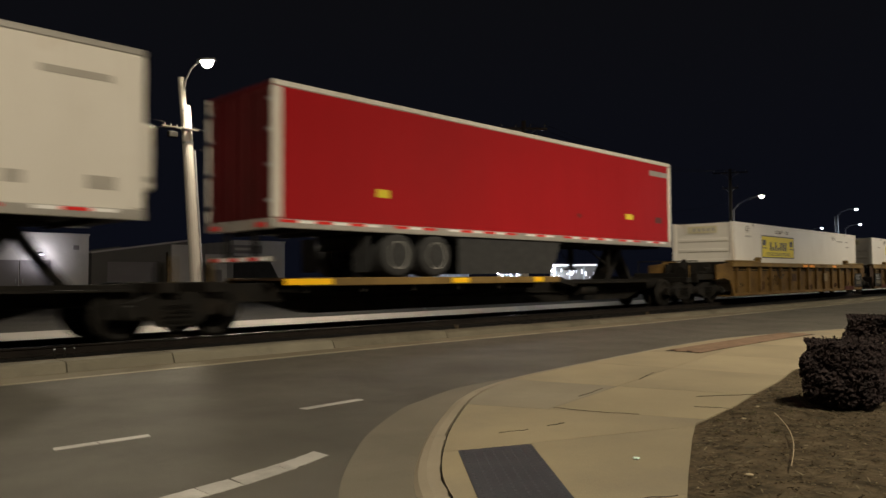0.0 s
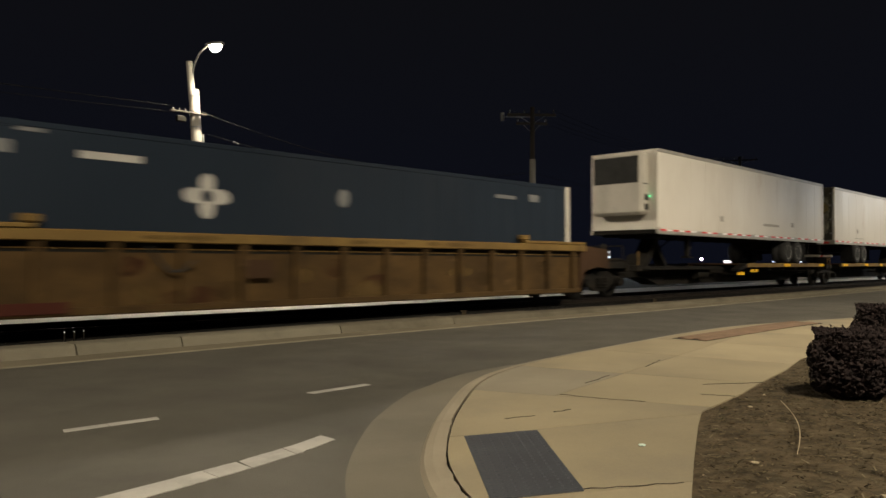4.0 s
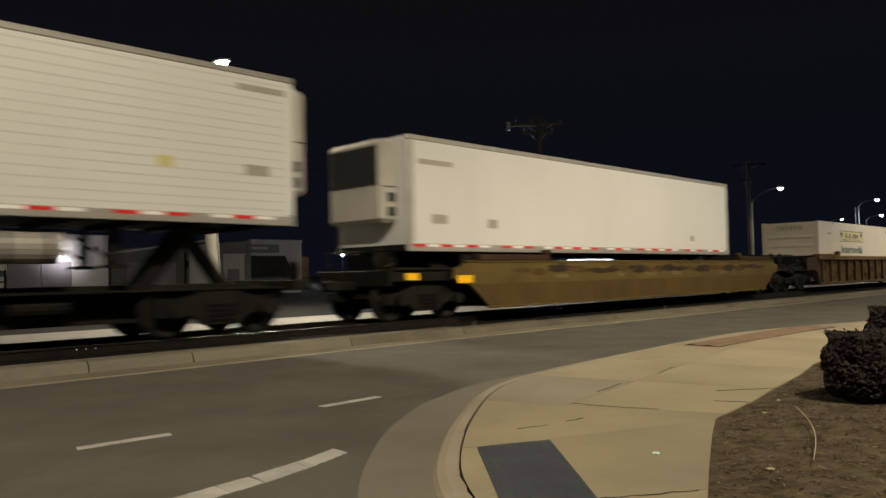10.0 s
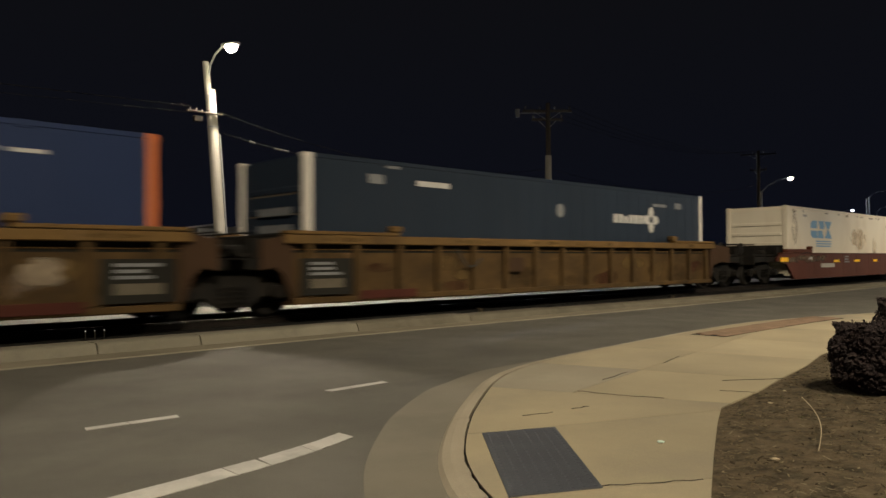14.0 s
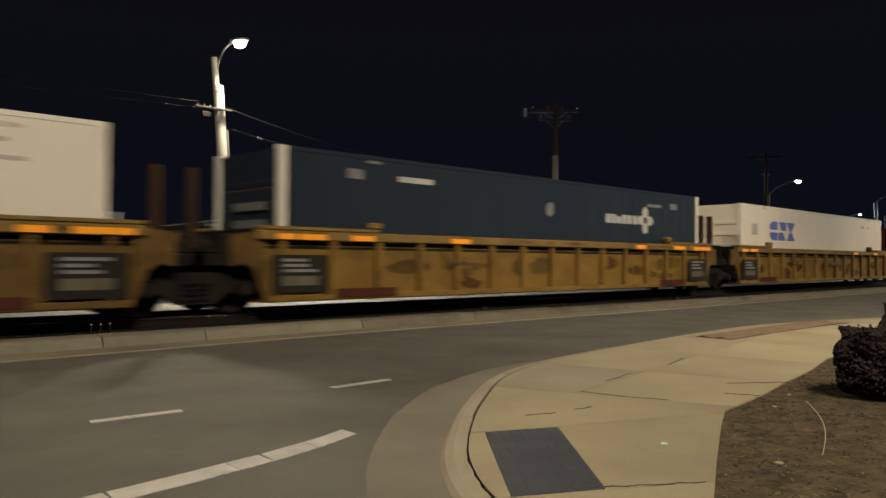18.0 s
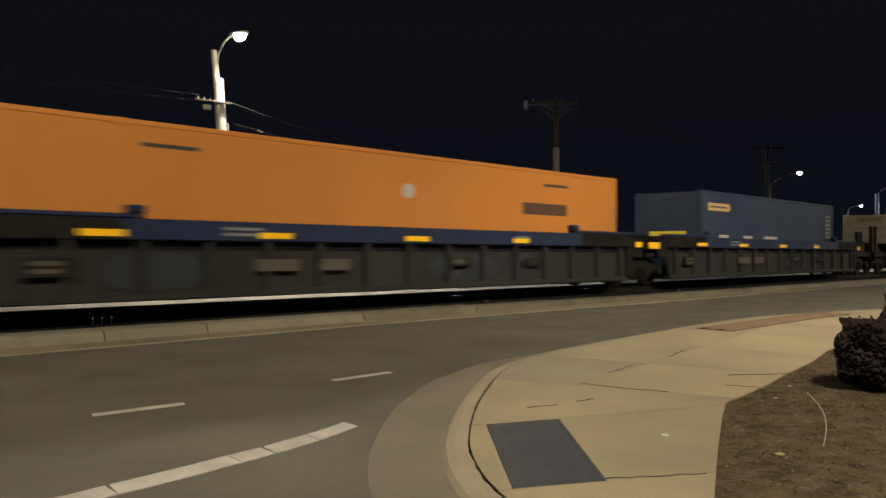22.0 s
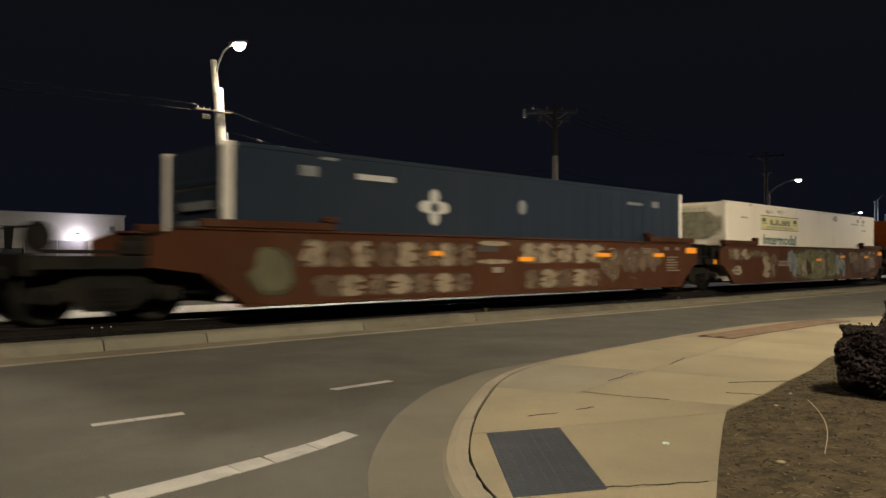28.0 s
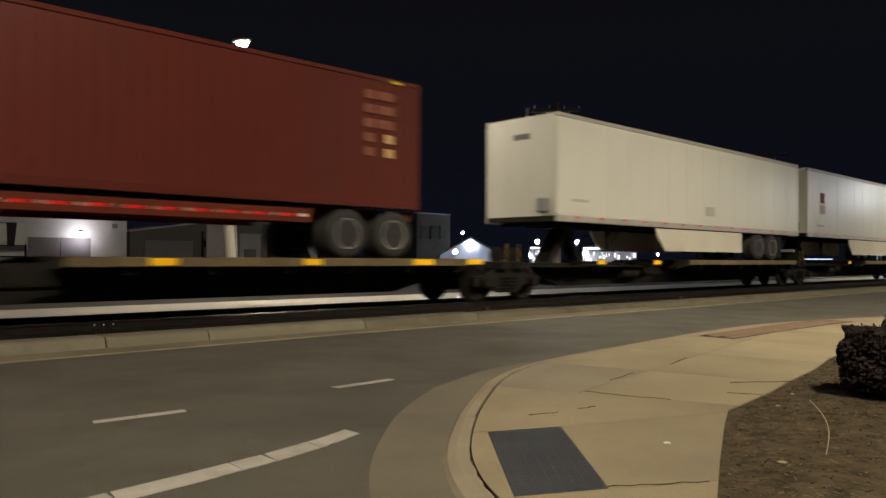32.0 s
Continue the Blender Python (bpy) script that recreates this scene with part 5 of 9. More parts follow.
# ---------------------------------------------------------------- buildings beyond the track
def building(name, label, x0, x1, y0, y1, h, wall, h_right=None):
    """A flat-roofed building with a parapet; its front faces the track."""
    b = thing(name, label, "building", "buildings beyond the track", pose(0, 0, 0.1))
    hr = h if h_right is None else h_right
    pts = [(x0, 0), (x1, 0), (x1, hr), (x0, h)]
    part("front_wall", plate(B(), pts, y0, y0 + 0.25), wall, b)
    part("back_wall", plate(B(), pts, y1 - 0.25, y1), wall, b)
    part("side_wall", box(B(), x0, x0 + 0.25, y0 + 0.25, y1 - 0.25, 0, min(h, hr)), wall, b)
    part("side_wall", box(B(), x1 - 0.25, x1, y0 + 0.25, y1 - 0.25, 0, min(h, hr)), wall, b)
    part("roof", box(B(), x0 + 0.25, x1 - 0.25, y0 + 0.25, y1 - 0.25, min(h, hr) - 0.5, min(h, hr) - 0.3), M["roof"], b)
    part("coping", plate(B(), [(x0 - 0.05, h), (x1 + 0.05, hr), (x1 + 0.05, hr + 0.1), (x0 - 0.05, h + 0.1)], y0 - 0.06, y0 + 0.31), M["stucco"], b)
    return b


b1 = building("shop", "white stucco shop with grey double doors under a wall lamp", 2.0, 16.85, 45.0, 55.0, 3.72, M["stucco"])
for k, x in enumerate((11.55, 13.2)):
    d = part("door", box(B(), x, x + 1.6, 44.92, 44.998, 0, 2.28, 0.02), M["door_grey"], b1, "grey metal door")
    part("handle", tube(B(), (x + (1.45 if k == 0 else 0.15), 44.86, 1.0), (x + (1.45 if k == 0 else 0.15), 44.86, 1.25), 0.02, seg=6), M["zinc"], d)
part("wall_lamp", box(B(), 14.15, 14.33, 44.80, 44.99, 2.60, 2.74, 0.03), M["iron"], b1)
part("wall_lamp_lens", box(B(), 14.17, 14.31, 44.82, 44.95, 2.575, 2.598, 0.005), M["lens_cool"], b1, "lit white lamp lens")
part("number_plaque", box(B(), 16.0, 16.3, 44.95, 44.998, 2.9, 3.15), M["door_grey"], b1)
aw = part("awning", plate(B(), [(8.2, 3.0), (10.8, 3.0), (11.3, 1.75), (7.7, 1.75)], 44.1, 44.16), M["awning_dark"], b1, "black and white striped awning")
for i in range(4):
    x = 8.0 + 0.85 * i
    part("stripe", plate(B(), [(x + 0.25, 2.95), (x + 0.6, 2.95), (x + 0.65, 1.8), (x + 0.15, 1.8)], 44.05, 44.095), M["awning_white"], aw)
for x in (7.8, 11.2):
    part("awning_post", tube(B(), (x, 44.0, 0), (x, 44.0, 1.75), 0.05, seg=8), M["iron"], b1)
part("awning_bar", tube(B(), (7.8, 44.0, 1.2), (11.2, 44.0, 1.2), 0.04, seg=8), M["iron"], b1)
wl1 = bpy.data.lights.new("wall_light", "SPOT")
wl1.energy, wl1.color, wl1.spot_size, wl1.spot_blend, wl1.shadow_soft_size = 95, (1.0, 0.94, 0.98), radians(175), 0.5, 0.10
ob = new("wall_light", wl1)
ob.matrix_basis = look((14.23, 44.25, 2.58), (14.23, 45.2, 2.62 + 0.15))

b2 = building("warehouse", "grey block warehouse with a white sloping parapet", 17.4, 24.0, 46.0, 58.0, 2.75, M["grey_wall"], 3.72)
part("roller_door", box(B(), 18.3, 21.4, 45.93, 45.998, 0, 2.25, 0.02), M["door_grey"], b2, "dark grey roller door")
part("pilaster", box(B(), 22.3, 24.0, 45.80, 45.998, 0, 3.4, 0.03), M["stucco"], b2, "white corner pilaster")
part("downpipe", tube(B(), (22.0, 45.85, 0), (22.0, 45.85, 2.9), 0.07, seg=8), M["iron"], b2)
part("lantern", box(B(), 21.9, 22.15, 45.6, 45.85, 1.9, 2.35, 0.04), M["iron"], b2)
b3 = building("kiosk", "small white flat-roofed kiosk", 25.0, 26.6, 46.5, 49.0, 2.75, M["stucco"])
part("hatch", box(B(), 25.3, 26.2, 46.43, 46.498, 1.0, 1.8, 0.02), M["door_grey"], b3)
b4 = building("office", "white office block with a dark sign board", 28.0, 32.3, 48.0, 56.0, 3.85, M["stucco"])
part("sign_board", box(B(), 27.6, 30.3, 47.9, 47.998, 3.0, 3.6, 0.02), M["door_grey"], b4)
part("sign_bar", box(B(), 28.0, 29.3, 47.86, 47.898, 3.22, 3.40), M["mark_white"], b4)
part("canopy", plate(B(), [(27.6, 2.75), (30.4, 2.75), (31.3, 1.2), (27.6, 1.2)], 47.3, 47.36), M["awning_dark"], b4, "black sloping canopy")
b5 = building("tower_block", "tan block building in the distance", 56.5, 61.8, 64.0, 74.0, 6.4, M["tan_wall"])
for i in range(3):
    w = part("window", box(B(), 57.2 + 1.5 * i, 58.1 + 1.5 * i, 63.93, 63.998, 3.6, 5.0, 0.02), M["roof"], b5)
    part("window_sill", box(B(), 57.1 + 1.5 * i, 58.2 + 1.5 * i, 63.85, 63.998, 3.5, 3.598), M["tan_wall"], w)

# pale gabled shed with lamps
shed = thing("gabled_shed", "pale blue gabled shed lit by lamps, far beyond the track", "shed", "buildings beyond the track", pose(51.2, 50.2, 0.1, 0, 0, -44))
part("front_wall", plate(B(), [(-2.9, 0), (2.9, 0), (2.9, 1.55), (0, 3.15), (-2.9, 1.55)], 0, 0.2), M["siding"], shed)
part("back_wall", plate(B(), [(-2.9, 0), (2.9, 0), (2.9, 1.55), (0, 3.15), (-2.9, 1.55)], 7.8, 8.0), M["siding"], shed)
part("side_wall", box(B(), -2.9, -2.7, 0.2, 7.8, 0, 1.5), M["siding"], shed)
part("side_wall", box(B(), 2.7, 2.9, 0.2, 7.8, 0, 1.5), M["siding"], shed)
part("roof", plate(B(), [(-3.2, 1.42), (0, 3.20), (3.2, 1.42), (3.2, 1.54), (0, 3.34), (-3.2, 1.54)], -0.2, 8.2), M["roof"], shed)
for i in range(9):
    part("batten", box(B(), -2.6 + 0.6 * i, -2.55 + 0.6 * i, -0.03, -0.002, 0, 1.9 + 0.9 * (1 - abs(i - 4.3) / 4.4)), M["siding"], shed)
part("wall_lamp", box(B(), -0.14, 0.14, -0.22, -0.002, 2.48, 2.68, 0.03), M["lens_yard"], shed, "lit white wall lamp")
for a, e, r in ((45.6, 0.52, 64.0), (43.2, 1.42, 68.0)):
    x, y, z = r * math.cos(radians(a)), r * math.sin(radians(a)), 1.3 + r * math.tan(radians(e))
    if e < 1:
        fl = thing("yard_lamp", "bright white yard lamp on a short post", "lamp", "yard lamps", pose(x, y, 0.1))
        part("post", tube(B(), (0, 0, 0), (0, 0, z - 0.2), 0.05, seg=8), M["zinc"], fl)
        part("globe", tube(B(), (0, 0, z - 0.2), (0, 0, z + 0.08), 0.17, 0.14, seg=12), M["lens_yard"], fl, "lit white lamp globe")
    ld = bpy.data.lights.new("yard_light", "POINT")
    ld.energy, ld.color, ld.shadow_soft_size = 120, COOL, 0.1
    lo = new("yard_light", ld)
    lo.location = (x - 0.6, y - 0.7, z + 0.2)

# far lit forecourt and other distant lamps
def forecourt(x, y, turn, w, n, seed):
    """A far lit forecourt: a thin bright canopy on columns over small lit windows, boards and lamps."""
    fc = thing("forecourt", "far brightly lit forecourt under a thin white canopy", "forecourt", "lit forecourts", pose(x, y, 0.1, 0, 0, turn))
    r = random.Random(seed)
    part("canopy", box(B(), -w, w, -2, 2, 2.72, 2.86, 0.02), M["window_lit"], fc, "white lit canopy edge")
    part("canopy_roof", box(B(), -w - 0.1, w + 0.1, -2.1, 2.1, 2.865, 2.95), M["stucco"], fc)
    for k in range(4):
        cx = -w * 0.85 + w * 1.7 * k / 3
        part("column", box(B(), cx - 0.12, cx + 0.12, -1.2, -0.96, 0, 2.715), M["zinc"], fc)
    for k in range(n):
        cx = -w + 2 * w * (k + r.uniform(0.1, 0.9)) / n
        cw, z = r.uniform(0.08, 0.5), r.uniform(0.7, 1.9)
        part("lit_pane", box(B(), cx, cx + cw, 2.5, 2.6, z, z + r.uniform(0.12, 0.7)), M["window_lit"], fc)
    part("back_wall", box(B(), -w - 0.3, w + 0.3, 2.61, 2.9, 0, 2.7), M["grey_wall"], fc)


forecourt(92.0, 62.0, -56, 3.6, 13, 3)
forecourt(84.5, 68.5, -51, 1.5, 5, 8)
rng = random.Random(21)
for a, e, r, s in ((53.0, 1.6, 105, 0.12), (49.9, 1.7, 95, 0.18), (45.05, 2.0, 110, 0.12), (39.35, 1.35, 100, 0.18), (38.25, 2.15, 115, 0.16), (36.4, 1.3, 110, 0.16), (47.45, 1.82, 120, 0.10), (39.9, 0.3, 95, 0.12), (37.9, 0.5, 100, 0.12), (35.8, 0.45, 105, 0.14), (30.5, 0.4, 130, 0.12), (25.6, 0.3, 150, 0.12)):
    x, y, z = r * math.cos(radians(a)), r * math.sin(radians(a)), 1.3 + r * math.tan(radians(e))
    fl = thing("distant_lamp", "small distant white lamp on a thin post", "lamp", "distant lamps", pose(x, y, 0))
    part("post", tube(B(), (0, 0, -0.06), (0, 0, z - s), 0.05, seg=6), M["iron"], fl)
    part("globe", tube(B(), (0, 0, z - s), (0, 0, z + s), s, s * 0.8, seg=10), M["lens_far"], fl, "lit white globe")

# red signal lamp far along the line
sg = thing("signal_post", "far signal post with a lit red lamp", "signal", "", pose(150 * math.cos(radians(22.45)), 150 * math.sin(radians(22.45)), -0.06))
part("mast", tube(B(), (0, 0, 0), (0, 0, 3.2), 0.06, seg=8), M["iron"], sg)
part("hood", tube(B(), (0.12, 0, 2.35), (-0.02, 0, 2.35), 0.26, 0.26, seg=14), M["iron"], sg)
part("red_lens", tube(B(), (-0.021, 0, 2.35), (-0.08, 0, 2.35), 0.17, 0.12, seg=12), M["red_lamp"], sg, "lit red lens")


# small lit signs low beside the far road
for az, r, half_w, z, hh, mt, lab in ((51.6, 100.0, 0.85, 5.05, 0.5, "pink_sign", "far lit sign high on posts, pinkish white"), (23.55, 140.0, 1.35, 1.45, 0.42, "pink_sign", "far low lit sign, pinkish white"), (19.97, 150.0, 2.5, 1.55, 0.16, "blue_strip", "far long strip of bluish white light")):
    sn = thing("lit_sign", lab, "sign", "far lit signs", pose(r * math.cos(radians(az)), r * math.sin(radians(az)), -0.06, 0, 0, az - 90))
    part("sign_face", box(B(), -half_w, half_w, -0.06, 0.0, z, z + hh, 0.01), M[mt], sn)
    part("sign_case", box(B(), -half_w - 0.06, half_w + 0.06, 0.002, 0.22, z - 0.06, z + hh + 0.06, 0.02), M["iron"], sn)
    for q in (-0.7, 0.7):
        part("post", box(B(), q * half_w - 0.05, q * half_w + 0.05, 0.05, 0.15, 0, z - 0.061), M["iron"], sn)


def weed(x, y, z, seed):
    """A dry tuft of thin bent blades."""
    r = random.Random(seed)
    bm = B()
    for i in range(46):
        a, l, o = r.uniform(0, 6.28), r.uniform(0.05, 0.16), r.uniform(0, 0.10)
        px, py = x + o * math.cos(a * 3), y + 0.4 * o * math.sin(a * 3)
        dx, dy = math.cos(a) * 0.5 * l, math.sin(a) * 0.5 * l
        v = [bm.verts.new(p) for p in ((px - 0.003, py, z), (px + 0.003, py, z), (px + dx * 0.5 + 0.002, py + dy * 0.5, z + l * 0.7), (px + dx * 0.5 - 0.002, py + dy * 0.5, z + l * 0.7), (px + dx, py + dy, z + l * 0.85))]
        bm.faces.new((v[0], v[1], v[2], v[3]))
        bm.faces.new((v[3], v[2], v[4]))
    tagged(part("weed_tuft", bm, M["chip"]), "dry tuft of weeds growing at the kerb", "weed", "weeds at the kerb")


for k, (x, y) in enumerate(((20.9, 11.53), (12.4, 11.57))):
    weed(x, y, 0.10 if x > 16 else 0.12, k)


# ================================================================ the train
# Everything on the train is built round the middle of its load: x along the track, y = 0 on the track's
# middle line (the near side has y < 0), z = 0 a hand above the rail head.
MOVING = []


def place(ob, u):
    """Notes a thing of the train that stands at u along the track at 16 s."""
    MOVING.append((ob, u))
    ob.matrix_basis = pose(u, TRACK, BASE)


def half(v, side):
    """Orders two y values for a plate on that side."""
    return sorted((v[0] * side, v[1] * side))


DROP = BASE - RAIL


# shared small pieces ------------------------------------------------------
def wheel_mesh():
    bm = B()
    turned(bm, (0, 0, 0), [(0.05, -0.10), (0.11, -0.10), (0.12, -0.04), (0.36, -0.02), (0.38, -0.065), (0.455, -0.065), (0.46, 0.05), (0.485, 0.055), (0.485, 0.075), (0.40, 0.075), (0.36, 0.02), (0.12, 0.04), (0.05, 0.04)], 24)
    return smooth(mesh_of("wheel", bm, M["iron"]))


WHEEL = wheel_mesh()
AXLE = mesh_of("axle", tube(B(), (0, -1.02, 0), (0, 1.02, 0), 0.08, seg=12), M["iron"])


def side_frame_mesh():
    bm = B()
    pts = [(-1.22, 0.40), (-1.22, 0.62), (-0.80, 0.66), (-0.38, 0.82), (0.38, 0.82), (0.80, 0.66), (1.22, 0.62), (1.22, 0.40), (0.98, 0.36), (0.62, 0.42), (0.36, 0.22), (-0.36, 0.22), (-0.62, 0.42), (-0.98, 0.36)]
    plate(bm, pts, -0.06, 0.06)
    return mesh_of("side_frame", bm, M["iron"])


SIDE_FRAME = side_frame_mesh()


def spring_mesh():
    """One coil spring, a bar wound round the upright."""
    bm = B()
    arm(bm, [(0.07 * math.cos(k * 0.785), 0.07 * math.sin(k * 0.785), 0.28 + 0.34 * k / 32) for k in range(33)], 0.016, 5)
    return mesh_of("spring", bm, M["iron"])


SPRING = spring_mesh()
BOX_CAP = mesh_of("axle_box", tube(B(), (0, -0.14, 0), (0, 0.05, 0), 0.12, 0.14, seg=14), M["iron"])


def bogie(wagon, x):
    """A two-axle bogie: side frames with springs and axle boxes, four wheels on two axles."""
    bg = part("bogie", box(B(), x - 0.22, x + 0.22, -1.05, 1.05, 0.32, 0.70, 0.03), M["iron"], wagon)
    for s in (-1, 1):
        f = part("side_frame", SIDE_FRAME, None, bg)
        f.location = (x, s * 1.03, -DROP)
        for d in (-0.2, 0.0, 0.2):
            sp = part("spring", SPRING, None, bg)
            sp.location = (x + d, s * 1.12, -DROP)
        for d in (-0.89, 0.89):
            c = part("axle_box", BOX_CAP, None, bg)
            c.matrix_basis = pose(x + d, s * 1.13, 0.48 - DROP, 0, 0, 0 if s < 0 else 180)
    for d in (-0.89, 0.89):
        a = part("axle", AXLE, None, bg)
        a.location = (x + d, 0, 0.46 - DROP)
        for s in (-1, 1):
            w = part("wheel", WHEEL, None, bg)
            w.matrix_basis = pose(x + d, s * 0.755, 0.46 - DROP, 0, 0, 0 if s < 0 else 180)
    return bg


REFL = {}


def reflector(parent, x, z, w=0.42, h=0.11, y=-1.5, mat="reflector", name="reflector"):
    key = (round(w, 2), round(h, 2), mat)
    if key not in REFL:
        REFL[key] = mesh_of(name, box(B(), -w / 2, w / 2, -0.006, 0.0, -h / 2, h / 2), M[mat])
    ob = part(name, REFL[key], None, parent)
    ob.location = (x, y, z)
    return ob


def marks(parent, x, z, w, h, rows, y, mat="mark_white"):
    """A block of unreadable stencilled lines, as plain bars."""
    r = random.Random(int((x + 50) * 31 + z * 7))
    for i in range(rows):
        ww = w * r.uniform(0.6, 1.0)
        hh = h / rows * 0.55
        zz = z + h / 2 - (i + 0.5) * h / rows
        part("stencil_bar", box(B(), x - w / 2, x - w / 2 + ww, y - 0.004, y, zz - hh / 2, zz + hh / 2), M[mat], parent)


def ladder(parent, x, y, z0, z1, mat):
    bm = B()
    for d in (-0.2, 0.2):
        tube(bm, (x + d, y, z0), (x + d, y, z1), 0.018, seg=6)
    n = int((z1 - z0) / 0.3)
    for i in range(n + 1):
        tube(bm, (x - 0.2, y, z0 + 0.08 + i * 0.3), (x + 0.2, y, z0 + 0.08 + i * 0.3), 0.014, seg=6)
    return part("ladder", bm, mat, parent)


def blob(r, cx, cz, rx, rz, n=14, rough=0.25):
    out = []
    ph = [r.uniform(0, 6.28) for _ in range(3)]
    for i in range(n):
        a = 2 * math.pi * i / n
        k = 1 + rough * (math.sin(2 * a + ph[0]) * 0.5 + math.sin(3 * a + ph[1]) * 0.35 + math.sin(5 * a + ph[2]) * 0.25)
        out.append((cx + rx * k * math.cos(a), cz + rz * k * math.sin(a)))
    return out


def patch(parent, x0, x1, z0, z1, y, mat, seed, wild=0.3):
    """A sprayed field with ragged, dripping ends."""
    r = random.Random(seed)
    n = 18
    ph = [r.uniform(0, 6.28) for _ in range(6)]

    def wave(k, i):
        a = i / n
        return wild * (0.55 * math.sin(4 * a + ph[k]) + 0.3 * math.sin(9 * a + ph[k + 1]) + 0.2 * math.sin(17 * a + ph[k + 2]))
    lo = [(x0 + wave(0, i), z0 + (z1 - z0) * i / n) for i in range(n + 1)]
    hi = [(x1 + wave(3, i), z0 + (z1 - z0) * i / n) for i in range(n + 1)]
    part("spray_ground", plate(B(), hi + lo[::-1], y - 0.003, y), M[mat], parent)


def slashes(parent, x0, x1, z0, z1, y, tones, caps, seed, n, lean=-0.55):
    """Wild sprayed letters that cannot be read: broad swaying strokes that lean, pale caps, dark slits and small bright eyes."""
    r = random.Random(seed)
    w, hgt = (x1 - x0) / n, z1 - z0
    for i in range(n):
        xc = x0 + w * (i + 0.5)
        bow, ph = r.uniform(-0.30, 0.30) * w, r.uniform(0, 3)
        half_w = w * r.uniform(0.48, 0.70)
        left, right = [], []
        for k in range(9):
            f = k / 8
            c = xc + lean * hgt * (f - 0.5) + bow * math.sin(f * 3.1 + ph)
            b = half_w * (0.75 + 0.35 * math.sin(f * 4 + ph * 2))
            left.append((c - b, z0 + hgt * f))
            right.append((c + b, z0 + hgt * f))
        part("spray_letter", plate(B(), right + left[::-1], y - 0.004 - 0.0005 * i, y), M[tones[i % len(tones)]], parent)
        top = xc + lean * hgt * 0.36
        if r.random() < 0.6:
            part("spray_cap", plate(B(), blob(r, top, z1 - 0.13 * hgt, half_w * 0.45, hgt * 0.06, 10, 0.4), y - 0.0125, y - 0.0105), M[caps[0]], parent)
        zz = z0 + hgt * r.uniform(0.3, 0.65)
        part("spray_slit", plate(B(), blob(r, xc + half_w * 0.8, zz, half_w * 0.30, hgt * 0.14, 12, 0.5), y - 0.0125, y - 0.0105), M[caps[1]], parent)
        if i % 2:
            part("spray_eye", plate(B(), blob(r, xc - half_w * 0.4, zz - 0.1 * hgt, half_w * 0.34, hgt * 0.07, 10, 0.4), y - 0.0150, y - 0.0130), M[caps[2]], parent)


def scrawl(parent, x0, x1, z0, z1, y, mat, seed, n=5, width=0.02):
    """Thin sprayed scrawls: wavering lines."""
    r = random.Random(seed)
    for i in range(n):
        x, z = r.uniform(x0, x1), r.uniform(z0, z1)
        pts = []
        a = r.uniform(0, 6.28)
        for j in range(7):
            pts.append((x, z))
            a += r.uniform(-1.5, 1.5)
            x = min(max(x + 0.13 * math.cos(a), x0), x1)
            z = min(max(z + 0.13 * math.sin(a), z0), z1)
        line = [pts[0]]
        for p in pts[1:]:
            if (Vector(p) - Vector(line[-1])).length > 0.04:
                line.append(p)
        if len(line) < 3:
            continue
        bm = B()
        arm(bm, [(p[0], y - 0.001, p[1]) for p in line], width * 0.5, 5)
        part("spray_line", bm, M[mat], parent)


def spray_cloud(parent, x0, x1, z0, z1, y, mats, seed, n, size=0.3, lean=-0.35):
    """Overlapping soft puffs of spray paint that no longer read as letters."""
    r = random.Random(seed)
    for i in range(n):
        cx, cz = x0 + (x1 - x0) * (i + 0.5) / n, r.uniform(z0 + 0.3 * (z1 - z0), z1 - 0.3 * (z1 - z0))
        rx, rz = (x1 - x0) / n * r.uniform(0.65, 1.0), (z1 - z0) * r.uniform(0.75, 1.0) * size
        pts = [(a + lean * (b - cz), min(max(b, z0), z1)) for a, b in blob(r, cx, cz, rx * 0.9, rz, 26, 0.62)]
        part("spray_puff", plate(B(), pts, y - 0.002 - 0.0004 * (i % 4), y), M[mats[i % len(mats)]], parent)


def soft_letters(parent, x0, x1, z0, z1, y, mats, seed, n, lean=0.1):
    """Fat worn letters that cannot be read, with soft edges and small gaps of bare paint."""
    r = random.Random(seed)
    zc, hz, w = (z0 + z1) / 2, (z1 - z0) / 2, (x1 - x0) / n
    for i in range(n):
        x = x0 + w * (i + 0.5)
        hw, q = w * r.uniform(0.50, 0.60), r.uniform(0.10, 0.22)
        low, high = r.uniform(-0.65, -0.25), r.uniform(0.15, 0.55)
        form = [(-1, -1), (-0.1, -0.92), (0.9, -1), (1, low - q), (0.15, low), (0.95, low + q), (0.8, high - q), (0.0, high), (1, high + q), (0.85, 0.95), (0.1, 1), (-0.9, 0.9), (-1, high), (-0.55, (low + high) / 2), (-0.95, low)]
        if r.random() < 0.5:
            form = [(-a, b) for a, b in form[::-1]]
        pts = [(x + hw * a * r.uniform(0.88, 1.1) + lean * hz * b, zc + hz * b) for a, b in form]
        part("spray_letter", plate(B(), pts, y - 0.002 - 0.0004 * (i % 2), y), M[mats[i % len(mats)]], parent)
        gx, gz, gl = x + r.choice((-0.45, 0.5, 0.1)) * w, zc + r.uniform(-0.5, 0.5) * hz, r.uniform(0.25, 0.5) * hz
        part("spray_gap", plate(B(), [(gx - 0.03, gz - gl), (gx + 0.04, gz - gl * 0.8), (gx + 0.05 + lean * gl, gz + gl), (gx - 0.02 + lean * gl, gz + gl * 0.9)], y - 0.0055, y - 0.004), M["soft_dark"], parent)


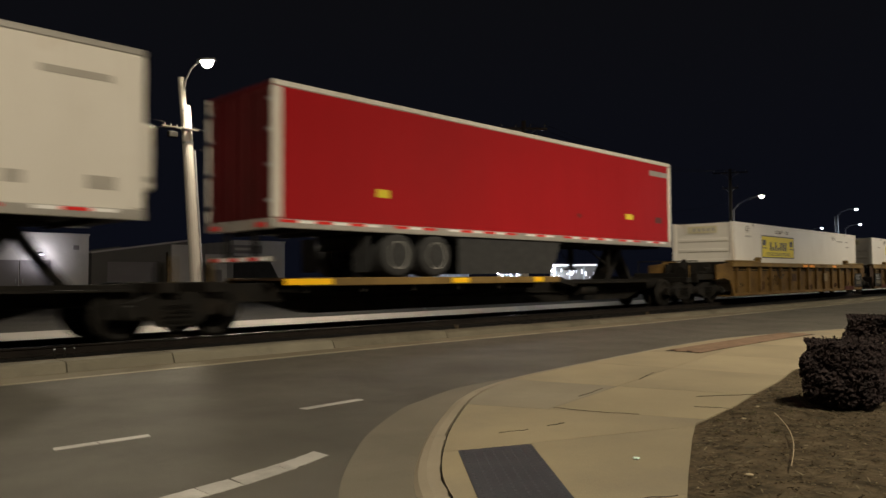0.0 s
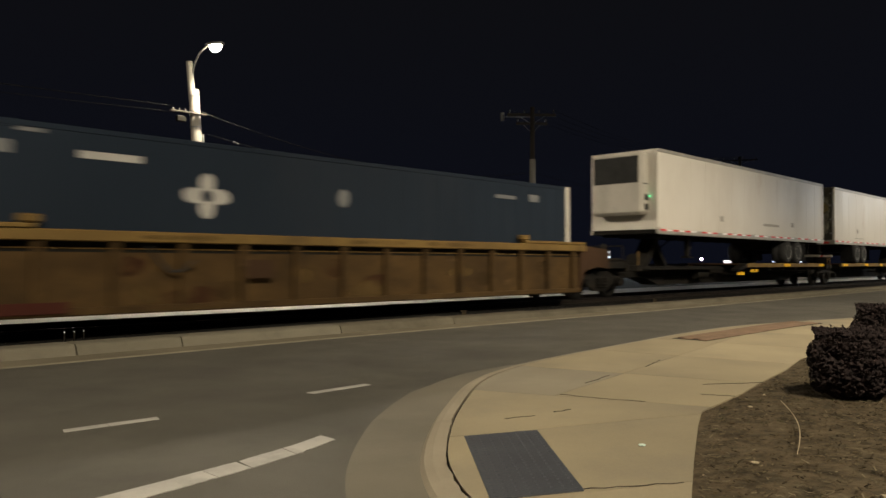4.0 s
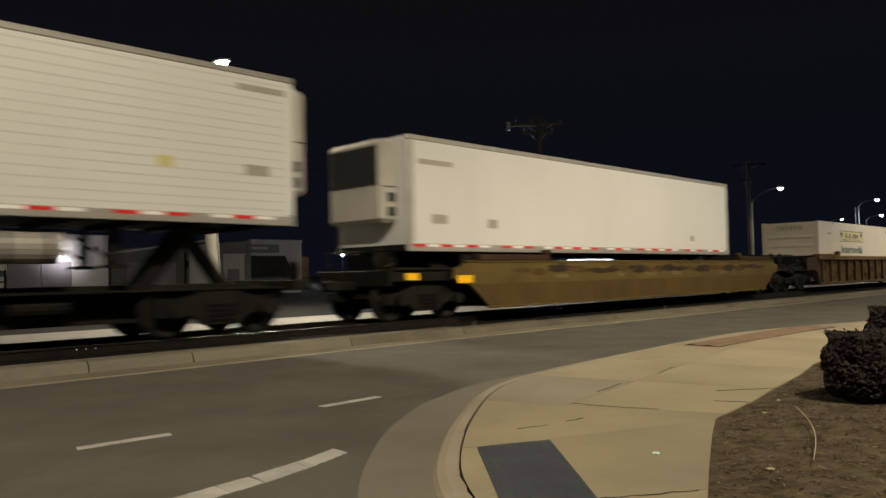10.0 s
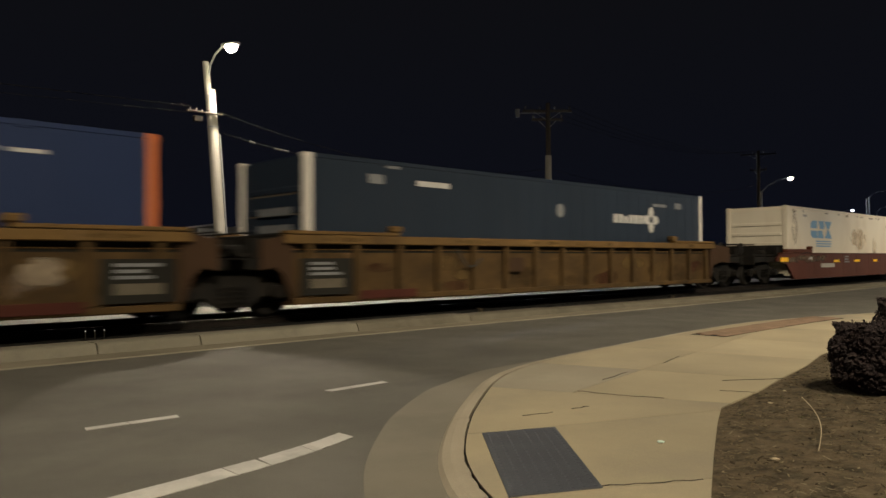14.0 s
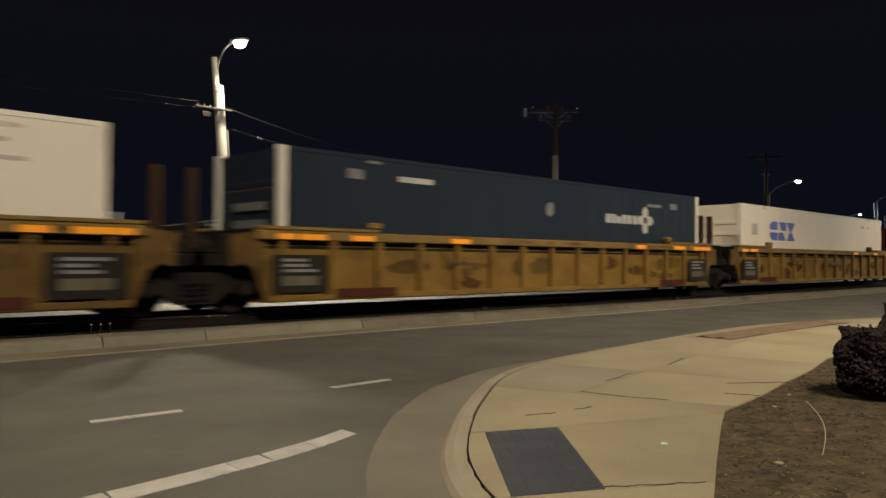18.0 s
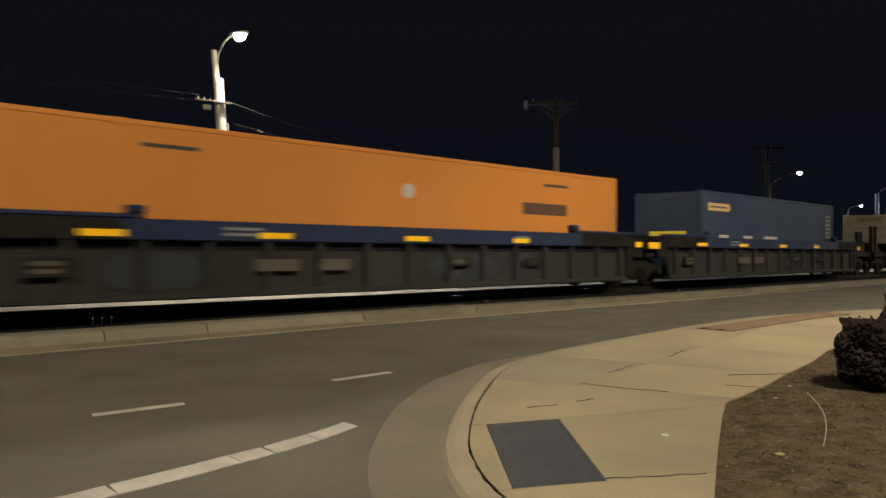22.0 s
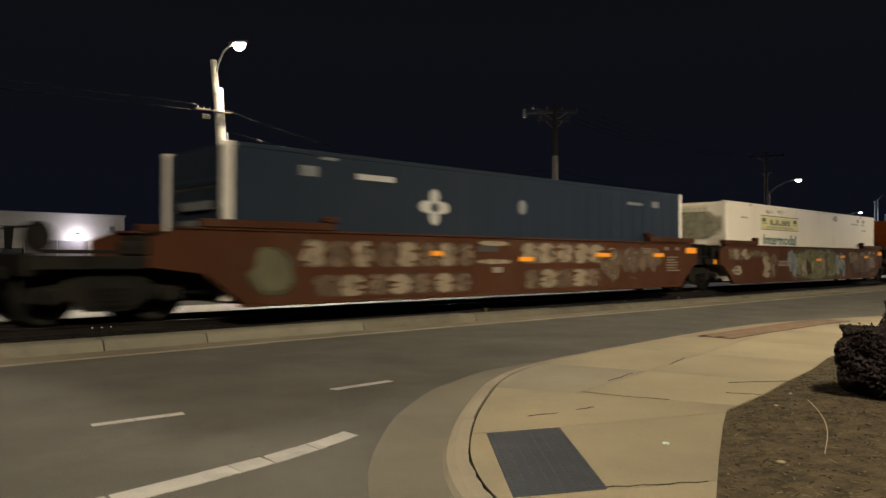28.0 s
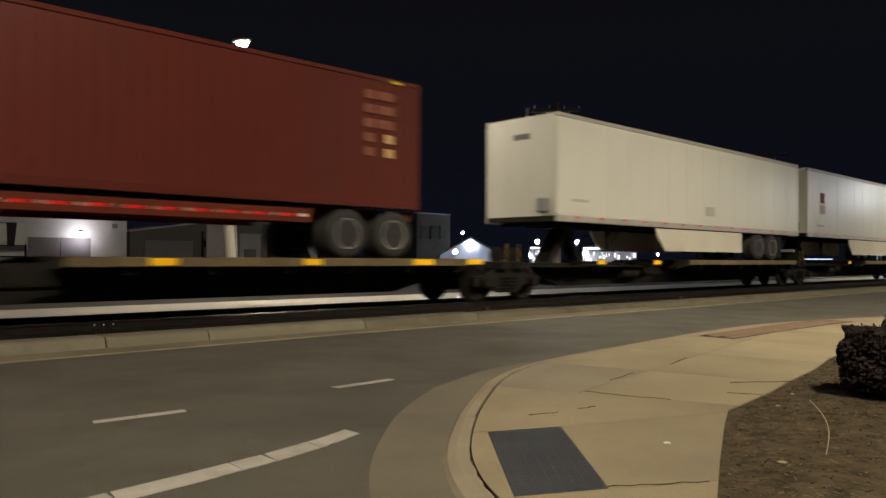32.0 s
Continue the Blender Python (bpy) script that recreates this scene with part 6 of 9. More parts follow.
# wagons -------------------------------------------------------------------
def coupler(wagon, x, s):
    c = part("coupler", box(B(), min(x, x + s * 0.75), max(x, x + s * 0.75), -0.09, 0.09, 0.62, 0.82, 0.02), M["iron"], wagon)
    part("knuckle", box(B(), min(x + s * 0.7, x + s * 0.95), max(x + s * 0.7, x + s * 0.95), -0.16, 0.14, 0.60, 0.86, 0.05), M["iron"], c)


def end_works(w, h, s, mat, posts, outer):
    """End platform over the bogie: deck, end wall, posts, ladder and brake gear. An outer end is longer."""
    e = 2.75 if outer else 1.35
    dark = M["iron"]
    part("end_platform", box(B(), *sorted((s * h, s * (h + e))), -1.25, 1.25, 0.80, 1.02, 0.02), dark, w)
    part("end_wall", box(B(), *sorted((s * h, s * (h + 0.14))), -1.27, 1.27, 0.9, 1.5, 0.02), dark, w)
    for y in (-1.15, -0.55, 0.6, 1.15):
        part("stanchion", box(B(), *sorted((s * (h + 0.14), s * (h + 0.5))), y - 0.05, y + 0.05, 1.02, 1.42, 0.01), dark, w)
    part("draft_beam", box(B(), *sorted((s * (h - 0.4), s * (h + e - 0.05))), -0.42, 0.42, 0.40, 0.79, 0.02), M["iron"], w)
    part("brake_cylinder", tube(B(), (s * (h + 0.75), -0.75, 1.16), (s * (h + 1.25), -0.75, 1.16), 0.13, seg=12), M["iron"], w)
    part("brake_lever", box(B(), *sorted((s * (h + 0.6), s * (h + e - 0.1))), -1.12, -1.06, 1.06, 1.12), M["iron"], w)
    if posts:
        top, y, where, wd = posts
        for x in where:
            part("end_post", box(B(), *sorted((s * x, s * (x + wd))), y - 0.09, y + 0.09, 1.02, top, 0.015), M["wagon_grey"] if mat is M["wagon_grey"] else M["ochre_dark"] if mat not in (M["black_green"], M["brown"]) else dark, w)
    if outer:
        part("end_beam", box(B(), *sorted((s * (h + e), s * (h + e + 0.12))), -1.3, 1.3, 0.70, 1.06, 0.02), M["iron"], w)
        part("hand_brake", turned(B(), (s * (h + e - 0.25), -0.6, 1.34), [(0.03, -0.03), (0.23, -0.02), (0.25, 0.0), (0.23, 0.02), (0.03, 0.03)], 16), M["iron"], w)
        h += 1.2
    part("handrail", tube(B(), (s * (h + 1.45), -1.2, 1.5), (s * (h + 1.45), 1.2, 1.5), 0.02, seg=6), M["iron"], w)
    for y in (-1.2, 1.2):
        part("grab_iron", tube(B(), (s * (h + 1.45), y, 1.02), (s * (h + 1.45), y, 1.5), 0.02, seg=6), M["iron"], w)


def ribbed_wagon(u, mats, label, bogies, sill=None, refl=(), ends=(0, 0), boards=(), group="well wagons"):
    """A well wagon with ribbed sides: a top chord, posts, a sheet set back behind them, an open slot under the chord."""
    w = thing("well_wagon", label, "well wagon", group)
    h = 8.45
    side, chord, dark = mats
    cz = 1.48
    cb = 1.30 if not sill else 1.13
    for s in (-1, 1):
        part("side_sheet", box(B(), -h, h, *half((1.33, 1.36), s), 0.17, cb - 0.17), side, w)
        part("top_chord", box(B(), -h - 0.2, h + 0.2, *half((1.30, 1.50), s), cb, cz, 0.015), sill or chord, w)
        part("inner_plate", box(B(), -h, h, *half((1.308, 1.325), s), cb - 0.2, cb + 0.02), M["iron"], w)
        part("bottom_chord", box(B(), -h, h, *half((1.28, 1.46), s), 0.14, 0.26, 0.012), side, w)
        part("slot_bar", box(B(), -h, h, *half((1.331, 1.345), s), cb - 0.115, cb - 0.095), chord, w)
        n = 15
        rib = mesh_of("rib", box(B(), -0.065, 0.065, *half((1.3605, 1.47), s), 0.25, cb, 0.012), side)
        for i in range(n):
            o = part("rib", rib, None, w)
            o.location = (-h + 0.35 + (2 * h - 0.7) * i / (n - 1), 0, 0)
        for e in (-1, 1):
            g = 1.5 if e * 10.0 in bogies else 0.7
            pts = [(e * h, 0.17), (e * (h + 0.02), cz), (e * (h + g), cz - 0.12), (e * (h + g), 0.80), (e * (h + g * 0.6), 0.86), (e * (h + 0.25), 0.74)]
            part("end_gusset", plate(B(), pts, *half((1.36, 1.42), s)), dark, w)
            part("end_cap", box(B(), *sorted((e * (h - 2.6), e * (h + 0.15))), *half((1.16, 1.52), s), cz + 0.005, cz + 0.075, 0.012), chord, w)
            part("guide_post", box(B(), *sorted((e * (h - 2.7), e * (h - 2.4))), *half((1.30, 1.5), s), cz + 0.08, cz + 0.22, 0.03), chord, w)
    part("floor", box(B(), -h, h, -1.28, 1.28, 0.12, 0.18), dark, w)
    for e, t in zip((-1, 1), ends):
        end_works(w, h, e, side, t, e * 10.0 in bogies)
    for x in bogies:
        bogie(w, x)
        if abs(x) == 10.0:
            coupler(w, math.copysign(h + 2.7, x), 1 if x > 0 else -1)
    for x, ww in refl:
        reflector(w, x, 1.365 if not sill else 1.24, ww, 0.11, -1.504, "reflector" if sill else "reflector_orange")
    if sill:
        # grimy dark ends of the sill, faded blue and grey panels below it
        for e in (-1, 1):
            part("end_cover", box(B(), *sorted((e * (h - 2.3), e * (h + 0.19))), -1.5030, -1.5002, cb + 0.01, cz - 0.01), M["iron"], w)
        for a, b in ((-6.4, -4.6), (0.6, 3.1), (3.2, 4.4)):
            part("faded_panel", box(B(), a, b, -1.3640, -1.3610, 0.30, cb - 0.20), M["soft_haze"], w)
    else:
        r = random.Random(int(abs(u) * 7))
        for e in (-1, 1):
            xp = e * (h - 0.72)
            if e * 10.0 in bogies:
                continue
            part("number_panel", box(B(), xp - 0.62, xp + 0.62, -1.4895, -1.4745, 0.30, 1.02, 0.004), M["black_green"], w)
            marks(w, xp, 0.82, 0.8, 0.30, 3, -1.490, "mark_faded")
            part("pale_board", box(B(), xp - 0.40, xp + 0.40, -1.4935, -1.4897, 0.44, 0.62), M["board_dim"], w)
            part("low_board", box(B(), *sorted((e * (h - 1.55), e * (h - 3.1))), -1.4865, -1.4705, 0.18, 0.36, 0.004), M["rust_red"], w)
        for i in range(14):
            xr = r.uniform(-h + 0.6, h - 0.6)
            part("rust_patch", plate(B(), blob(r, xr, r.uniform(0.35, cb - 0.4), r.uniform(0.25, 0.75), r.uniform(0.12, 0.30), 14, 0.4), -1.3625, -1.3605), M[r.choice(("soft_soot", "soft_ochre", "soft_soot", "soft_ochre", "soft_primer"))], w)
        for i in range(7):
            xr = r.uniform(-h + 0.6, h - 0.6)
            part("rust_patch", plate(B(), blob(r, xr, (cb + cz) / 2, r.uniform(0.2, 0.9), 0.06, 12, 0.25), -1.5015, -1.4995), M[r.choice(("soft_soot", "soft_ochre", "soft_soot"))], w)
        bm = B()
        arm(bm, [(-4.1 + 0.10 * k, -1.485, cb - 0.06 - 0.30 * math.sin(k * math.pi / 8) - 0.03 * k) for k in range(9)], 0.022, 6)
        part("hose", bm, M["rubber"], w)
    for x, z, ww, hh, rows, m in boards:
        if not sill and abs(x) > 6.5:
            continue
        part("board", box(B(), x - ww / 2, x + ww / 2, -1.49, -1.475, z - hh / 2, z + hh / 2), M[m], w)
        if rows:
            marks(w, x, z, ww * 0.7, hh * 0.8, rows, -1.491, "mark_dim")
    place(w, u)
    return w


def plain_wagon(u, side, label, bogies, refl=(), ends=(0, 0), dark_ends=(), cz=1.48, zb=0.16, group="well wagons", h=8.45, low_band=None, bot=7.8, tips=None, outer=None):
    """A well wagon with flush plate sides that rise in a slant over the bogies."""
    w = thing("well_wagon", label, "well wagon", group)
    outer = outer or (-10.0 in bogies, 10.0 in bogies)
    tl, tr = tips or (1.05 if outer[0] else 0.4, 1.05 if outer[1] else 0.4)
    for s in (-1, 1):
        pts = [(-bot, zb), (bot, zb), (bot + 0.75, 0.72), (h + tr, 0.84), (h + tr, cz - 0.16), (h + tr - 0.45, cz), (-h - tl + 0.45, cz), (-h - tl, cz - 0.16), (-h - tl, 0.84), (-bot - 0.75, 0.72)]
        part("side_plate", plate(B(), pts, *half((1.36, 1.44), s)), side, w)
        part("top_lip", box(B(), -h - tl + 0.45, h + tr - 0.45, *half((1.28, 1.47), s), cz + 0.002, cz + 0.05, 0.012), side, w)
        part("bottom_lip", box(B(), -bot, bot, *half((1.30, 1.47), s), zb - 0.05, zb - 0.002, 0.01), side, w)
        for i in range(9):
            x = -bot + 0.4 + (2 * bot - 0.8) * i / 8
            part("seam", box(B(), x - 0.012, x + 0.012, *half((1.441, 1.446), s), zb + 0.02, cz - 0.02), side, w)
        for e in (-1, 1):
            part("end_cap", box(B(), *sorted((e * (h - 2.6), e * (h + 0.15))), *half((1.302, 1.50), s), cz + 0.055, cz + 0.20, 0.012), M["ochre_dark"] if side not in (M["brown"], M["maroon"]) else side, w)
            part("guide_post", box(B(), *sorted((e * (h - 2.7), e * (h - 2.4))), *half((1.303, 1.48), s), cz + 0.201, cz + 0.33, 0.03), M["ochre_dark"] if side not in (M["brown"], M["maroon"]) else side, w)
        if low_band:
            part("low_band", plate(B(), [(-bot + 0.02, zb + 0.01), (bot - 0.02, zb + 0.01), (bot + 0.60, 0.55 + zb), (-bot - 0.60, 0.55 + zb)], *half((1.4405, 1.4435), s)), low_band, w)
    for e, mt in dark_ends:
        tip = tl if e < 0 else tr
        part("end_panel", plate(B(), [(e * (h - 1.45), zb + 0.03), (e * (bot - 0.02), zb + 0.03), (e * (bot + 0.72), 0.73), (e * (h + tip - 0.02), 0.85), (e * (h + tip - 0.02), cz - 0.17), (e * (h + tip - 0.46), cz - 0.012), (e * (h - 1.45), cz - 0.012)], -1.449, -1.4405), mt, w)
        marks(w, e * (h - 0.45), 0.66, 0.45, 0.36, 4, -1.450, "grey_wall")
        reflector(w, e * (h - 0.92), 1.10, 0.64, 0.17, -1.452)
    part("floor", box(B(), -bot, bot, -1.30, 1.30, zb, zb + 0.06), M["iron"], w)
    for e, t, o in zip((-1, 1), ends, outer):
        end_works(w, h, e, side, t, o)
        if o:
            coupler(w, e * (h + 2.7), e)
    for x in bogies:
        bogie(w, x)
    for x, z, ww in refl:
        on = -h - tl < x - ww / 2 and x + ww / 2 < h + tr
        reflector(w, x, z if on else 0.91, ww, (0.18 if abs(x) > 7 else 0.11) if on else 0.16, -1.470 if on else -1.252, "reflector_orange" if side is M["brown"] else "reflector")
    place(w, u)
    return w


def spine_wagon(u, flip, label, bogies, lo, hi, refl=(), sill="chord", group="spine wagons"):
    """A spine wagon: a central box girder, a thin wheel deck at one end, a hitch stand at the other. flip turns it end for end."""
    w = thing("spine_wagon", label, "spine wagon", group)
    f = -1 if flip else 1

    def X(a, b):
        return sorted((f * a, f * b))
    part("centre_girder", plate(B(), [(lo, 0.86), (lo, 0.55), (lo + 1.8, 0.50), (lo + 3.0, 0.20), (hi - 3.0, 0.20), (hi - 1.8, 0.50), (hi, 0.55), (hi, 0.86)], -0.34, 0.34), M["iron"], w)
    part("wheel_deck", box(B(), *X(-7.5, 1.2), -1.36, 1.36, 0.90, 0.955, 0.008), M["ochre_dark"], w)
    for s in (-1, 1):
        part("deck_sill", box(B(), *X(-7.5, 1.2), *half((1.32, 1.44), s), 0.80, 0.965, 0.012), M[sill], w)
        part("deck_taper", plate(B(), [(f * 1.2, 0.965), (f * 2.0, 0.74), (f * 2.0, 0.66), (f * 1.2, 0.80)], *half((1.1, 1.42), s)), M["iron"], w)
        for i in range(6):
            x = f * (-7.3 + 1.5 * i)
            part("outrigger", box(B(), x - 0.06, x + 0.06, *half((0.342, 1.318), s), 0.66, 0.895, 0.01), M["iron"], w)
        part("walkway", box(B(), *X(2.2, 8.0), *half((0.36, 0.95), s), 0.74, 0.78, 0.006), M["iron"], w)
    hx = f * 6.3
    part("hitch_leg", plate(B(), [(hx - 0.9, 0.862), (hx - 0.6, 0.862), (hx + 0.2, 1.86), (hx - 0.1, 1.86)], -0.28, 0.28), M["iron"], w)
    part("hitch_strut", plate(B(), [(hx + 0.75, 0.862), (hx + 0.95, 0.862), (hx + 0.2, 1.80), (hx + 0.02, 1.80)], -0.2, 0.2), M["iron"], w)
    part("hitch_plate", box(B(), hx - 0.45, hx + 0.55, -0.45, 0.45, 1.865, 1.93, 0.02), M["iron"], w)
    for e, x in ((-1, lo), (1, hi)):
        part("end_sill", box(B(), *sorted((x, x - e * 0.35)), -1.25, 1.25, 0.70, 0.90, 0.02), M["iron"], w)
        part("brake_wheel", tube(B(), (x - e * 0.2, -0.95, 1.05), (x - e * 0.16, -0.95, 1.05), 0.22, seg=16), M["iron"], w)
        part("grab_iron", tube(B(), (x - e * 0.1, -1.22, 0.90), (x - e * 0.1, -1.22, 1.35), 0.018, seg=6), M["chord"], w)
    part("air_tank", tube(B(), (f * 3.2, -0.62, 0.55), (f * 4.1, -0.62, 0.55), 0.17, seg=14), M["iron"], w)
    part("air_pipe", tube(B(), (lo + 0.3, -0.42, 0.5), (hi - 0.3, -0.42, 0.5), 0.022, seg=6), M["iron"], w)
    for x in bogies:
        bogie(w, x)
    for x, z, ww in refl:
        if z > 0.8 and -7.5 < f * x < 1.2:
            reflector(w, x, 0.885, ww, 0.12, -1.446)
        else:
            part("reflector_bracket", box(B(), x - ww / 2 - 0.03, x + ww / 2 + 0.03, -1.30, -0.36, z - 0.03, z + 0.03), M["iron"], w)
            reflector(w, x, z, ww, 0.12, -1.301)
    place(w, u)
    return w


# loads --------------------------------------------------------------------
def corrugated(x0, x1, z0, z1, y, side, depth=0.012, pitch=0.278):
    bm = B()
    n = int((x1 - x0) / pitch)
    p = (x1 - x0) / n
    xs = []
    for i in range(n):
        a = x0 + i * p
        xs += [(a, 0), (a + p * 0.30, 0), (a + p * 0.5, 1), (a + p * 0.80, 1)]
    xs.append((x1, 0))
    lo = [bm.verts.new((x, y + side * -depth * k, z0)) for x, k in xs]
    hi = [bm.verts.new((x, y + side * -depth * k, z1)) for x, k in xs]
    for i in range(len(xs) - 1):
        bm.faces.new((lo[i], lo[i + 1], hi[i + 1], hi[i]))
    return bm


def container(u, length, z0, z1, mat, label, kind="smooth", posts=None, group="shipping containers", door_left=False):
    """A shipping container: side walls, roof, rails, corner posts and castings, doors at one end."""
    c = thing("shipping_container", label, "container", group)
    h, y = length / 2, 1.30
    pm = posts or mat
    for s in (-1, 1):
        if kind == "iso":
            part("side_wall", corrugated(-h + 0.12, h - 0.12, z0 + 0.14, z1 - 0.10, s * (y - 0.012), s), mat, c)
        else:
            part("side_wall", box(B(), -h + 0.10, h - 0.10, *half((y - 0.05, y - 0.012), s), z0 + 0.12, z1 - 0.09), mat, c)
            if kind == "ribbed":
                for i in range(27):
                    x = -h + 0.6 + (length - 1.2) * i / 26
                    part("side_seam", box(B(), x - 0.012, x + 0.012, *half((y - 0.0115, y - 0.007), s), z0 + 0.13, z1 - 0.10), mat, c)
        part("top_rail", box(B(), -h, h, *half((y - 0.09, y), s), z1 - 0.09, z1, 0.01), mat, c)
        part("bottom_rail", box(B(), -h, h, *half((y - 0.10, y), s), z0, z0 + 0.14, 0.01), mat, c)
        for e in (-1, 1):
            part("corner_post", box(B(), *sorted((e * (h - 0.16), e * h)), *half((y - 0.15, y + 0.004), s), z0 + 0.002, z1 - 0.002, 0.012), pm, c)
            for z in (z0, z1 - 0.115):
                part("corner_casting", box(B(), *sorted((e * (h - 0.17), e * (h + 0.006))), *half((y - 0.16, y + 0.008), s), z - 0.003, z + 0.118, 0.012), pm, c)
        if length > 14:
            for x in (-6.1, 6.1):
                part("stack_casting", box(B(), x - 0.09, x + 0.09, *half((y - 0.12, y + 0.008), s), z1 - 0.125, z1 + 0.008, 0.012), M["grey_ink"] if mat in (M["white"], M["white_cold"], M["white_warm"]) else mat, c)
    part("roof", box(B(), -h + 0.1, h - 0.1, -y + 0.09, y - 0.09, z1 - 0.05, z1 - 0.02), mat, c)
    for i in range(12):
        x = -h + 0.6 + (length - 1.2) * i / 11
        part("roof_bow", box(B(), x - 0.09, x + 0.09, -y + 0.1, y - 0.1, z1 - 0.0195, z1 - 0.004), mat, c)
    part("floor", box(B(), -h + 0.1, h - 0.1, -y + 0.1, y - 0.1, z0 + 0.08, z0 + 0.13), M["iron"], c)
    for e in (-1, 1):
        xe = e * (h - 0.05)
        if e == (-1 if door_left else 1):
            for s in (-1, 1):
                d = part("door", box(B(), *sorted((xe, xe - e * 0.04)), *half((0.012, y - 0.155), s), z0 + 0.14, z1 - 0.10, 0.008), mat, c)
                for k in (0.35, 0.85):
                    part("lock_bar", tube(B(), (xe + e * 0.03, s * k, z0 + 0.1), (xe + e * 0.03, s * k, z1 - 0.08), 0.02, seg=8), M["zinc"], d)
                part("handle", box(B(), *sorted((xe + e * 0.03, xe + e * 0.06)), *half((0.4, 0.8), s), z0 + 1.05, z0 + 1.1), M["zinc"], d)
            part("door_header", box(B(), *sorted((xe - e * 0.05, xe + e * 0.03)), -y + 0.155, y - 0.155, z1 - 0.098, z1 - 0.004), mat, c)
        else:
            ew = part("end_wall", box(B(), *sorted((xe, xe - e * 0.04)), -y + 0.155, y - 0.155, z0 + 0.1, z1 - 0.05), mat, c)
            if kind == "iso":
                for i in range(8):
                    q = -y + 0.30 + (2 * y - 0.60) * i / 7
                    part("end_rib", box(B(), *sorted((xe + e * 0.002, xe + e * 0.03)), q - 0.07, q + 0.07, z0 + 0.15, z1 - 0.11, 0.012), mat, ew)
            for i in range(5 if kind != "iso" else 0):
                z = z0 + 0.45 + i * 0.42
                part("end_rib", box(B(), *sorted((xe + e * 0.002, xe + e * 0.028)), -y + 0.25, y - 0.25, z, z + 0.12, 0.01), mat, ew)
                # thin raised strip that paints the rib's shadow below it
                part("end_groove", box(B(), *sorted((xe + e * 0.002, xe + e * 0.006)), -y + 0.25, y - 0.25, z - 0.030, z - 0.016), M["rib_shade"], ew)
    place(c, u)
    return c


WORD = {}


def word(parent, text, height, x, z, y, mat, width=None):
    key = (text, height, mat)
    if key not in WORD:
        me = lettering(text, height)
        me.materials.append(M[mat])
        WORD[key] = me
    me = WORD[key]
    ob = part("lettering", me, None, parent)
    ob.matrix_basis = pose(x, y, z)
    if width:
        span = max(v.co.x for v in me.vertices)
        ob.scale = (width / span, 1, 1)
    return ob


def yellow_sign(c, x0, x1, z0, z1, y, field="sign_yellow", framed=False):
    """The carrier's sign: a field with a border, a row of dark bars where the name stands, and small emblems."""
    if field:
        part("sign_field", box(B(), x0, x1, y - 0.004, y, z0, z1), M[field], c)
    yy = y - 0.0045
    b = 0.05 if framed else 0.028
    rims = ((x0, x1, z1 - b, z1), (x0, x1, z0, z0 + b)) + (((x0, x0 + b, z0 + b, z1 - b), (x1 - b, x1, z0 + b, z1 - b)) if framed else ())
    for a0, a1, c0, c1 in rims:
        part("sign_border", box(B(), a0, a1, yy - 0.003, yy, c0, c1), M["ink"], c)
    w, hgt = x1 - x0, z1 - z0
    r = random.Random(4)
    n = 7
    for i in range(n):
        a = x0 + w * (0.24 + 0.54 * i / n)
        part("sign_glyph", box(B(), a, a + w * 0.05, yy - 0.003, yy, z0 + hgt * (0.34 if i != 1 else 0.34), z0 + hgt * (0.72 if i not in (1, 3) else 0.5)), M["ink"], c)
    for i in range(3):
        part("sign_rule", box(B(), x0 + w * (0.10 + 0.02 * i), x1 - w * (0.10 + 0.03 * i), yy - 0.003, yy, z0 + hgt * (0.12 + 0.055 * i), z0 + hgt * (0.14 + 0.055 * i)), M["ink"], c)
    for a in (0.03, 0.86):
        part("sign_emblem", box(B(), x0 + w * a, x0 + w * (a + 0.09), yy - 0.003, yy, z0 + hgt * 0.55, z0 + hgt * 0.8), M["ink"], c)
        part("sign_emblem_rule", box(B(), x0 + w * a, x0 + w * (a + 0.11), yy - 0.003, yy, z0 + hgt * 0.42, z0 + hgt * 0.47), M["ink"], c)


def carrier_container(u, z0, z1, sign, label, field="sign_yellow", text="green", framed=False, mat="white", small=True):
    """A 16 m white container with the carrier's sign near its middle and a green word below."""
    c = container(u, 16.15, z0, z1, M[mat], label, "smooth")
    y = -1.289
    x0, x1, a, b = sign
    yellow_sign(c, x0, x1, z0 + a, z0 + b, y, field, framed)
    if text:
        word(c, "Intermodal", 0.40, x0 + 0.18, z0 + a - 0.56, y - 0.001, text, width=3.2)
    if small:
        for x, z, w in ((4.8, 2.42, 1.0), (6.2, 2.42, 0.45), (-6.9, 2.3, 0.6), (6.3, 2.15, 0.6)):
            part("small_mark", box(B(), x, x + w, y - 0.004, y, z0 + z, z0 + z + 0.07), M["grey_ink"], c)
    # rust runs and scuffs under the roof rail
    r = random.Random(int(abs(u) * 10))
    for i in range(5):
        cx = r.choice((-1, 1)) * r.uniform(2.0, 7.7)
        rx, rz = r.uniform(0.2, 0.6), r.uniform(0.08, 0.16)
        part("rust_stain", plate(B(), blob(r, cx, z1 - 0.13 - rz, rx, rz, 14, 0.4), y - 0.0045, y - 0.003), M["soft_rust"], c)
    # end sign above the end wall's ribs
    part("end_sign", box(B(), -8.075 - 0.004, -8.0755, -0.62, 0.62, z1 - 0.42, z1 - 0.14), M["sign_worn"], c)
    for i in range(5):
        part("end_glyph", box(B(), -8.075 - 0.008, -8.075 - 0.0045, 0.4 - 0.2 * i - 0.14, 0.4 - 0.2 * i, z1 - 0.35, z1 - 0.22), M["grey_ink"], c)
    return c


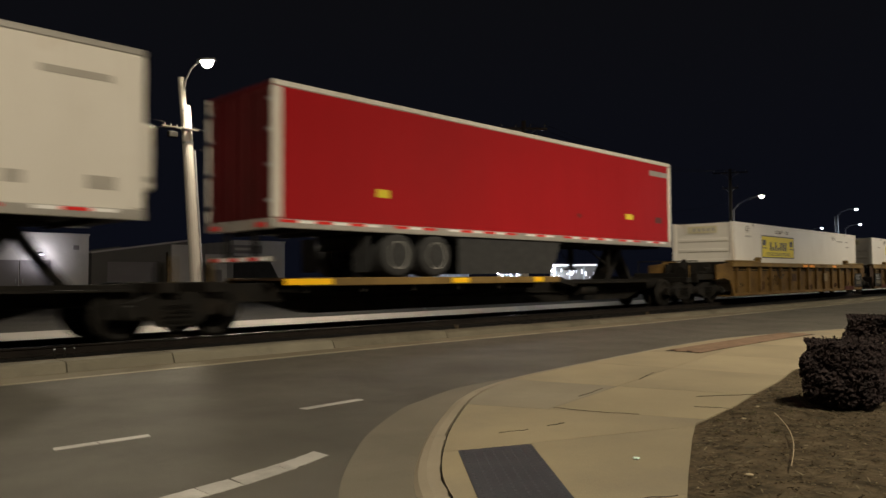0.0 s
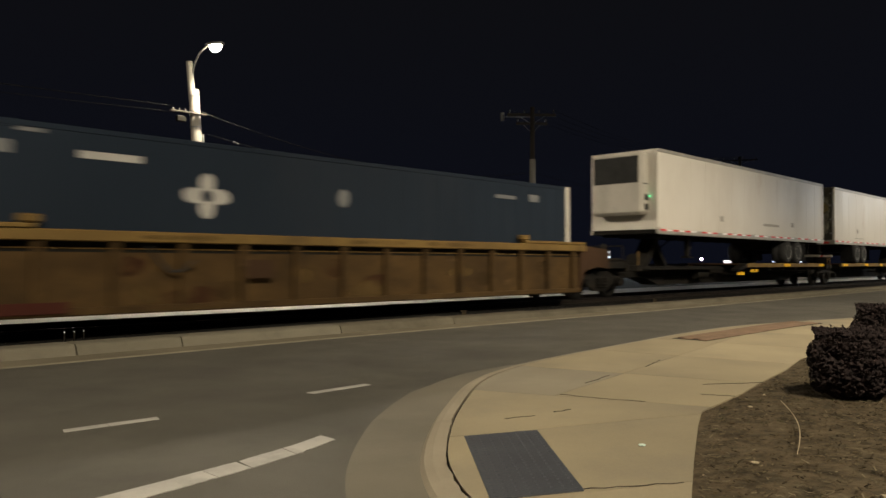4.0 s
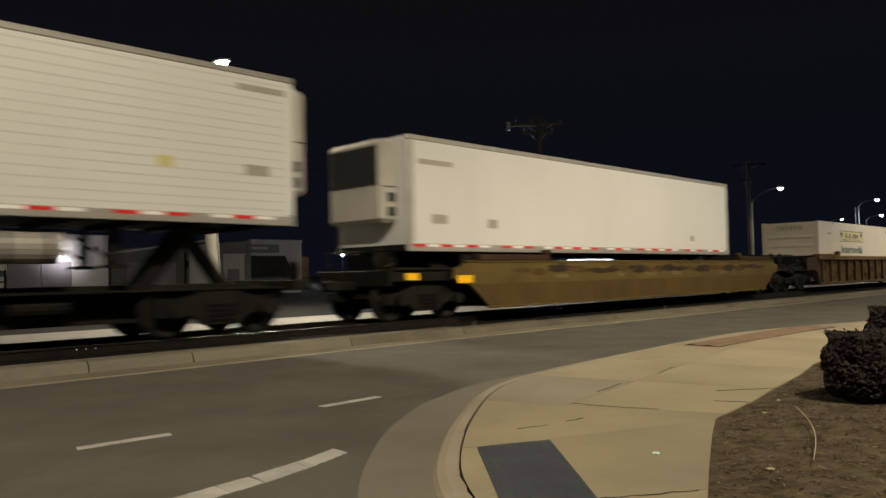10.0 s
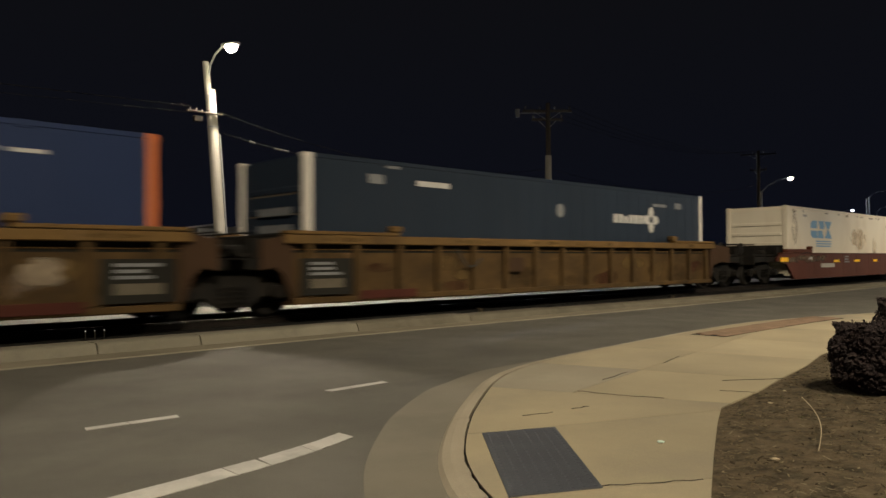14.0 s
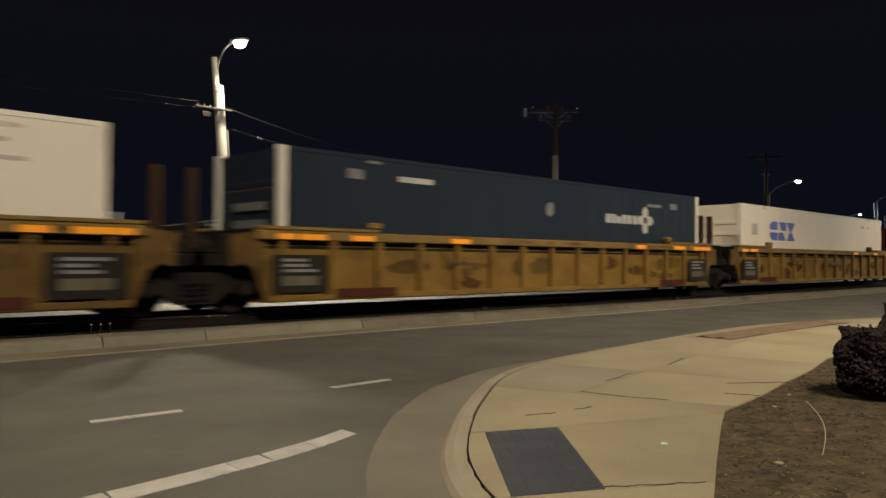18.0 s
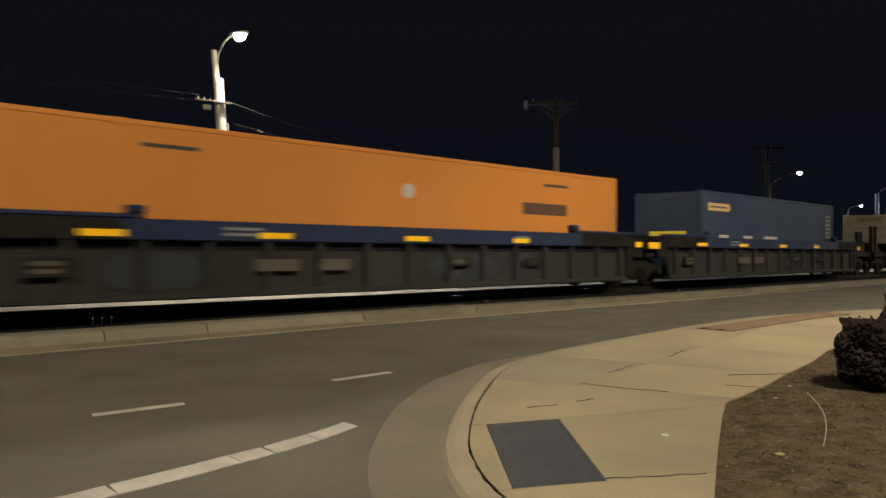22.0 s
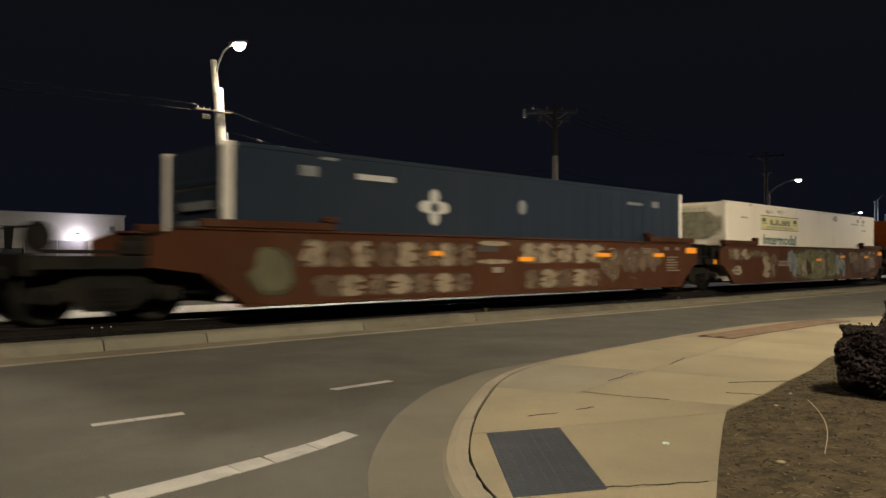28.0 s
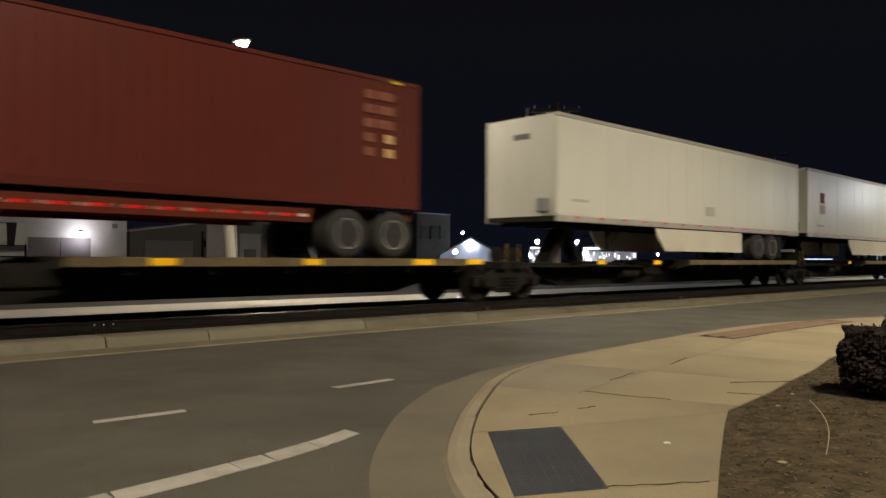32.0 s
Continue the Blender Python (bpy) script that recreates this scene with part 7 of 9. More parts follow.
def tyre_pair(parent, x, z, s):
    """A dual wheel on one side of an axle."""
    w = part("wheel", turned(B(), (x, s * 0.98, z), [(0.30, -0.29), (0.44, -0.29), (0.50, -0.24), (0.50, -0.03), (0.47, 0.0), (0.50, 0.03), (0.50, 0.24), (0.44, 0.29), (0.30, 0.29)], 26), M["rubber"], parent)
    smooth(w.data)
    bm = B()
    for q in (-1, 1):
        ring = [(0.235, q * 0.13), (0.285, q * 0.285), (0.31, q * 0.297), (0.31, q * 0.25), (0.25, q * 0.12)]
        rows = [[bm.verts.new((x + rr * math.cos(2 * math.pi * i / 24), s * 0.98 + yy, z + rr * math.sin(2 * math.pi * i / 24))) for i in range(24)] for rr, yy in ring]
        for r0, r1 in zip(rows, rows[1:] + rows[:1]):
            for i in range(24):
                j = (i + 1) % 24
                bm.faces.new((r0[i], r1[i], r1[j], r0[j]))
    part("rim", bm, M["rim"], w)
    disc = part("wheel_disc", turned(B(), (x, s * 0.98, z), [(0.02, -0.20), (0.085, -0.20), (0.10, -0.13), (0.234, -0.10), (0.234, 0.10), (0.10, 0.13), (0.085, 0.20), (0.02, 0.20)], 20), M["iron"], w, "grimy dished wheel disc")
    for i in range(8):
        a = 2 * math.pi * i / 8
        part_bm = tube(B(), (x + 0.2 * math.cos(a), s * 1.08, z + 0.2 * math.sin(a)), (x + 0.2 * math.cos(a), s * 1.125, z + 0.2 * math.sin(a)), 0.018, seg=6)
        if i == 0:
            nuts = part_bm
        else:
            tube(nuts, (x + 0.2 * math.cos(a), s * 1.08, z + 0.2 * math.sin(a)), (x + 0.2 * math.cos(a), s * 1.125, z + 0.2 * math.sin(a)), 0.018, seg=6)
            part_bm.free()
    part("wheel_nuts", nuts, M["zinc"], disc)


TAPE = {}


def tape(parent, x, z, w, red, y):
    key = (red, round(w, 2))
    if key not in TAPE:
        TAPE[key] = mesh_of("reflective_strip", box(B(), -w / 2, w / 2, -0.004, 0, -0.028, 0.028), M["tape_red" if red else "tape_white"])
    o = part("reflective_strip", TAPE[key], None, parent)
    o.location = (x, y, z)


def trailer(u, z0, z1, mat, label, rear_left=True, deck=0.965, posts=None, wheels=(-4.75, -3.55), nose="plain", skirt=False, dark_skirt=False, seams="fine", tapes="full", gear=True, marksset=(), lamp=False, doors=None):
    """A 16 m road trailer: box body on rails, doors, tandem wheels, landing legs, and what its nose carries."""
    t = thing("semi_trailer", label, "semi-trailer", "semi-trailers on the train")
    h, y = 8.05, 1.30
    f = 1 if rear_left else -1            # +1: the doors are at -x
    pm = posts or mat
    for s in (-1, 1):
        part("side_wall", box(B(), -h + 0.08, h - 0.08, *half((y - 0.05, y - 0.014), s), z0 + 0.18, z1 - 0.12), mat, t)
        if seams == "fine":
            for i in range(13):
                x = -h + 1.2 + (2 * h - 2.4) * i / 12
                part("side_seam", box(B(), x - 0.016, x + 0.016, *half((y - 0.0135, y - 0.011), s), z0 + 0.19, z1 - 0.13), mat, t)
        else:
            for i in range(16):
                z = z0 + 0.28 + i * (z1 - z0 - 0.5) / 15
                part("side_ridge", box(B(), -h + 0.1, h - 0.1, *half((y - 0.0135, y - 0.0112), s), z, z + 0.03), M["ridge_white"], t)
        part("top_rail", box(B(), -h, h, *half((y - 0.06, y + 0.004), s), z1 - 0.12, z1, 0.02), M["alu"] if posts is None else posts, t)
        part("bottom_rail", box(B(), -h, h, *half((y - 0.08, y + 0.004), s), z0, z0 + 0.18, 0.012), M["alu"], t)
        for e in (-1, 1):
            part("corner_post", box(B(), *sorted((e * (h - 0.22), e * h)), *half((y - 0.12, y + 0.002), s), z0 + 0.182, z1 - 0.122, 0.03), pm, t)
    part("roof", box(B(), -h + 0.06, h - 0.06, -y + 0.06, y - 0.06, z1 - 0.05, z1 - 0.01), mat, t)
    part("floor", box(B(), -h, h, -y + 0.08, y - 0.08, z0 + 0.03, z0 + 0.16), M["iron"], t)
    for i in range(14):
        part("cross_member", box(B(), -h + 0.6 + 1.13 * i, -h + 0.68 + 1.13 * i, -y + 0.09, y - 0.09, z0 - 0.07, z0 + 0.025), M["iron"], t)
    # nose and doors
    xn, xr = f * h, -f * h
    part("front_wall", box(B(), *sorted((xn - f * 0.06, xn - f * 0.01)), -y + 0.12, y - 0.12, z0 + 0.1, z1 - 0.06, 0.01), mat, t)
    # doors: darker paint that carries the rear end's shade, on bars and header too
    for s in (-1, 1):
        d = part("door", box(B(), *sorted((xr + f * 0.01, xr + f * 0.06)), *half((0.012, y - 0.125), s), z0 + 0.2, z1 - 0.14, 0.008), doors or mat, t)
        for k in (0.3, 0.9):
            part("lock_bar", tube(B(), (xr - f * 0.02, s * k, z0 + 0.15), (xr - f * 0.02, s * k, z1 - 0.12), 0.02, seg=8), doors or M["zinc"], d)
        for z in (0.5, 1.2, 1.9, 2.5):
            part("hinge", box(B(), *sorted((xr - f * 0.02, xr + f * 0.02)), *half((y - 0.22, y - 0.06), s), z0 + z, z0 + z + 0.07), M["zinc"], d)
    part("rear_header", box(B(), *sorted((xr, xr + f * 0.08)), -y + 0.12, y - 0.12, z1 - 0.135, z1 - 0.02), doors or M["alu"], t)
    part("rear_sill", box(B(), *sorted((xr - f * 0.02, xr + f * 0.12)), -y + 0.08, y - 0.08, z0 - 0.02, z0 + 0.195, 0.01), M["alu"], t)
    for s in (-1, 1):
        part("tail_lamp", box(B(), *sorted((xr - f * 0.045, xr - f * 0.021)), *half((0.75, 1.05), s), z0 + 0.02, z0 + 0.12), M["tape_red"], t)
        part("bumper_post", box(B(), *sorted((xr + f * 0.02, xr + f * 0.12)), *half((0.5, 0.6), s), z0 - 0.55, z0 - 0.021), M["iron"], t)
    part("rear_bumper", box(B(), *sorted((xr, xr + f * 0.11)), -1.15, 1.15, z0 - 0.66, z0 - 0.551, 0.01), M["alu"], t)
    for i in range(6):
        part("bumper_strip", box(B(), *sorted((xr - f * 0.006, xr - f * 0.001)), -1.1 + 0.37 * i, -0.75 + 0.37 * i, z0 - 0.64, z0 - 0.57), M["tape_red" if i % 2 else "tape_white"], t)
    if nose == "reefer":
        n = part("cooling_unit", box(B(), *sorted((xn, xn + f * 0.50)), -0.98, 0.98, z0 + 0.65, z1 - 0.10, 0.09), M["unit_grey"], t, "dusty white cooling unit with a black grille")
        part("grille", box(B(), *sorted((xn + f * 0.502, xn + f * 0.52)), -0.86, 0.86, z1 - 1.15, z1 - 0.25, 0.01), M["awning_dark"], n)
        part("side_seam", box(B(), *sorted((xn + f * 0.06, xn + f * 0.44)), -0.984, -0.981, z1 - 1.20, z1 - 1.17), M["ink"], n)
        for z in (0.80, 1.12):
            part("control_box", box(B(), *sorted((xn + f * 0.10, xn + f * 0.32)), -1.02, -0.981, z0 + z, z0 + z + 0.2), M["ink"], n)
        if lamp:
            part("signal_lamp", box(B(), *sorted((xn + f * 0.05, xn + f * 0.09)), -1.03, -0.99, z0 + 1.25, z0 + 1.31), M["green_lamp"], n)
    elif nose == "white_box":
        n = part("nose_unit", box(B(), *sorted((xn, xn + f * 0.34)), -0.9, 0.9, z0 + 0.55, z0 + 1.75, 0.06), M["white"], t, "white unit on the nose")
        part("vent", box(B(), *sorted((xn + f * 0.05, xn + f * 0.3)), -0.912, -0.901, z0 + 0.7, z0 + 0.8), M["grey_ink"], n)
    # running gear
    zc = deck + 0.50
    part("slider_frame", box(B(), *sorted((f * (wheels[0] - 0.9), f * (wheels[1] + 0.9))), -0.55, 0.55, zc + 0.10, z0 - 0.071, 0.02), M["iron"], t)
    for x in wheels:
        part("axle", tube(B(), (f * x, -0.9, zc), (f * x, 0.9, zc), 0.065, seg=10), M["iron"], t)
        for s in (-1, 1):
            tyre_pair(t, f * x, zc, s)
    for s in (-1, 1):
        part("mud_flap", box(B(), *sorted((f * (wheels[0] - 0.85), f * (wheels[0] - 0.83))), *half((0.68, 1.25), s), deck + 0.12, z0 - 0.071), M["rubber"], t)
    if gear:
        for s in (-1, 1):
            lg = part("landing_leg", box(B(), *sorted((f * 4.75, f * 4.90)), *half((0.62, 0.77), s), z0 - 0.72, z0 - 0.071, 0.01), M["iron"], t)
            part("foot", box(B(), *sorted((f * 4.65, f * 5.0)), *half((0.55, 0.85), s), z0 - 0.78, z0 - 0.721), M["iron"], lg)
            part("leg_brace", tube(B(), (f * 4.75, s * 0.7, z0 - 0.6), (f * 3.9, s * 0.5, z0 - 0.08), 0.025, seg=6), M["iron"], t)
    if dark_skirt:
        for s in (-1, 1):
            part("side_skirt", plate(B(), [(f * -2.75, z0 - 0.02), (f * 1.5, z0 - 0.02), (f * 1.1, z0 - 0.90), (f * -2.75, z0 - 0.90)], *half((1.20, 1.235), s)), M["rubber"], t, "black side skirt")
    if skirt:
        for s in (-1, 1):
            part("side_skirt", plate(B(), [(f * -3.0, z0 - 0.02), (f * 3.0, z0 - 0.02), (f * 2.85, z0 - 0.30), (f * 2.4, z0 - 0.74), (f * -3.0, z0 - 0.74)], *half((1.20, 1.235), s)), M["white_dull"], t, "dusty white side skirt")
    if tapes == "full":
        k = 0
        x = -h + 0.35
        while x < h - 0.4:
            for i in range(3):
                if x + i * 0.43 < h - 0.3:
                    tape(t, x + i * 0.43, z0 + 0.135, 0.42, (i + k) % 2 == 0, -y - 0.0045)
            x += 1.72 if k % 3 else 1.30
            k += 1
    elif tapes == "dots":
        for i in range(13):
            tape(t, -h + 0.9 + 1.15 * i, z0 + 0.135, 0.16, True, -y - 0.0045)
    for x, z, w, hh, m in marksset:
        part("panel_mark", box(B(), x - w / 2, x + w / 2, -y + 0.0085, -y + 0.0135, z0 + z - hh / 2, z0 + z + hh / 2), M[m], t)
    place(t, u)
    return t


# ---------------------------------------------------------------- the train's make-up, from its head to its tail
VENT = ((6.03, 0.58, 0.28, 0.20, "grey_ink"), (7.33, 0.58, 0.45, 0.22, "grey_ink"), (6.94, 2.30, 1.1, 0.12, "grey_ink"), (-4.3, 0.72, 0.30, 0.22, "grey_ink"), (-4.0, 0.35, 1.6, 0.03, "grey_ink"))
VENT_LATE = ((5.55, 0.62, 0.30, 0.20, "grey_ink"), (7.33, 0.58, 0.50, 0.24, "grey_ink"), (7.4, 2.42, 0.9, 0.12, "grey_ink"), (-5.2, 0.75, 0.30, 0.20, "grey_ink"), (-1.6, 0.48, 1.2, 0.03, "grey_ink"), (0.9, 0.45, 1.0, 0.03, "grey_ink"))
RED_MARKS = ((-5.23, 0.86, 0.38, 0.18, "sign_yellow"), (5.24, 0.91, 0.45, 0.17, "sign_yellow"), (7.25, 2.46, 1.3, 0.17, "alu"), (7.15, 0.89, 0.47, 0.2, "oxide"), (2.4, 0.8, 0.16, 0.12, "oxide"))

# trailers on spine wagons
trailer(-268.95, 1.94, 4.84, M["white"], "white road trailer carried on a spine wagon", True, nose="white_box", marksset=VENT)
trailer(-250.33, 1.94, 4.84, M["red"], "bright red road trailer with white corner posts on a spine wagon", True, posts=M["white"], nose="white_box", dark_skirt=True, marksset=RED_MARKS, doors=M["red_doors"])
SP = ((-7.3, 0.885, 1.15), (-2.9, 0.885, 0.6), (0.2, 0.885, 0.4))
spine_wagon(-268.95, False, "black spine wagon with a worn yellow deck under a trailer", (8.75,), -8.9, 8.7, SP)
spine_wagon(-250.33, False, "black spine wagon with a worn yellow deck under a trailer", (9.3,), -9.4, 9.6, SP)

# first set of ribbed wells
OCH = (M["ochre"], M["chord"], M["ochre"])
OCU = (M["umber"], M["chord"], M["ochre_dark"])
RW = "rusty ochre well wagon with ribbed sides"
BRD = ((7.55, 0.75, 1.15, 0.80, 4, "black_green"), (-7.75, 0.72, 0.8, 0.5, 3, "ochre_dark"), (-2.0, 0.85, 0.55, 0.34, 0, "ochre_dark"))
ribbed_wagon(-229.04, OCH, RW, (-10.0, 9.66), refl=((-0.55, 0.63), (0.36, 0.65), (3.68, 0.56),), boards=BRD + ((2.35, 0.83, 0.50, 0.40, 0, "board_tan"),))
ribbed_wagon(-209.70, OCU, RW, (9.66,), refl=((-3.71, 0.26), (-0.48, 0.71), (0.46, 0.74), (3.89, 0.68),), boards=BRD + ((-3.0, 0.75, 0.62, 0.55, 0, "board_tan"),))
ribbed_wagon(-190.55, OCU, RW, (10.0,), refl=(), boards=BRD)
ZC0, ZC1 = 0.22, 3.11
c = carrier_container(-229.04, ZC0, ZC1, (-5.20, -1.42, 1.47, 2.44), "white shipping container with a black-framed yellow sign", text=None, framed=True)
for k in range(4):
    part("side_ridge", box(B(), -7.9, 7.9, -1.296, -1.2885, 2.74 + 0.085 * k, 2.765 + 0.085 * k), M["white"], c)
carrier_container(-209.70, ZC0, ZC1, (-5.18, -1.57, 1.90, 2.44), "white shipping container with a yellow sign and a green word")


def dark_container(u, label, right_mark=False):
    """A dark blue container: white posts, a four-leaved emblem, a smaller one in the middle, stencilled panels."""
    d = container(u, 16.2, ZC0, ZC1, M["slate"], label, "ribbed", posts=M["white"])
    y = -1.293
    for x, z, w, hh in ((-6.52, 2.60, 0.40, 0.20), (-5.15, 2.62, 1.0, 0.12), (-6.05, 2.95, 0.40, 0.06), (6.27, 2.60, 0.41, 0.19), (4.9, 2.62, 0.8, 0.09)):
        part("small_mark", box(B(), x, x + w, y - 0.004, y, z, z + hh), M["mark_white" if hh == 0.12 else "mark_faded"], d)
    r = random.Random(2)
    lx, lz = (4.77, 2.19) if right_mark else (-2.97, 2.15)
    for dx, dz, rx, rz in ((0, 0.21, 0.15, 0.20), (0, -0.21, 0.15, 0.20), (0.25, 0, 0.21, 0.14), (-0.25, 0, 0.21, 0.14)):
        part("emblem_leaf", plate(B(), blob(r, lx + dx, lz + dz, rx, rz, 12, 0.08), y - 0.004, y), M["mark_white"], d)
    part("emblem_core", plate(B(), blob(r, lx, lz, 0.11, 0.11, 10, 0.02), y - 0.008, y - 0.0045), M["slate"], d)
    if right_mark:
        for i in range(6):
            part("logo_bar", box(B(), 2.67 + 0.28 * i, 2.88 + 0.28 * i, y - 0.004, y, 2.05, 2.31 if i != 2 else 2.25), M["mark_white"], d)
    part("emblem", plate(B(), blob(r, 0.08, 2.3, 0.16, 0.19, 10, 0.05), y - 0.004, y), M["mark_faded"], d)
    for z in (1.2, 1.55, 1.9):
        part("end_mark", box(B(), -8.104, -8.0995, -0.8, 0.5, z, z + 0.16), M["mark_faded"], d)
    return d


dark_container(-190.55, "dark slate blue shipping container with white corner posts")

# five spine wagons
spine_wagon(-169.35, True, "black spine wagon with a worn yellow deck under a trailer", (8.95,), -9.3, 8.9, ((2.93, 0.89, 0.74), (7.25, 0.89, 0.65), (-1.57, 0.56, 0.66), (-0.27, 0.67, 0.77),))
spine_wagon(-151.63, False, "black spine wagon with a worn yellow deck under a trailer", (8.55,), -8.7, 8.5, ((-6.90, 0.89, 0.69), (-3.34, 0.89, 0.62), (-0.56, 0.89, 0.44),))
spine_wagon(-134.45, False, "black spine wagon with a worn yellow deck under a trailer", (8.75,), -8.6, 8.7, ((-6.92, 0.89, 0.72), (-3.88, 0.89, 0.62), (-1.07, 0.89, 0.67), (5.64, 0.48, 0.61),))
spine_wagon(-116.90, False, "black spine wagon with a yellow deck under a container", (8.45,), -8.8, 8.4, ((-7.27, 0.89, 0.66), (-4.17, 0.89, 0.69), (-1.15, 0.89, 0.71), (3.54, 0.79, 0.53), (5.12, 0.50, 0.57),))
spine_wagon(-100.06, False, "black spine wagon with a worn yellow deck under a trailer", (6.6,), -8.4, 8.4, ((-7.03, 0.89, 0.71), (-2.79, 0.89, 1.68),))
trailer(-169.35, 1.94, 4.80, M["white"], "white refrigerated trailer, its cooling unit at the head end", False, nose="reefer", lamp=True, marksset=((4.0, 0.72, 0.28, 0.2, "grey_ink"), (1.6, 0.62, 1.7, 0.1, "grey_ink"), (-3.2, 0.7, 0.3, 0.2, "grey_ink")))
tw = trailer(-151.63, 1.94, 4.80, M["white"], "white road trailer carried on a spine wagon", True, wheels=(-4.3, -3.1), nose="white_box", marksset=VENT, doors=M["door_shaded"])
# the pale patch paints the lit part of the darkened doors
part("door_smear", box(B(), -8.0460, -8.0410, -1.15, -0.40, 2.15, 4.62), M["end_pale"], tw)
part("door_smear", box(B(), -8.0490, -8.0465, -1.05, -0.55, 3.4, 4.1), M["end_yellow"], tw)
part("door_smear", box(B(), -8.0460, -8.0410, 0.25, 1.1, 2.3, 4.4), M["end_olive"], tw)
tw = trailer(-134.45, 1.94, 4.80, M["white_dull"], "grey-white road trailer carried on a spine wagon", True, nose="white_box", dark_skirt=True, marksset=VENT_LATE, doors=M["door_shaded"])
part("door_smear", box(B(), -8.0460, -8.0410, -1.12, 1.12, 2.3, 4.5), M["end_olive"], tw)
c = carrier_container(-116.90, 1.16, 3.98, (-5.19, -1.59, 2.00, 2.53), "white container with a yellow sign, riding on a spine wagon", small=False)
part("ladder_frame", ladder(c, -8.3, -0.9, 1.3, 3.8, M["zinc"]).data, None, c)
for x, w in ((-5.1, 1.16), (5.8, 2.1)):
    part("small_mark", box(B(), x - w / 2, x + w / 2, -1.293, -1.289, 1.52, 1.60), M["grey_ink"], c)
for s in (-1, 1):
    part("frame_rail", box(B(), -7.8, 7.8, *half((0.4, 0.56), s), 0.97, 1.155, 0.01), M["iron"], c)
gb = thing("generator_box", "tan generator box on the end of a spine wagon", "generator", "")
part("case", box(B(), -0.55, 0.75, -0.95, 0.5, 0.97, 1.58, 0.04), M["tan_wall"], gb)
part("lid", box(B(), -0.58, 0.78, -0.98, 0.53, 1.582, 1.63, 0.015), M["tan_wall"], gb)
part("vent", box(B(), 0.2, 0.6, -0.962, -0.952, 1.1, 1.4), M["ink"], gb)
place(gb, -126.4)
t5 = trailer(-100.06, 1.94, 4.84, M["white_cold"], "white ridged-side refrigerated trailer on a spine wagon", True, wheels=(-5.15, -3.95), nose="reefer", seams="ridge", marksset=((-5.1, 0.89, 0.28, 0.2, "sign_pale"), (7.25, 1.02, 0.5, 0.2, "grey_ink"), (5.47, 1.04, 0.28, 0.2, "sign_pale"), (7.38, 2.56, 1.07, 0.12, "grey_ink")), doors=M["door_shaded"])
part("fuel_tank", tube(B(), (2.9, -0.86, 1.50), (3.9, -0.86, 1.50), 0.27, seg=20), M["alu"], t5, "round aluminium fuel tank")
for x in (3.1, 3.7):
    part("tank_strap", tube(B(), (x - 0.03, -0.86, 1.50), (x + 0.03, -0.86, 1.50), 0.275, seg=20), M["iron"], t5)
part("rear_panel", box(B(), -8.045, -7.28, -1.3065, -1.2875, 2.72, 4.62), M["blue_grey"], t5, "pale greyish blue panel by the doors")

# a reefer trailer in a single plain yellow well
w = plain_wagon(-78.3, M["olive"], "dirty yellow well wagon with plain sides carrying a trailer", (-10.0, 10.0), refl=((-9.12, 0.83, 0.53), (-10.6, 0.9, 0.4)), cz=1.22, zb=0.15, low_band=M["olive_band"], ends=(0, 0), bot=8.2, tips=(1.0, 1.0))
for x, wd in ((-5.3, 0.6), (-2.32, 0.31), (-0.55, 0.65), (1.06, 0.61), (4.48, 0.49)):
    part("worn_board", box(B(), x - wd / 2, x + wd / 2, -1.4495, -1.4465, 0.80, 0.90), M["board_tan"], w)
spray_cloud(w, -7.0, 7.5, 0.85, 1.18, -1.4505, ("soft_ochre", "soft_dark"), 205, 14, 0.4)
trailer(-81.0, 1.48, 4.12, M["white_cold"], "white refrigerated trailer with black grille, low in a well wagon", False, deck=0.13, wheels=(-5.1, -3.9), nose="reefer", posts=M["alu"], gear=False, marksset=((-5.2, 0.7, 0.35, 0.22, "grey_ink"), (-7.05, 0.75, 0.5, 0.22, "grey_ink"), (-7.15, 2.05, 1.1, 0.12, "grey_ink"), (5.2, 0.55, 0.25, 0.2, "grey_ink")))

# second set of ribbed wells
BRN = (M["umber"], M["umber_chord"], M["ochre_dark"])
ribbed_wagon(-55.47, BRN, "rusty brown well wagon with ribbed sides", (-10.0, 9.62), boards=((-7.6, 0.8, 0.6, 0.5, 3, "ochre_dark"), (7.7, 0.75, 1.0, 0.6, 4, "black_green")))
w8 = ribbed_wagon(-36.25, BRN, "rusty brown well wagon with ribbed sides and scrawled chalk marks", (9.6,), boards=((-7.7, 0.7, 0.8, 0.55, 3, "ochre_dark"), (7.7, 0.75, 1.0, 0.6, 4, "black_green")))
spray_cloud(w8, 3.4, 6.6, 0.4, 1.05, -1.3635, ("soft_tan", "soft_cream"), 14, 6, 0.4)
ribbed_wagon(-17.10, BRN, RW, (10.0,), boards=BRD)
carrier_container(-55.47, ZC0, ZC1, (-5.18, -1.57, 1.97, 2.51), "white shipping container with a pale yellow sign and a green word", field="sign_pale", mat="white_warm")
c = container(-36.25, 16.2, ZC0, ZC1, M["navy"], "navy blue container with orange corner posts and faded markings", "ribbed", posts=M["mark_orange"])
y = -1.293
for x, z, w, hh in ((-7.09, 2.16, 0.51, 0.32), (-7.17, 1.70, 0.63, 0.34), (-0.22, 2.53, 0.61, 0.37), (4.87, 2.62, 0.84, 0.08), (-7.0, 2.80, 0.5, 0.05), (5.9, 2.62, 0.5, 0.06)):
    part("white_panel", box(B(), x, x + w, y - 0.004, y, z, z + hh), M["mark_white"], c)
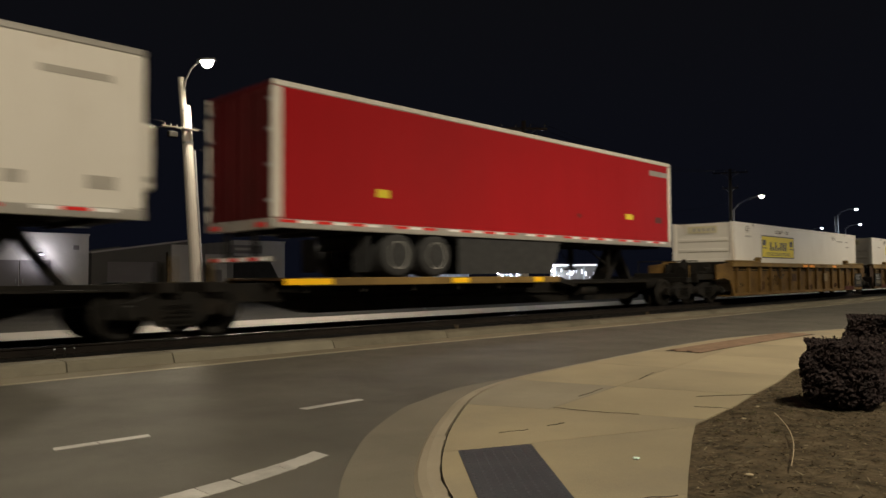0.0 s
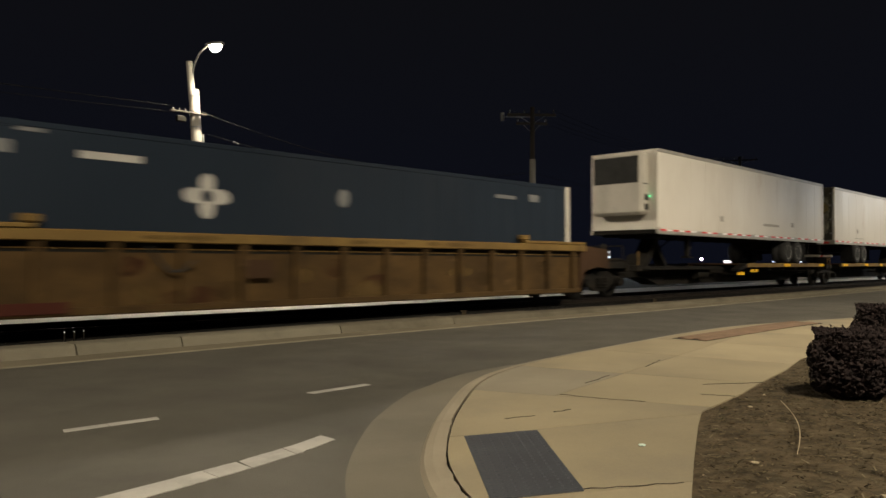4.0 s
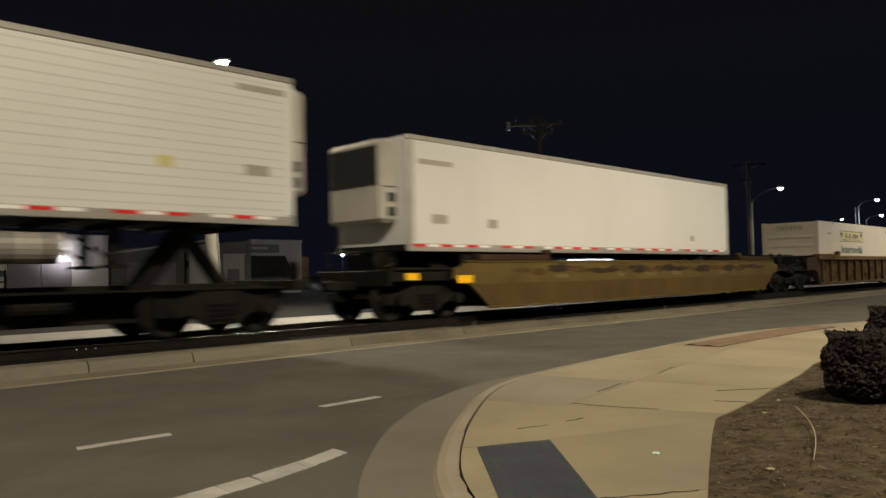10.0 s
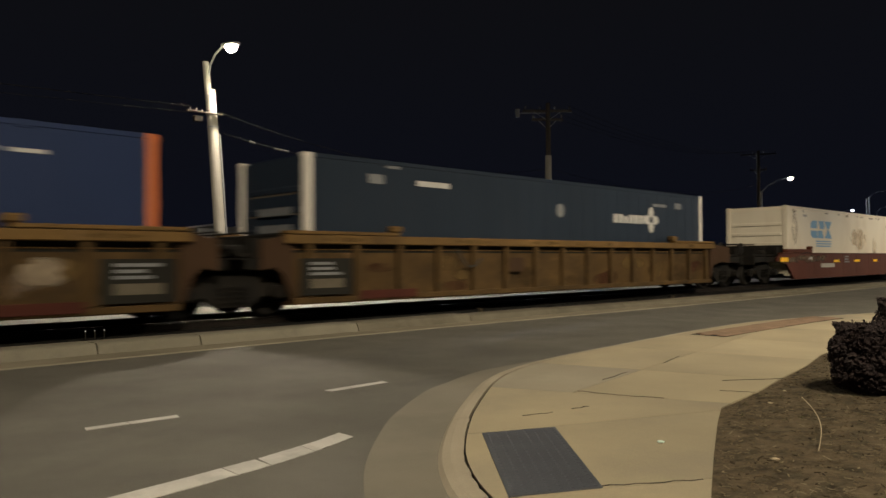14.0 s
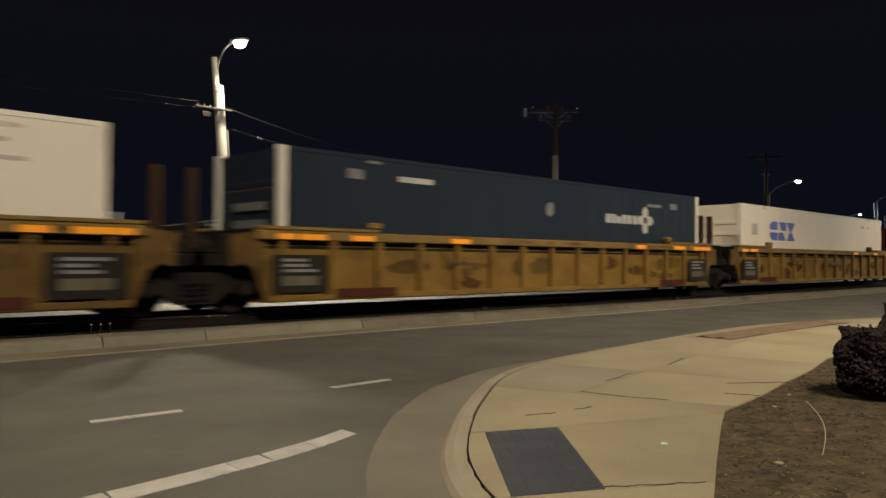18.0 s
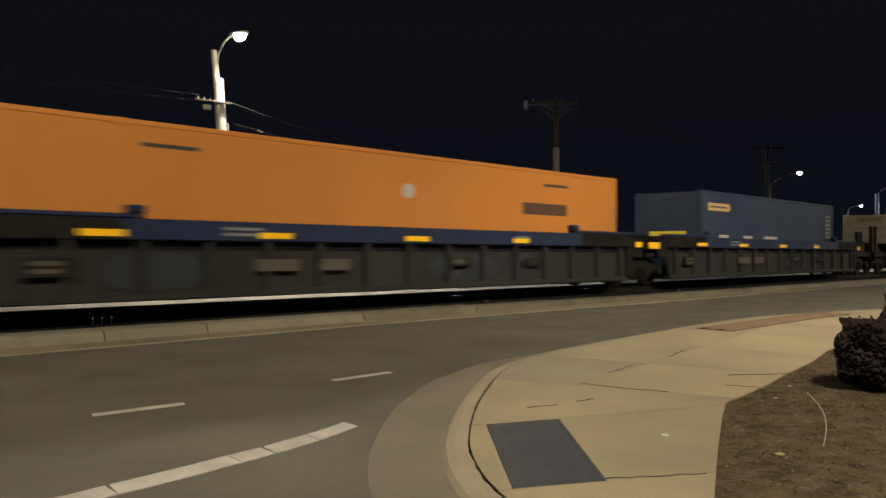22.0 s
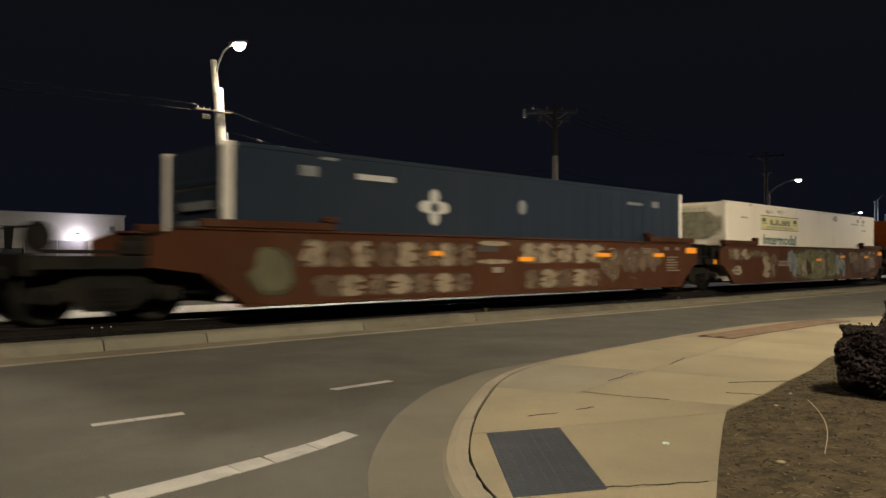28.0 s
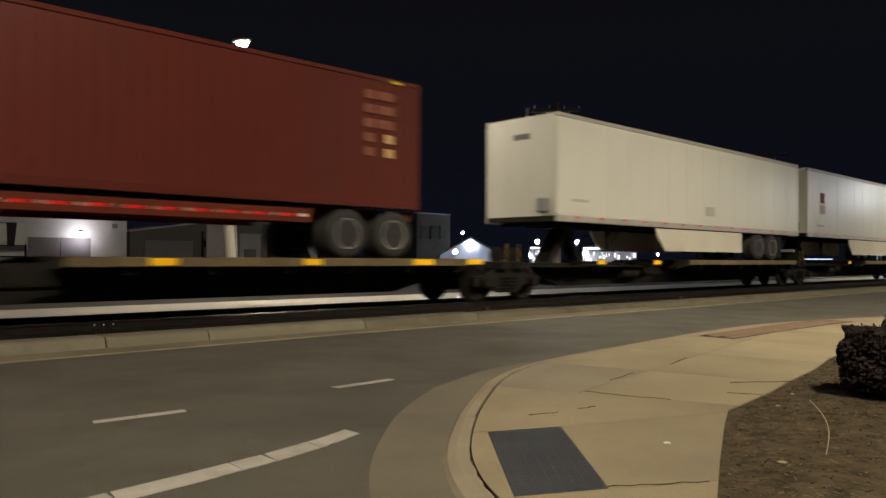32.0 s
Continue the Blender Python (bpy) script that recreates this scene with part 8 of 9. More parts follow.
r = random.Random(8)
part("round_emblem", plate(B(), [(-5.62, 2.34)] + [(-5.0 - 0.40 * math.cos(k), 2.34 + 0.34 * math.sin(k)) for k in np.linspace(0.4, 5.88, 18)], y - 0.004, y), M["mark_white"], c)
for i in range(7):
    part("emblem_line", box(B(), -4.75, -3.8 - 0.09 * abs(i - 3), y - 0.008, y - 0.0045, 2.04 + 0.09 * i, 2.075 + 0.09 * i), M["mark_white"], c)
for i in range(4):
    part("logo_bar", box(B(), -2.72 + 0.5 * i, -2.34 + 0.5 * i, y - 0.004, y, 1.50, 1.50 + (0.53 if i == 0 else 0.42)), M["mark_orange"], c)
for i in range(8):
    part("logo_bar", box(B(), -0.66 + 0.465 * i, -0.30 + 0.465 * i, y - 0.004, y, 1.50, 1.50 + (0.57 if i == 0 else 0.40)), M["mark_white"], c)
for z in (1.62, 2.35):
    part("end_panel", box(B(), -8.104, -8.0995, -0.5, 0.5, z, z + 0.3), M["mark_white"], c)
dark_container(-17.10, "dark slate blue shipping container with white corner posts", True)

# a single maroon well
w = plain_wagon(6.52, M["maroon"], "maroon well wagon with plain sides", (-10.0, 10.0), refl=((-2.85, 0.82, 0.71), (0.01, 0.82, 0.76), (2.81, 0.82, 0.66), (5.56, 0.82, 0.62), (9.03, 0.92, 0.64), (-8.85, 0.90, 0.77),), cz=1.14, zb=0.13, ends=(0, 0))
spray_cloud(w, 5.9, 9.2, 0.30, 1.10, -1.4425, ("soft_tan", "soft_soot"), 203, 6, 0.4)
spray_cloud(w, -8.3, -4.2, 0.70, 1.10, -1.4425, ("soft_tan", "soft_grey"), 204, 7, 0.35)
part("name_plate", box(B(), -4.72, -3.02, -1.447, -1.4405, 0.54, 0.72), M["grey_ink"], w)
marks(w, -5.9, 0.95, 0.9, 0.2, 1, -1.441)
marks(w, -1.3, 0.9, 0.75, 0.36, 3, -1.441, "mark_faded")
c = container(6.52, 16.2, ZC0, ZC1 + 0.05, M["white_dirty"], "stained white container with a faded blue emblem", "smooth", posts=M["white_dirty"])
r = random.Random(201)
for i in range(12):
    rx, rz = r.uniform(0.12, 0.5), r.uniform(0.05, 0.09)
    part("rust_stain", plate(B(), blob(r, r.uniform(-7.5, 7.5), ZC1 - 0.06 - rz, rx, rz, 14, 0.4), -1.2945, -1.2925), M["soft_rust"], c)
for x, z, rx, rz in ((-7.3, 2.2, 0.4, 0.8), (0.9, 1.95, 1.3, 0.75), (3.3, 1.5, 0.5, 0.7), (6.8, 1.45, 0.9, 0.35)):
    part("rust_stain", plate(B(), blob(r, x, z, rx, rz, 14, 0.4), -1.2945, -1.2925), M["soft_rust"], c)


def blue_letters(c, x0, z0, w, hh, mat, y=-1.293, bar=True):
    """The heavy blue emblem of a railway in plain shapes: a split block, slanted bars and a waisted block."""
    g = w / 3

    def cut(i, pts):
        a = x0 + g * i
        part("emblem_block", plate(B(), [(a + g * u, z0 + hh * v) for u, v in pts], y - 0.004, y), M[mat], c)
    cut(0, ((0.05, 0.56), (0.94, 0.56), (0.94, 1.0), (0.30, 1.0), (0.05, 0.84)))
    cut(0, ((0.05, 0.16), (0.30, 0.0), (0.94, 0.0), (0.94, 0.42), (0.05, 0.42)))
    cut(1, ((0.02, 0.0), (0.90, 0.0), (0.62, 0.44), (0.02, 0.44)))
    cut(1, ((0.36, 0.54), (0.96, 0.54), (0.96, 1.0), (0.10, 1.0)))
    cut(2, ((0.04, 0.0), (1.06, 0.0), (0.66, 0.48), (0.40, 0.48)))
    cut(2, ((0.40, 0.52), (0.66, 0.52), (1.06, 1.0), (0.04, 1.0)))
    if bar:
        for k in range(3):
            part("emblem_bar", box(B(), x0 + w * 0.25, x0 + w * 0.98, y - 0.004, y, z0 - hh * (0.22 + 0.14 * k), z0 - hh * (0.15 + 0.14 * k)), M[mat], c)


blue_letters(c, -5.50, 1.85, 2.53, 0.77, "blue_pale")
for x, z, wd in ((5.3, 2.55, 0.5), (5.6, 1.5, 1.4), (-6.3, 2.75, 0.4)):
    part("small_mark", box(B(), x, x + wd, -1.293, -1.289, z, z + 0.1), M["grey_ink"], c)

# third set of ribbed wells
GLD = (M["gold"], M["chord"], M["ochre"])
ribbed_wagon(29.74, OCH, RW, (-10.0, 9.65), refl=((-8.30, 0.60), (-6.37, 0.61), (-3.48, 0.59), (6.97, 0.47), (7.97, 0.95),), ends=(0, (2.55, -0.91, (8.95, 9.60), 0.13)), boards=((7.75, 0.75, 1.0, 0.62, 5, "black_green"), (-4.2, 0.9, 0.5, 0.2, 0, "chord"), (-3.0, 0.9, 0.7, 0.2, 0, "chord")))
ribbed_wagon(49.06, GLD, "rusty yellow well wagon with ribbed sides", (9.6,), refl=((-8.06, 0.42), (-7.47, 0.62), (-6.26, 0.58), (-3.45, 0.64), (4.22, 0.55), (6.50, 0.70), (7.99, 1.14),), ends=(0, (2.55, -0.91, (8.95, 9.60), 0.13)), boards=((-7.5, 0.78, 0.9, 0.6, 4, "ochre_dark"), (7.75, 0.75, 1.0, 0.62, 4, "black_green")))
ribbed_wagon(68.50, GLD, "rusty yellow well wagon with ribbed sides", (10.0,), refl=((-8.17, 0.54), (-7.44, 0.61), (3.62, 0.67), (6.51, 0.58), (8.30, 0.60),), boards=((-7.4, 0.78, 0.9, 0.6, 4, "ochre_dark"), (0.7, 0.9, 0.5, 0.18, 0, "tan_wall"), (1.6, 0.9, 0.6, 0.18, 0, "tan_wall")))
carrier_container(29.74, ZC0, ZC1, (-5.18, -1.57, 2.07, 2.60), "white shipping container with a yellow sign and a green word")
dark_container(49.06, "dark slate blue shipping container with white corner posts", True)
c = container(68.50, 16.15, ZC0, ZC1, M["white_warm"], "cream white container with a dark blue emblem", "smooth")
blue_letters(c, -5.59, 1.80, 2.42, 0.74, "blue_ink", bar=False)
for x, z, wd, hh in ((-7.16, 1.97, 0.48, 0.42), (5.02, 2.60, 0.47, 0.12), (5.9, 2.62, 0.4, 0.07)):
    part("small_mark", box(B(), x, x + wd, -1.293, -1.289, z, z + hh), M["grey_ink"], c)

# dark wells with a blue sill
DRK = (M["wagon_grey"], M["blue_sill"], M["iron"])
DL = "dark well wagon with ribbed sides and a blue top sill"
DB = ((-7.2, 0.7, 0.8, 0.3, 2, "black_green"), (-3.3, 0.70, 0.9, 0.22, 0, "tan_wall"), (-2.0, 0.70, 0.7, 0.22, 0, "tan_wall"), (1.5, 0.74, 0.7, 0.2, 1, "black_green"), (4.1, 0.72, 0.6, 0.2, 0, "black_green"))
DR = ((-6.45, 0.70), (-3.35, 0.70), (0.15, 0.70), (3.60, 0.60),)
for u, bg, ends in ((91.70, (-10.0, 9.7), ((2.75, 0.90, (9.55, 10.20, 10.85), 0.13), 0)), (111.13, (9.7,), (0, 0)), (130.49, (10.0,), (0, (2.05, -0.91, (10.45, 10.95), 0.18)))):
    w = ribbed_wagon(u, DRK, DL, bg, sill=M["blue_sill"], refl=DR, ends=ends, boards=DB)
    marks(w, -4.0, 1.3, 0.8, 0.2, 2, -1.501, "mark_faded")
    marks(w, 3.8, 1.3, 0.9, 0.2, 1, -1.501, "mark_faded")
    reflector(w, -9.4, 1.18, 0.62, 0.2, -1.43)
    reflector(w, 9.1, 1.20, 0.34, 0.16, -1.43)
c = container(91.70, 12.19, ZC0, ZC1, M["dull_red"], "dull red corrugated shipping container", "iso")
for i in range(7):
    part("stencil_bar", box(B(), 5.09 + 0.05 * (i % 2), 5.66, -1.316, -1.312, 1.40 + 0.175 * i, 1.52 + 0.175 * i), M["mark_pink"], c)
c = container(111.13, 16.15, ZC0, ZC1, M["orange"], "orange shipping container with black lettering bars", "smooth")


def vent_logo(c, x, z, w, hh, mat="ink"):
    part("logo_ground", box(B(), x, x + w - 0.002, -1.2885, -1.2875, z, z + hh), M["logo_brown"], c, "darker panel behind the faded logo")
    for i in range(4):
        part("logo_bar", box(B(), x, x + w, -1.293, -1.289, z + hh * (0.05 + 0.25 * i), z + hh * (0.18 + 0.25 * i)), M[mat], c)
    for a in (x - 0.03, x + w):
        part("logo_edge", box(B(), a, a + 0.03, -1.293, -1.289, z, z + hh), M[mat], c)


vent_logo(c, 3.93, 1.93, 1.76, 0.30)
part("round_mark", plate(B(), blob(random.Random(3), 0.05, 2.28, 0.17, 0.17, 12, 0.03), -1.293, -1.289), M["mark_white"], c)
for x in (-5.77, 4.74):
    part("small_mark", box(B(), x, x + 1.02, -1.293, -1.289, 2.68, 2.75), M["ink"], c)
for i in range(6):
    part("end_bar", box(B(), -8.082, -8.0755, -0.95, 0.95, 1.35 + 0.26 * i, 1.385 + 0.26 * i), M["logo_brown"], c)
c = container(130.49, 12.19, ZC0, ZC1, M["dusk"], "dusk blue corrugated shipping container with a yellow label", "iso")
part("yellow_label", plate(B(), [(-5.70, 2.43), (-4.14, 2.43), (-4.08, 2.49), (-4.08, 2.64), (-4.14, 2.70), (-5.70, 2.70)], -1.316, -1.312), M["label_peach"], c)
part("label_rule", box(B(), -5.55, -4.3, -1.320, -1.3165, 2.54, 2.59), M["dusk"], c)
for x, w in ((-4.87, 0.67), (-2.97, 0.73), (-1.19, 1.14)):
    part("small_mark", box(B(), x, x + w, -1.316, -1.312, 1.50, 1.60), M["mark_white"], c)
for i in range(6):
    part("stencil_bar", box(B(), 5.08 + 0.04 * (i % 2), 5.66, -1.316, -1.312, 1.62 + 0.18 * i, 1.74 + 0.18 * i), M["door_grey"], c)
for z in (1.42,):
    part("end_label", box(B(), -6.103, -6.0995, -0.7, 0.7, z, z + 0.3), M["sign_yellow"], c)

# yellow wells with sprayed sides
YW = "faded yellow well wagon, its plain sides covered with spray paint"
w = plain_wagon(153.83, M["yellow"], YW, (-10.0, 9.68), refl=((-7.54, 1.09, 0.55), (-5.43, 1.05, 0.58), (-0.06, 1.05, 0.33), (1.61, 1.05, 0.72), (5.39, 1.05, 0.72),), low_band=M["rust_band"], ends=((2.38, -0.91, (9.98, 10.62), 0.14), 0), dark_ends=((1, M["black_green"]),))
for x, wd in ((-5.07, 1.23), (-3.66, 1.64)):
    part("vent_slot", box(B(), x, x + wd, -1.448, -1.4405, 1.06, 1.28), M["ink"], w)
    part("slot_rim", box(B(), x + 0.06, x + wd - 0.06, -1.452, -1.4485, 1.10, 1.24), M["tan_wall"], w)
part("side_lip", box(B(), 5.7, 8.4, -1.49, -1.4705, 0.14, 0.24, 0.01), M["dull_red"], w)
patch(w, -1.2, 3.15, 0.17, 1.46, -1.4465, "spray_haze", 31, 0.10)
spray_cloud(w, -1.0, 2.9, 0.20, 1.44, -1.4505, ("soft_silver", "soft_silver", "soft_sand"), 33, 9, 0.5)
patch(w, 3.1, 4.2, 0.95, 1.46, -1.4465, "soft_green", 34, 0.1)
for x, z, wd, hh in ((0.95, 1.12, 0.20, 0.10), (1.45, 0.75, 0.10, 0.22), (2.1, 1.02, 0.12, 0.18), (0.3, 0.8, 0.10, 0.2), (2.5, 0.55, 0.22, 0.08)):
    part("spray_smudge", plate(B(), blob(random.Random(int(x * 100)), x, z, wd, hh, 14, 0.3), -1.4560, -1.4545), M["soft_sand"], w)
DOME = [math.pi * k / 16 for k in range(17)]
part("spray_bubble", plate(B(), [(3.62 + 0.66 * math.cos(a), 0.19 + 0.76 * math.sin(a) ** 0.8) for a in DOME], -1.4660, -1.4640), M["grey_wall"], w)
part("spray_bubble", plate(B(), [(3.62 + 0.63 * math.cos(a), 0.20 + 0.71 * math.sin(a) ** 0.8) for a in DOME], -1.4690, -1.4662), M["spray_silver"], w)
part("band_grime", box(B(), -1.0, 4.2, -1.4595, -1.4570, 0.18, 0.62), M["soft_sand"], w)
w = plain_wagon(173.20, M["yellow"], YW, (9.65,), refl=((-1.98, 1.05, 0.71), (-0.08, 1.05, 0.71), (1.82, 1.05, 0.70), (5.61, 1.05, 0.68),), low_band=M["rust_band"], ends=((2.2, -0.91, (8.75, 9.25), 0.12), 0), dark_ends=((-1, M["black_green"]), (1, M["black_green"])))
patch(w, -2.76, 2.9, 0.14, 1.46, -1.4465, "spray_plum", 37, 0.35)
slashes(w, -2.9, 2.75, 0.16, 1.45, -1.4500, ("spray_blue", "spray_slate", "spray_blue", "spray_teal", "spray_blue"), ("spray_fog", "spray_plum", "spray_peach"), 71, 7, -0.38)
spray_cloud(w, -2.9, 2.7, 0.18, 1.44, -1.4665, ("soft_navy", "soft_blue", "soft_blue", "soft_peach", "soft_navy", "soft_ice", "soft_blue", "soft_navy", "soft_blue"), 72, 13, 0.34)
spray_cloud(w, -2.6, 2.4, 0.22, 0.80, -1.4690, ("soft_navy", "soft_blue", "soft_dark"), 73, 6, 0.5)
patch(w, 2.6, 3.45, 0.15, 0.75, -1.4465, "soft_red", 39, 0.2)
patch(w, 2.5, 3.05, 0.60, 1.42, -1.4465, "soft_red", 40, 0.15)
soft_letters(w, -4.79, -2.83, 0.80, 1.38, -1.4465, ("soft_red",), 38, 4)
patch(w, -4.6, -2.9, 0.30, 0.85, -1.4465, "soft_tan", 41, 0.2)
w = plain_wagon(192.48, M["olive"], YW, (10.0,), refl=((-5.21, 1.05, 0.65), (-1.56, 1.05, 0.57), (0.24, 1.05, 0.64), (2.22, 1.05, 0.58),), dark_ends=((-1, M["black_green"]),), ends=((2.2, -0.91, (8.75, 9.25), 0.12), (2.6, -0.91, (8.95, 9.60), 0.18)))
patch(w, -6.9, -5.9, 0.14, 1.46, -1.4465, "spray_moss", 43, 0.2)
patch(w, -5.9, 2.5, 0.16, 1.45, -1.4465, "spray_slate", 47, 0.25)
patch(w, 1.6, 5.4, 0.16, 1.45, -1.4445, "soft_tan", 48, 0.4)
spray_cloud(w, -5.8, 2.3, 0.20, 1.42, -1.4505, ("soft_green", "soft_silver", "soft_ice"), 44, 12, 0.4)
soft_letters(w, -5.7, -0.4, 0.24, 1.38, -1.4545, ("soft_silver", "soft_ice", "soft_silver"), 45, 7, -0.2)
soft_letters(w, -0.3, 2.2, 0.30, 1.30, -1.4545, ("soft_silver", "soft_cream"), 46, 4, -0.2)
scrawl(w, -6.0, 2.4, 0.25, 1.35, -1.4620, "soft_silver", 7, 12, 0.05)
for x in (2.9, 4.5, 6.2):
    part("vent_slot", box(B(), x, x + 1.3, -1.448, -1.4405, 1.05, 1.25), M["ink"], w)
FADED = "white shipping container with a weathered sign and a green word"
carrier_container(153.83, ZC0, ZC1, (-5.18, -1.57, 1.88, 2.47), FADED, field=None, mat="white_warm")
c = carrier_container(173.20, ZC0, ZC1, (-5.18, -1.57, 2.00, 2.61), FADED, field=None, mat="white_warm")
part("end_stain", box(B(), -8.0850, -8.0840, -1.12, 1.12, 1.2, 2.8), M["end_soot"], c)
c = carrier_container(192.48, ZC0, ZC1, (-5.18, -1.57, 2.03, 2.60), FADED, field=None, mat="white_warm")
for i in range(5):
    part("end_bar", box(B(), -8.0850, -8.0755, -1.0, 1.0, 0.62 + 0.42 * i, 0.74 + 0.42 * i), M["end_brown"], c)

# brown wells with sprayed sides
BW = "brown well wagon, its plain sides covered with pale scrawls"
w = plain_wagon(215.75, M["brown"], BW, (-10.0, 9.66), refl=((-3.06, 1.11, 0.37), (0.04, 0.99, 0.58), (3.37, 1.11, 0.70), (6.36, 1.12, 0.60), (8.38, 1.28, 0.68),))
soft_letters(w, -6.6, -1.8, 0.80, 1.36, -1.4465, ("soft_cream", "soft_tan"), 51, 8)
soft_letters(w, -6.3, -1.9, 0.22, 0.68, -1.4465, ("soft_tan", "soft_cream"), 54, 7)
for z, a, b, m in ((1.30, -1.7, -0.55, "soft_cream"), (1.16, -1.75, -1.0, "ink"), (0.86, -1.75, -0.55, "soft_cream"), (0.66, -1.2, -0.85, "spray_cream")):
    part("stencil_line", box(B(), a, b, -1.4495, -1.4465, z, z + 0.13), M[m], w)
soft_letters(w, -0.15, 3.45, 0.86, 1.42, -1.4465, ("soft_cream",), 52, 5)
soft_letters(w, -0.05, 3.30, 0.22, 0.74, -1.4465, ("soft_tan", "soft_cream"), 53, 5)
patch(w, -7.6, -6.8, 0.3, 1.2, -1.4465, "soft_green", 58, 0.15)
spray_cloud(w, 3.6, 6.3, 0.40, 1.42, -1.4465, ("soft_tan",), 59, 5, 0.4)
scrawl(w, 3.7, 6.0, 0.35, 1.30, -1.4505, "soft_cream", 53, 7, 0.03)
marks(w, 5.85, 1.26, 0.62, 0.16, 3, -1.4465, "spray_tan")
marks(w, 7.3, 0.85, 0.85, 0.5, 6, -1.4465, "spray_tan")
for x in (6.75, 7.4):
    part("small_mark", box(B(), x, x + 0.26, -1.4495, -1.4465, 1.28, 1.38), M["spray_tan"], w)
w = plain_wagon(235.09, M["brown"], BW, (9.63,), refl=((-8.49, 1.33, 0.90), (0.20, 0.98, 0.58), (3.07, 1.12, 0.60), (6.36, 1.12, 0.60), (8.36, 1.30, 0.60),))
spray_cloud(w, -8.2, -6.7, 0.95, 1.40, -1.4465, ("soft_tan", "soft_cream"), 60, 4, 0.55)
part("number_board", box(B(), -7.95, -7.15, -1.4495, -1.4465, 0.42, 0.80), M["soft_cream"], w)
marks(w, -7.55, 0.61, 0.6, 0.26, 2, -1.4497, "tan_wall")
spray_cloud(w, -6.3, -5.2, 1.08, 1.38, -1.4465, ("soft_tan",), 61, 2, 0.6)
soft_letters(w, -5.35, -4.10, 0.26, 1.26, -1.4465, ("soft_cream", "soft_tan"), 56, 2)
part("name_bar", box(B(), -3.94, -2.72, -1.4495, -1.4465, 0.74, 0.95), M["spray_tan"], w)
for k in range(5):
    part("bar_gap", box(B(), -3.82 + 0.22 * k, -3.73 + 0.22 * k, -1.4525, -1.4497, 0.79, 0.90), M["rust_red"], w)
spray_cloud(w, -2.95, -2.15, 0.18, 1.42, -1.4505, ("soft_ice",), 62, 2, 0.5)
patch(w, -2.55, 3.3, 0.16, 1.44, -1.4465, "soft_green", 59, 0.3)
spray_cloud(w, -1.9, 2.6, 0.22, 1.40, -1.4505, ("soft_lime", "soft_cream", "soft_dark", "soft_lime", "soft_green"), 63, 11, 0.42)
spray_cloud(w, 2.3, 3.4, 0.18, 1.42, -1.4540, ("soft_ice",), 64, 3, 0.4)
patch(w, 3.75, 5.3, 0.80, 1.40, -1.4465, "soft_tan", 65, 0.1)
patch(w, 4.3, 8.0, 0.20, 1.45, -1.4425, "soft_grey", 81, 0.3)
marks(w, 5.85, 1.26, 0.62, 0.16, 3, -1.4465, "spray_tan")
marks(w, 7.3, 0.85, 0.85, 0.5, 6, -1.4465, "spray_tan")
for x in (6.75, 7.4):
    part("small_mark", box(B(), x, x + 0.26, -1.4495, -1.4465, 1.28, 1.38), M["spray_tan"], w)
w = plain_wagon(254.34, M["brown"], BW, (9.5,), outer=(False, True), bot=8.0, refl=((-8.43, 1.28, 0.59), (-6.45, 1.12, 0.56), (-3.15, 1.12, 0.60), (3.37, 1.13, 0.34),))
part("number_board", box(B(), -8.0, -7.2, -1.4495, -1.4465, 0.46, 0.82), M["spray_cream"], w)
marks(w, -7.6, 0.64, 0.6, 0.26, 2, -1.4497, "tan_wall")
part("number_board", box(B(), -7.15, -6.65, -1.4495, -1.4465, 0.46, 0.72), M["soft_tan"], w)
for k, (a, b, z0, z1, m) in enumerate(((-8.3, -8.0, 0.95, 1.10, "soft_cream"), (-7.95, -7.1, 0.90, 1.40, "soft_tan"), (-7.0, -6.5, 1.18, 1.36, "soft_cream"), (-6.1, -5.5, 1.02, 1.28, "soft_tan"), (-5.1, -4.3, 0.98, 1.38, "soft_cream"))):
    patch(w, a, b, z0, z1, -1.4465, m, 100 + k, 0.10)
part("name_bar", box(B(), -4.10, -2.25, -1.4495, -1.4465, 0.74, 0.93), M["spray_cream"], w)
for k in range(6):
    part("bar_gap", box(B(), -3.9 + 0.27 * k, -3.78 + 0.27 * k, -1.4525, -1.4497, 0.78, 0.89), M["rust_red"], w)
spray_cloud(w, -2.65, -1.2, 0.82, 1.40, -1.4465, ("soft_cream", "soft_tan"), 105, 3, 0.5)
patch(w, -1.5, -0.75, 0.74, 0.90, -1.4505, "soft_cream", 106, 0.12)
for z, a, b in ((1.30, -0.25, 0.55), (1.15, -0.45, 0.75)):
    part("stencil_line", box(B(), a, b, -1.4495, -1.4465, z, z + 0.05), M["spray_tan"], w)
patch(w, 0.0, 0.5, 0.28, 0.95, -1.4465, "soft_tan", 108, 0.12)
patch(w, 0.6, 4.0, 0.12, 1.47, -1.4465, "soft_cream", 111, 0.2)
spray_cloud(w, 0.65, 3.95, 0.66, 1.46, -1.4505, ("soft_cream", "soft_cream", "soft_tan"), 109, 6, 0.55)
spray_cloud(w, 0.60, 3.95, 0.16, 0.90, -1.4540, ("soft_cream", "soft_tan", "soft_cream"), 110, 5, 0.55)
for x, z, rx, rz in ((1.2, 1.15, 0.10, 0.16), (1.75, 0.55, 0.16, 0.10), (2.45, 1.05, 0.08, 0.2), (2.9, 0.42, 0.18, 0.08), (3.3, 1.1, 0.1, 0.14)):
    part("spray_gap", plate(B(), blob(random.Random(int(x * 50)), x, z, rx, rz, 12, 0.3), -1.4590, -1.4575), M["soft_dark"], w)
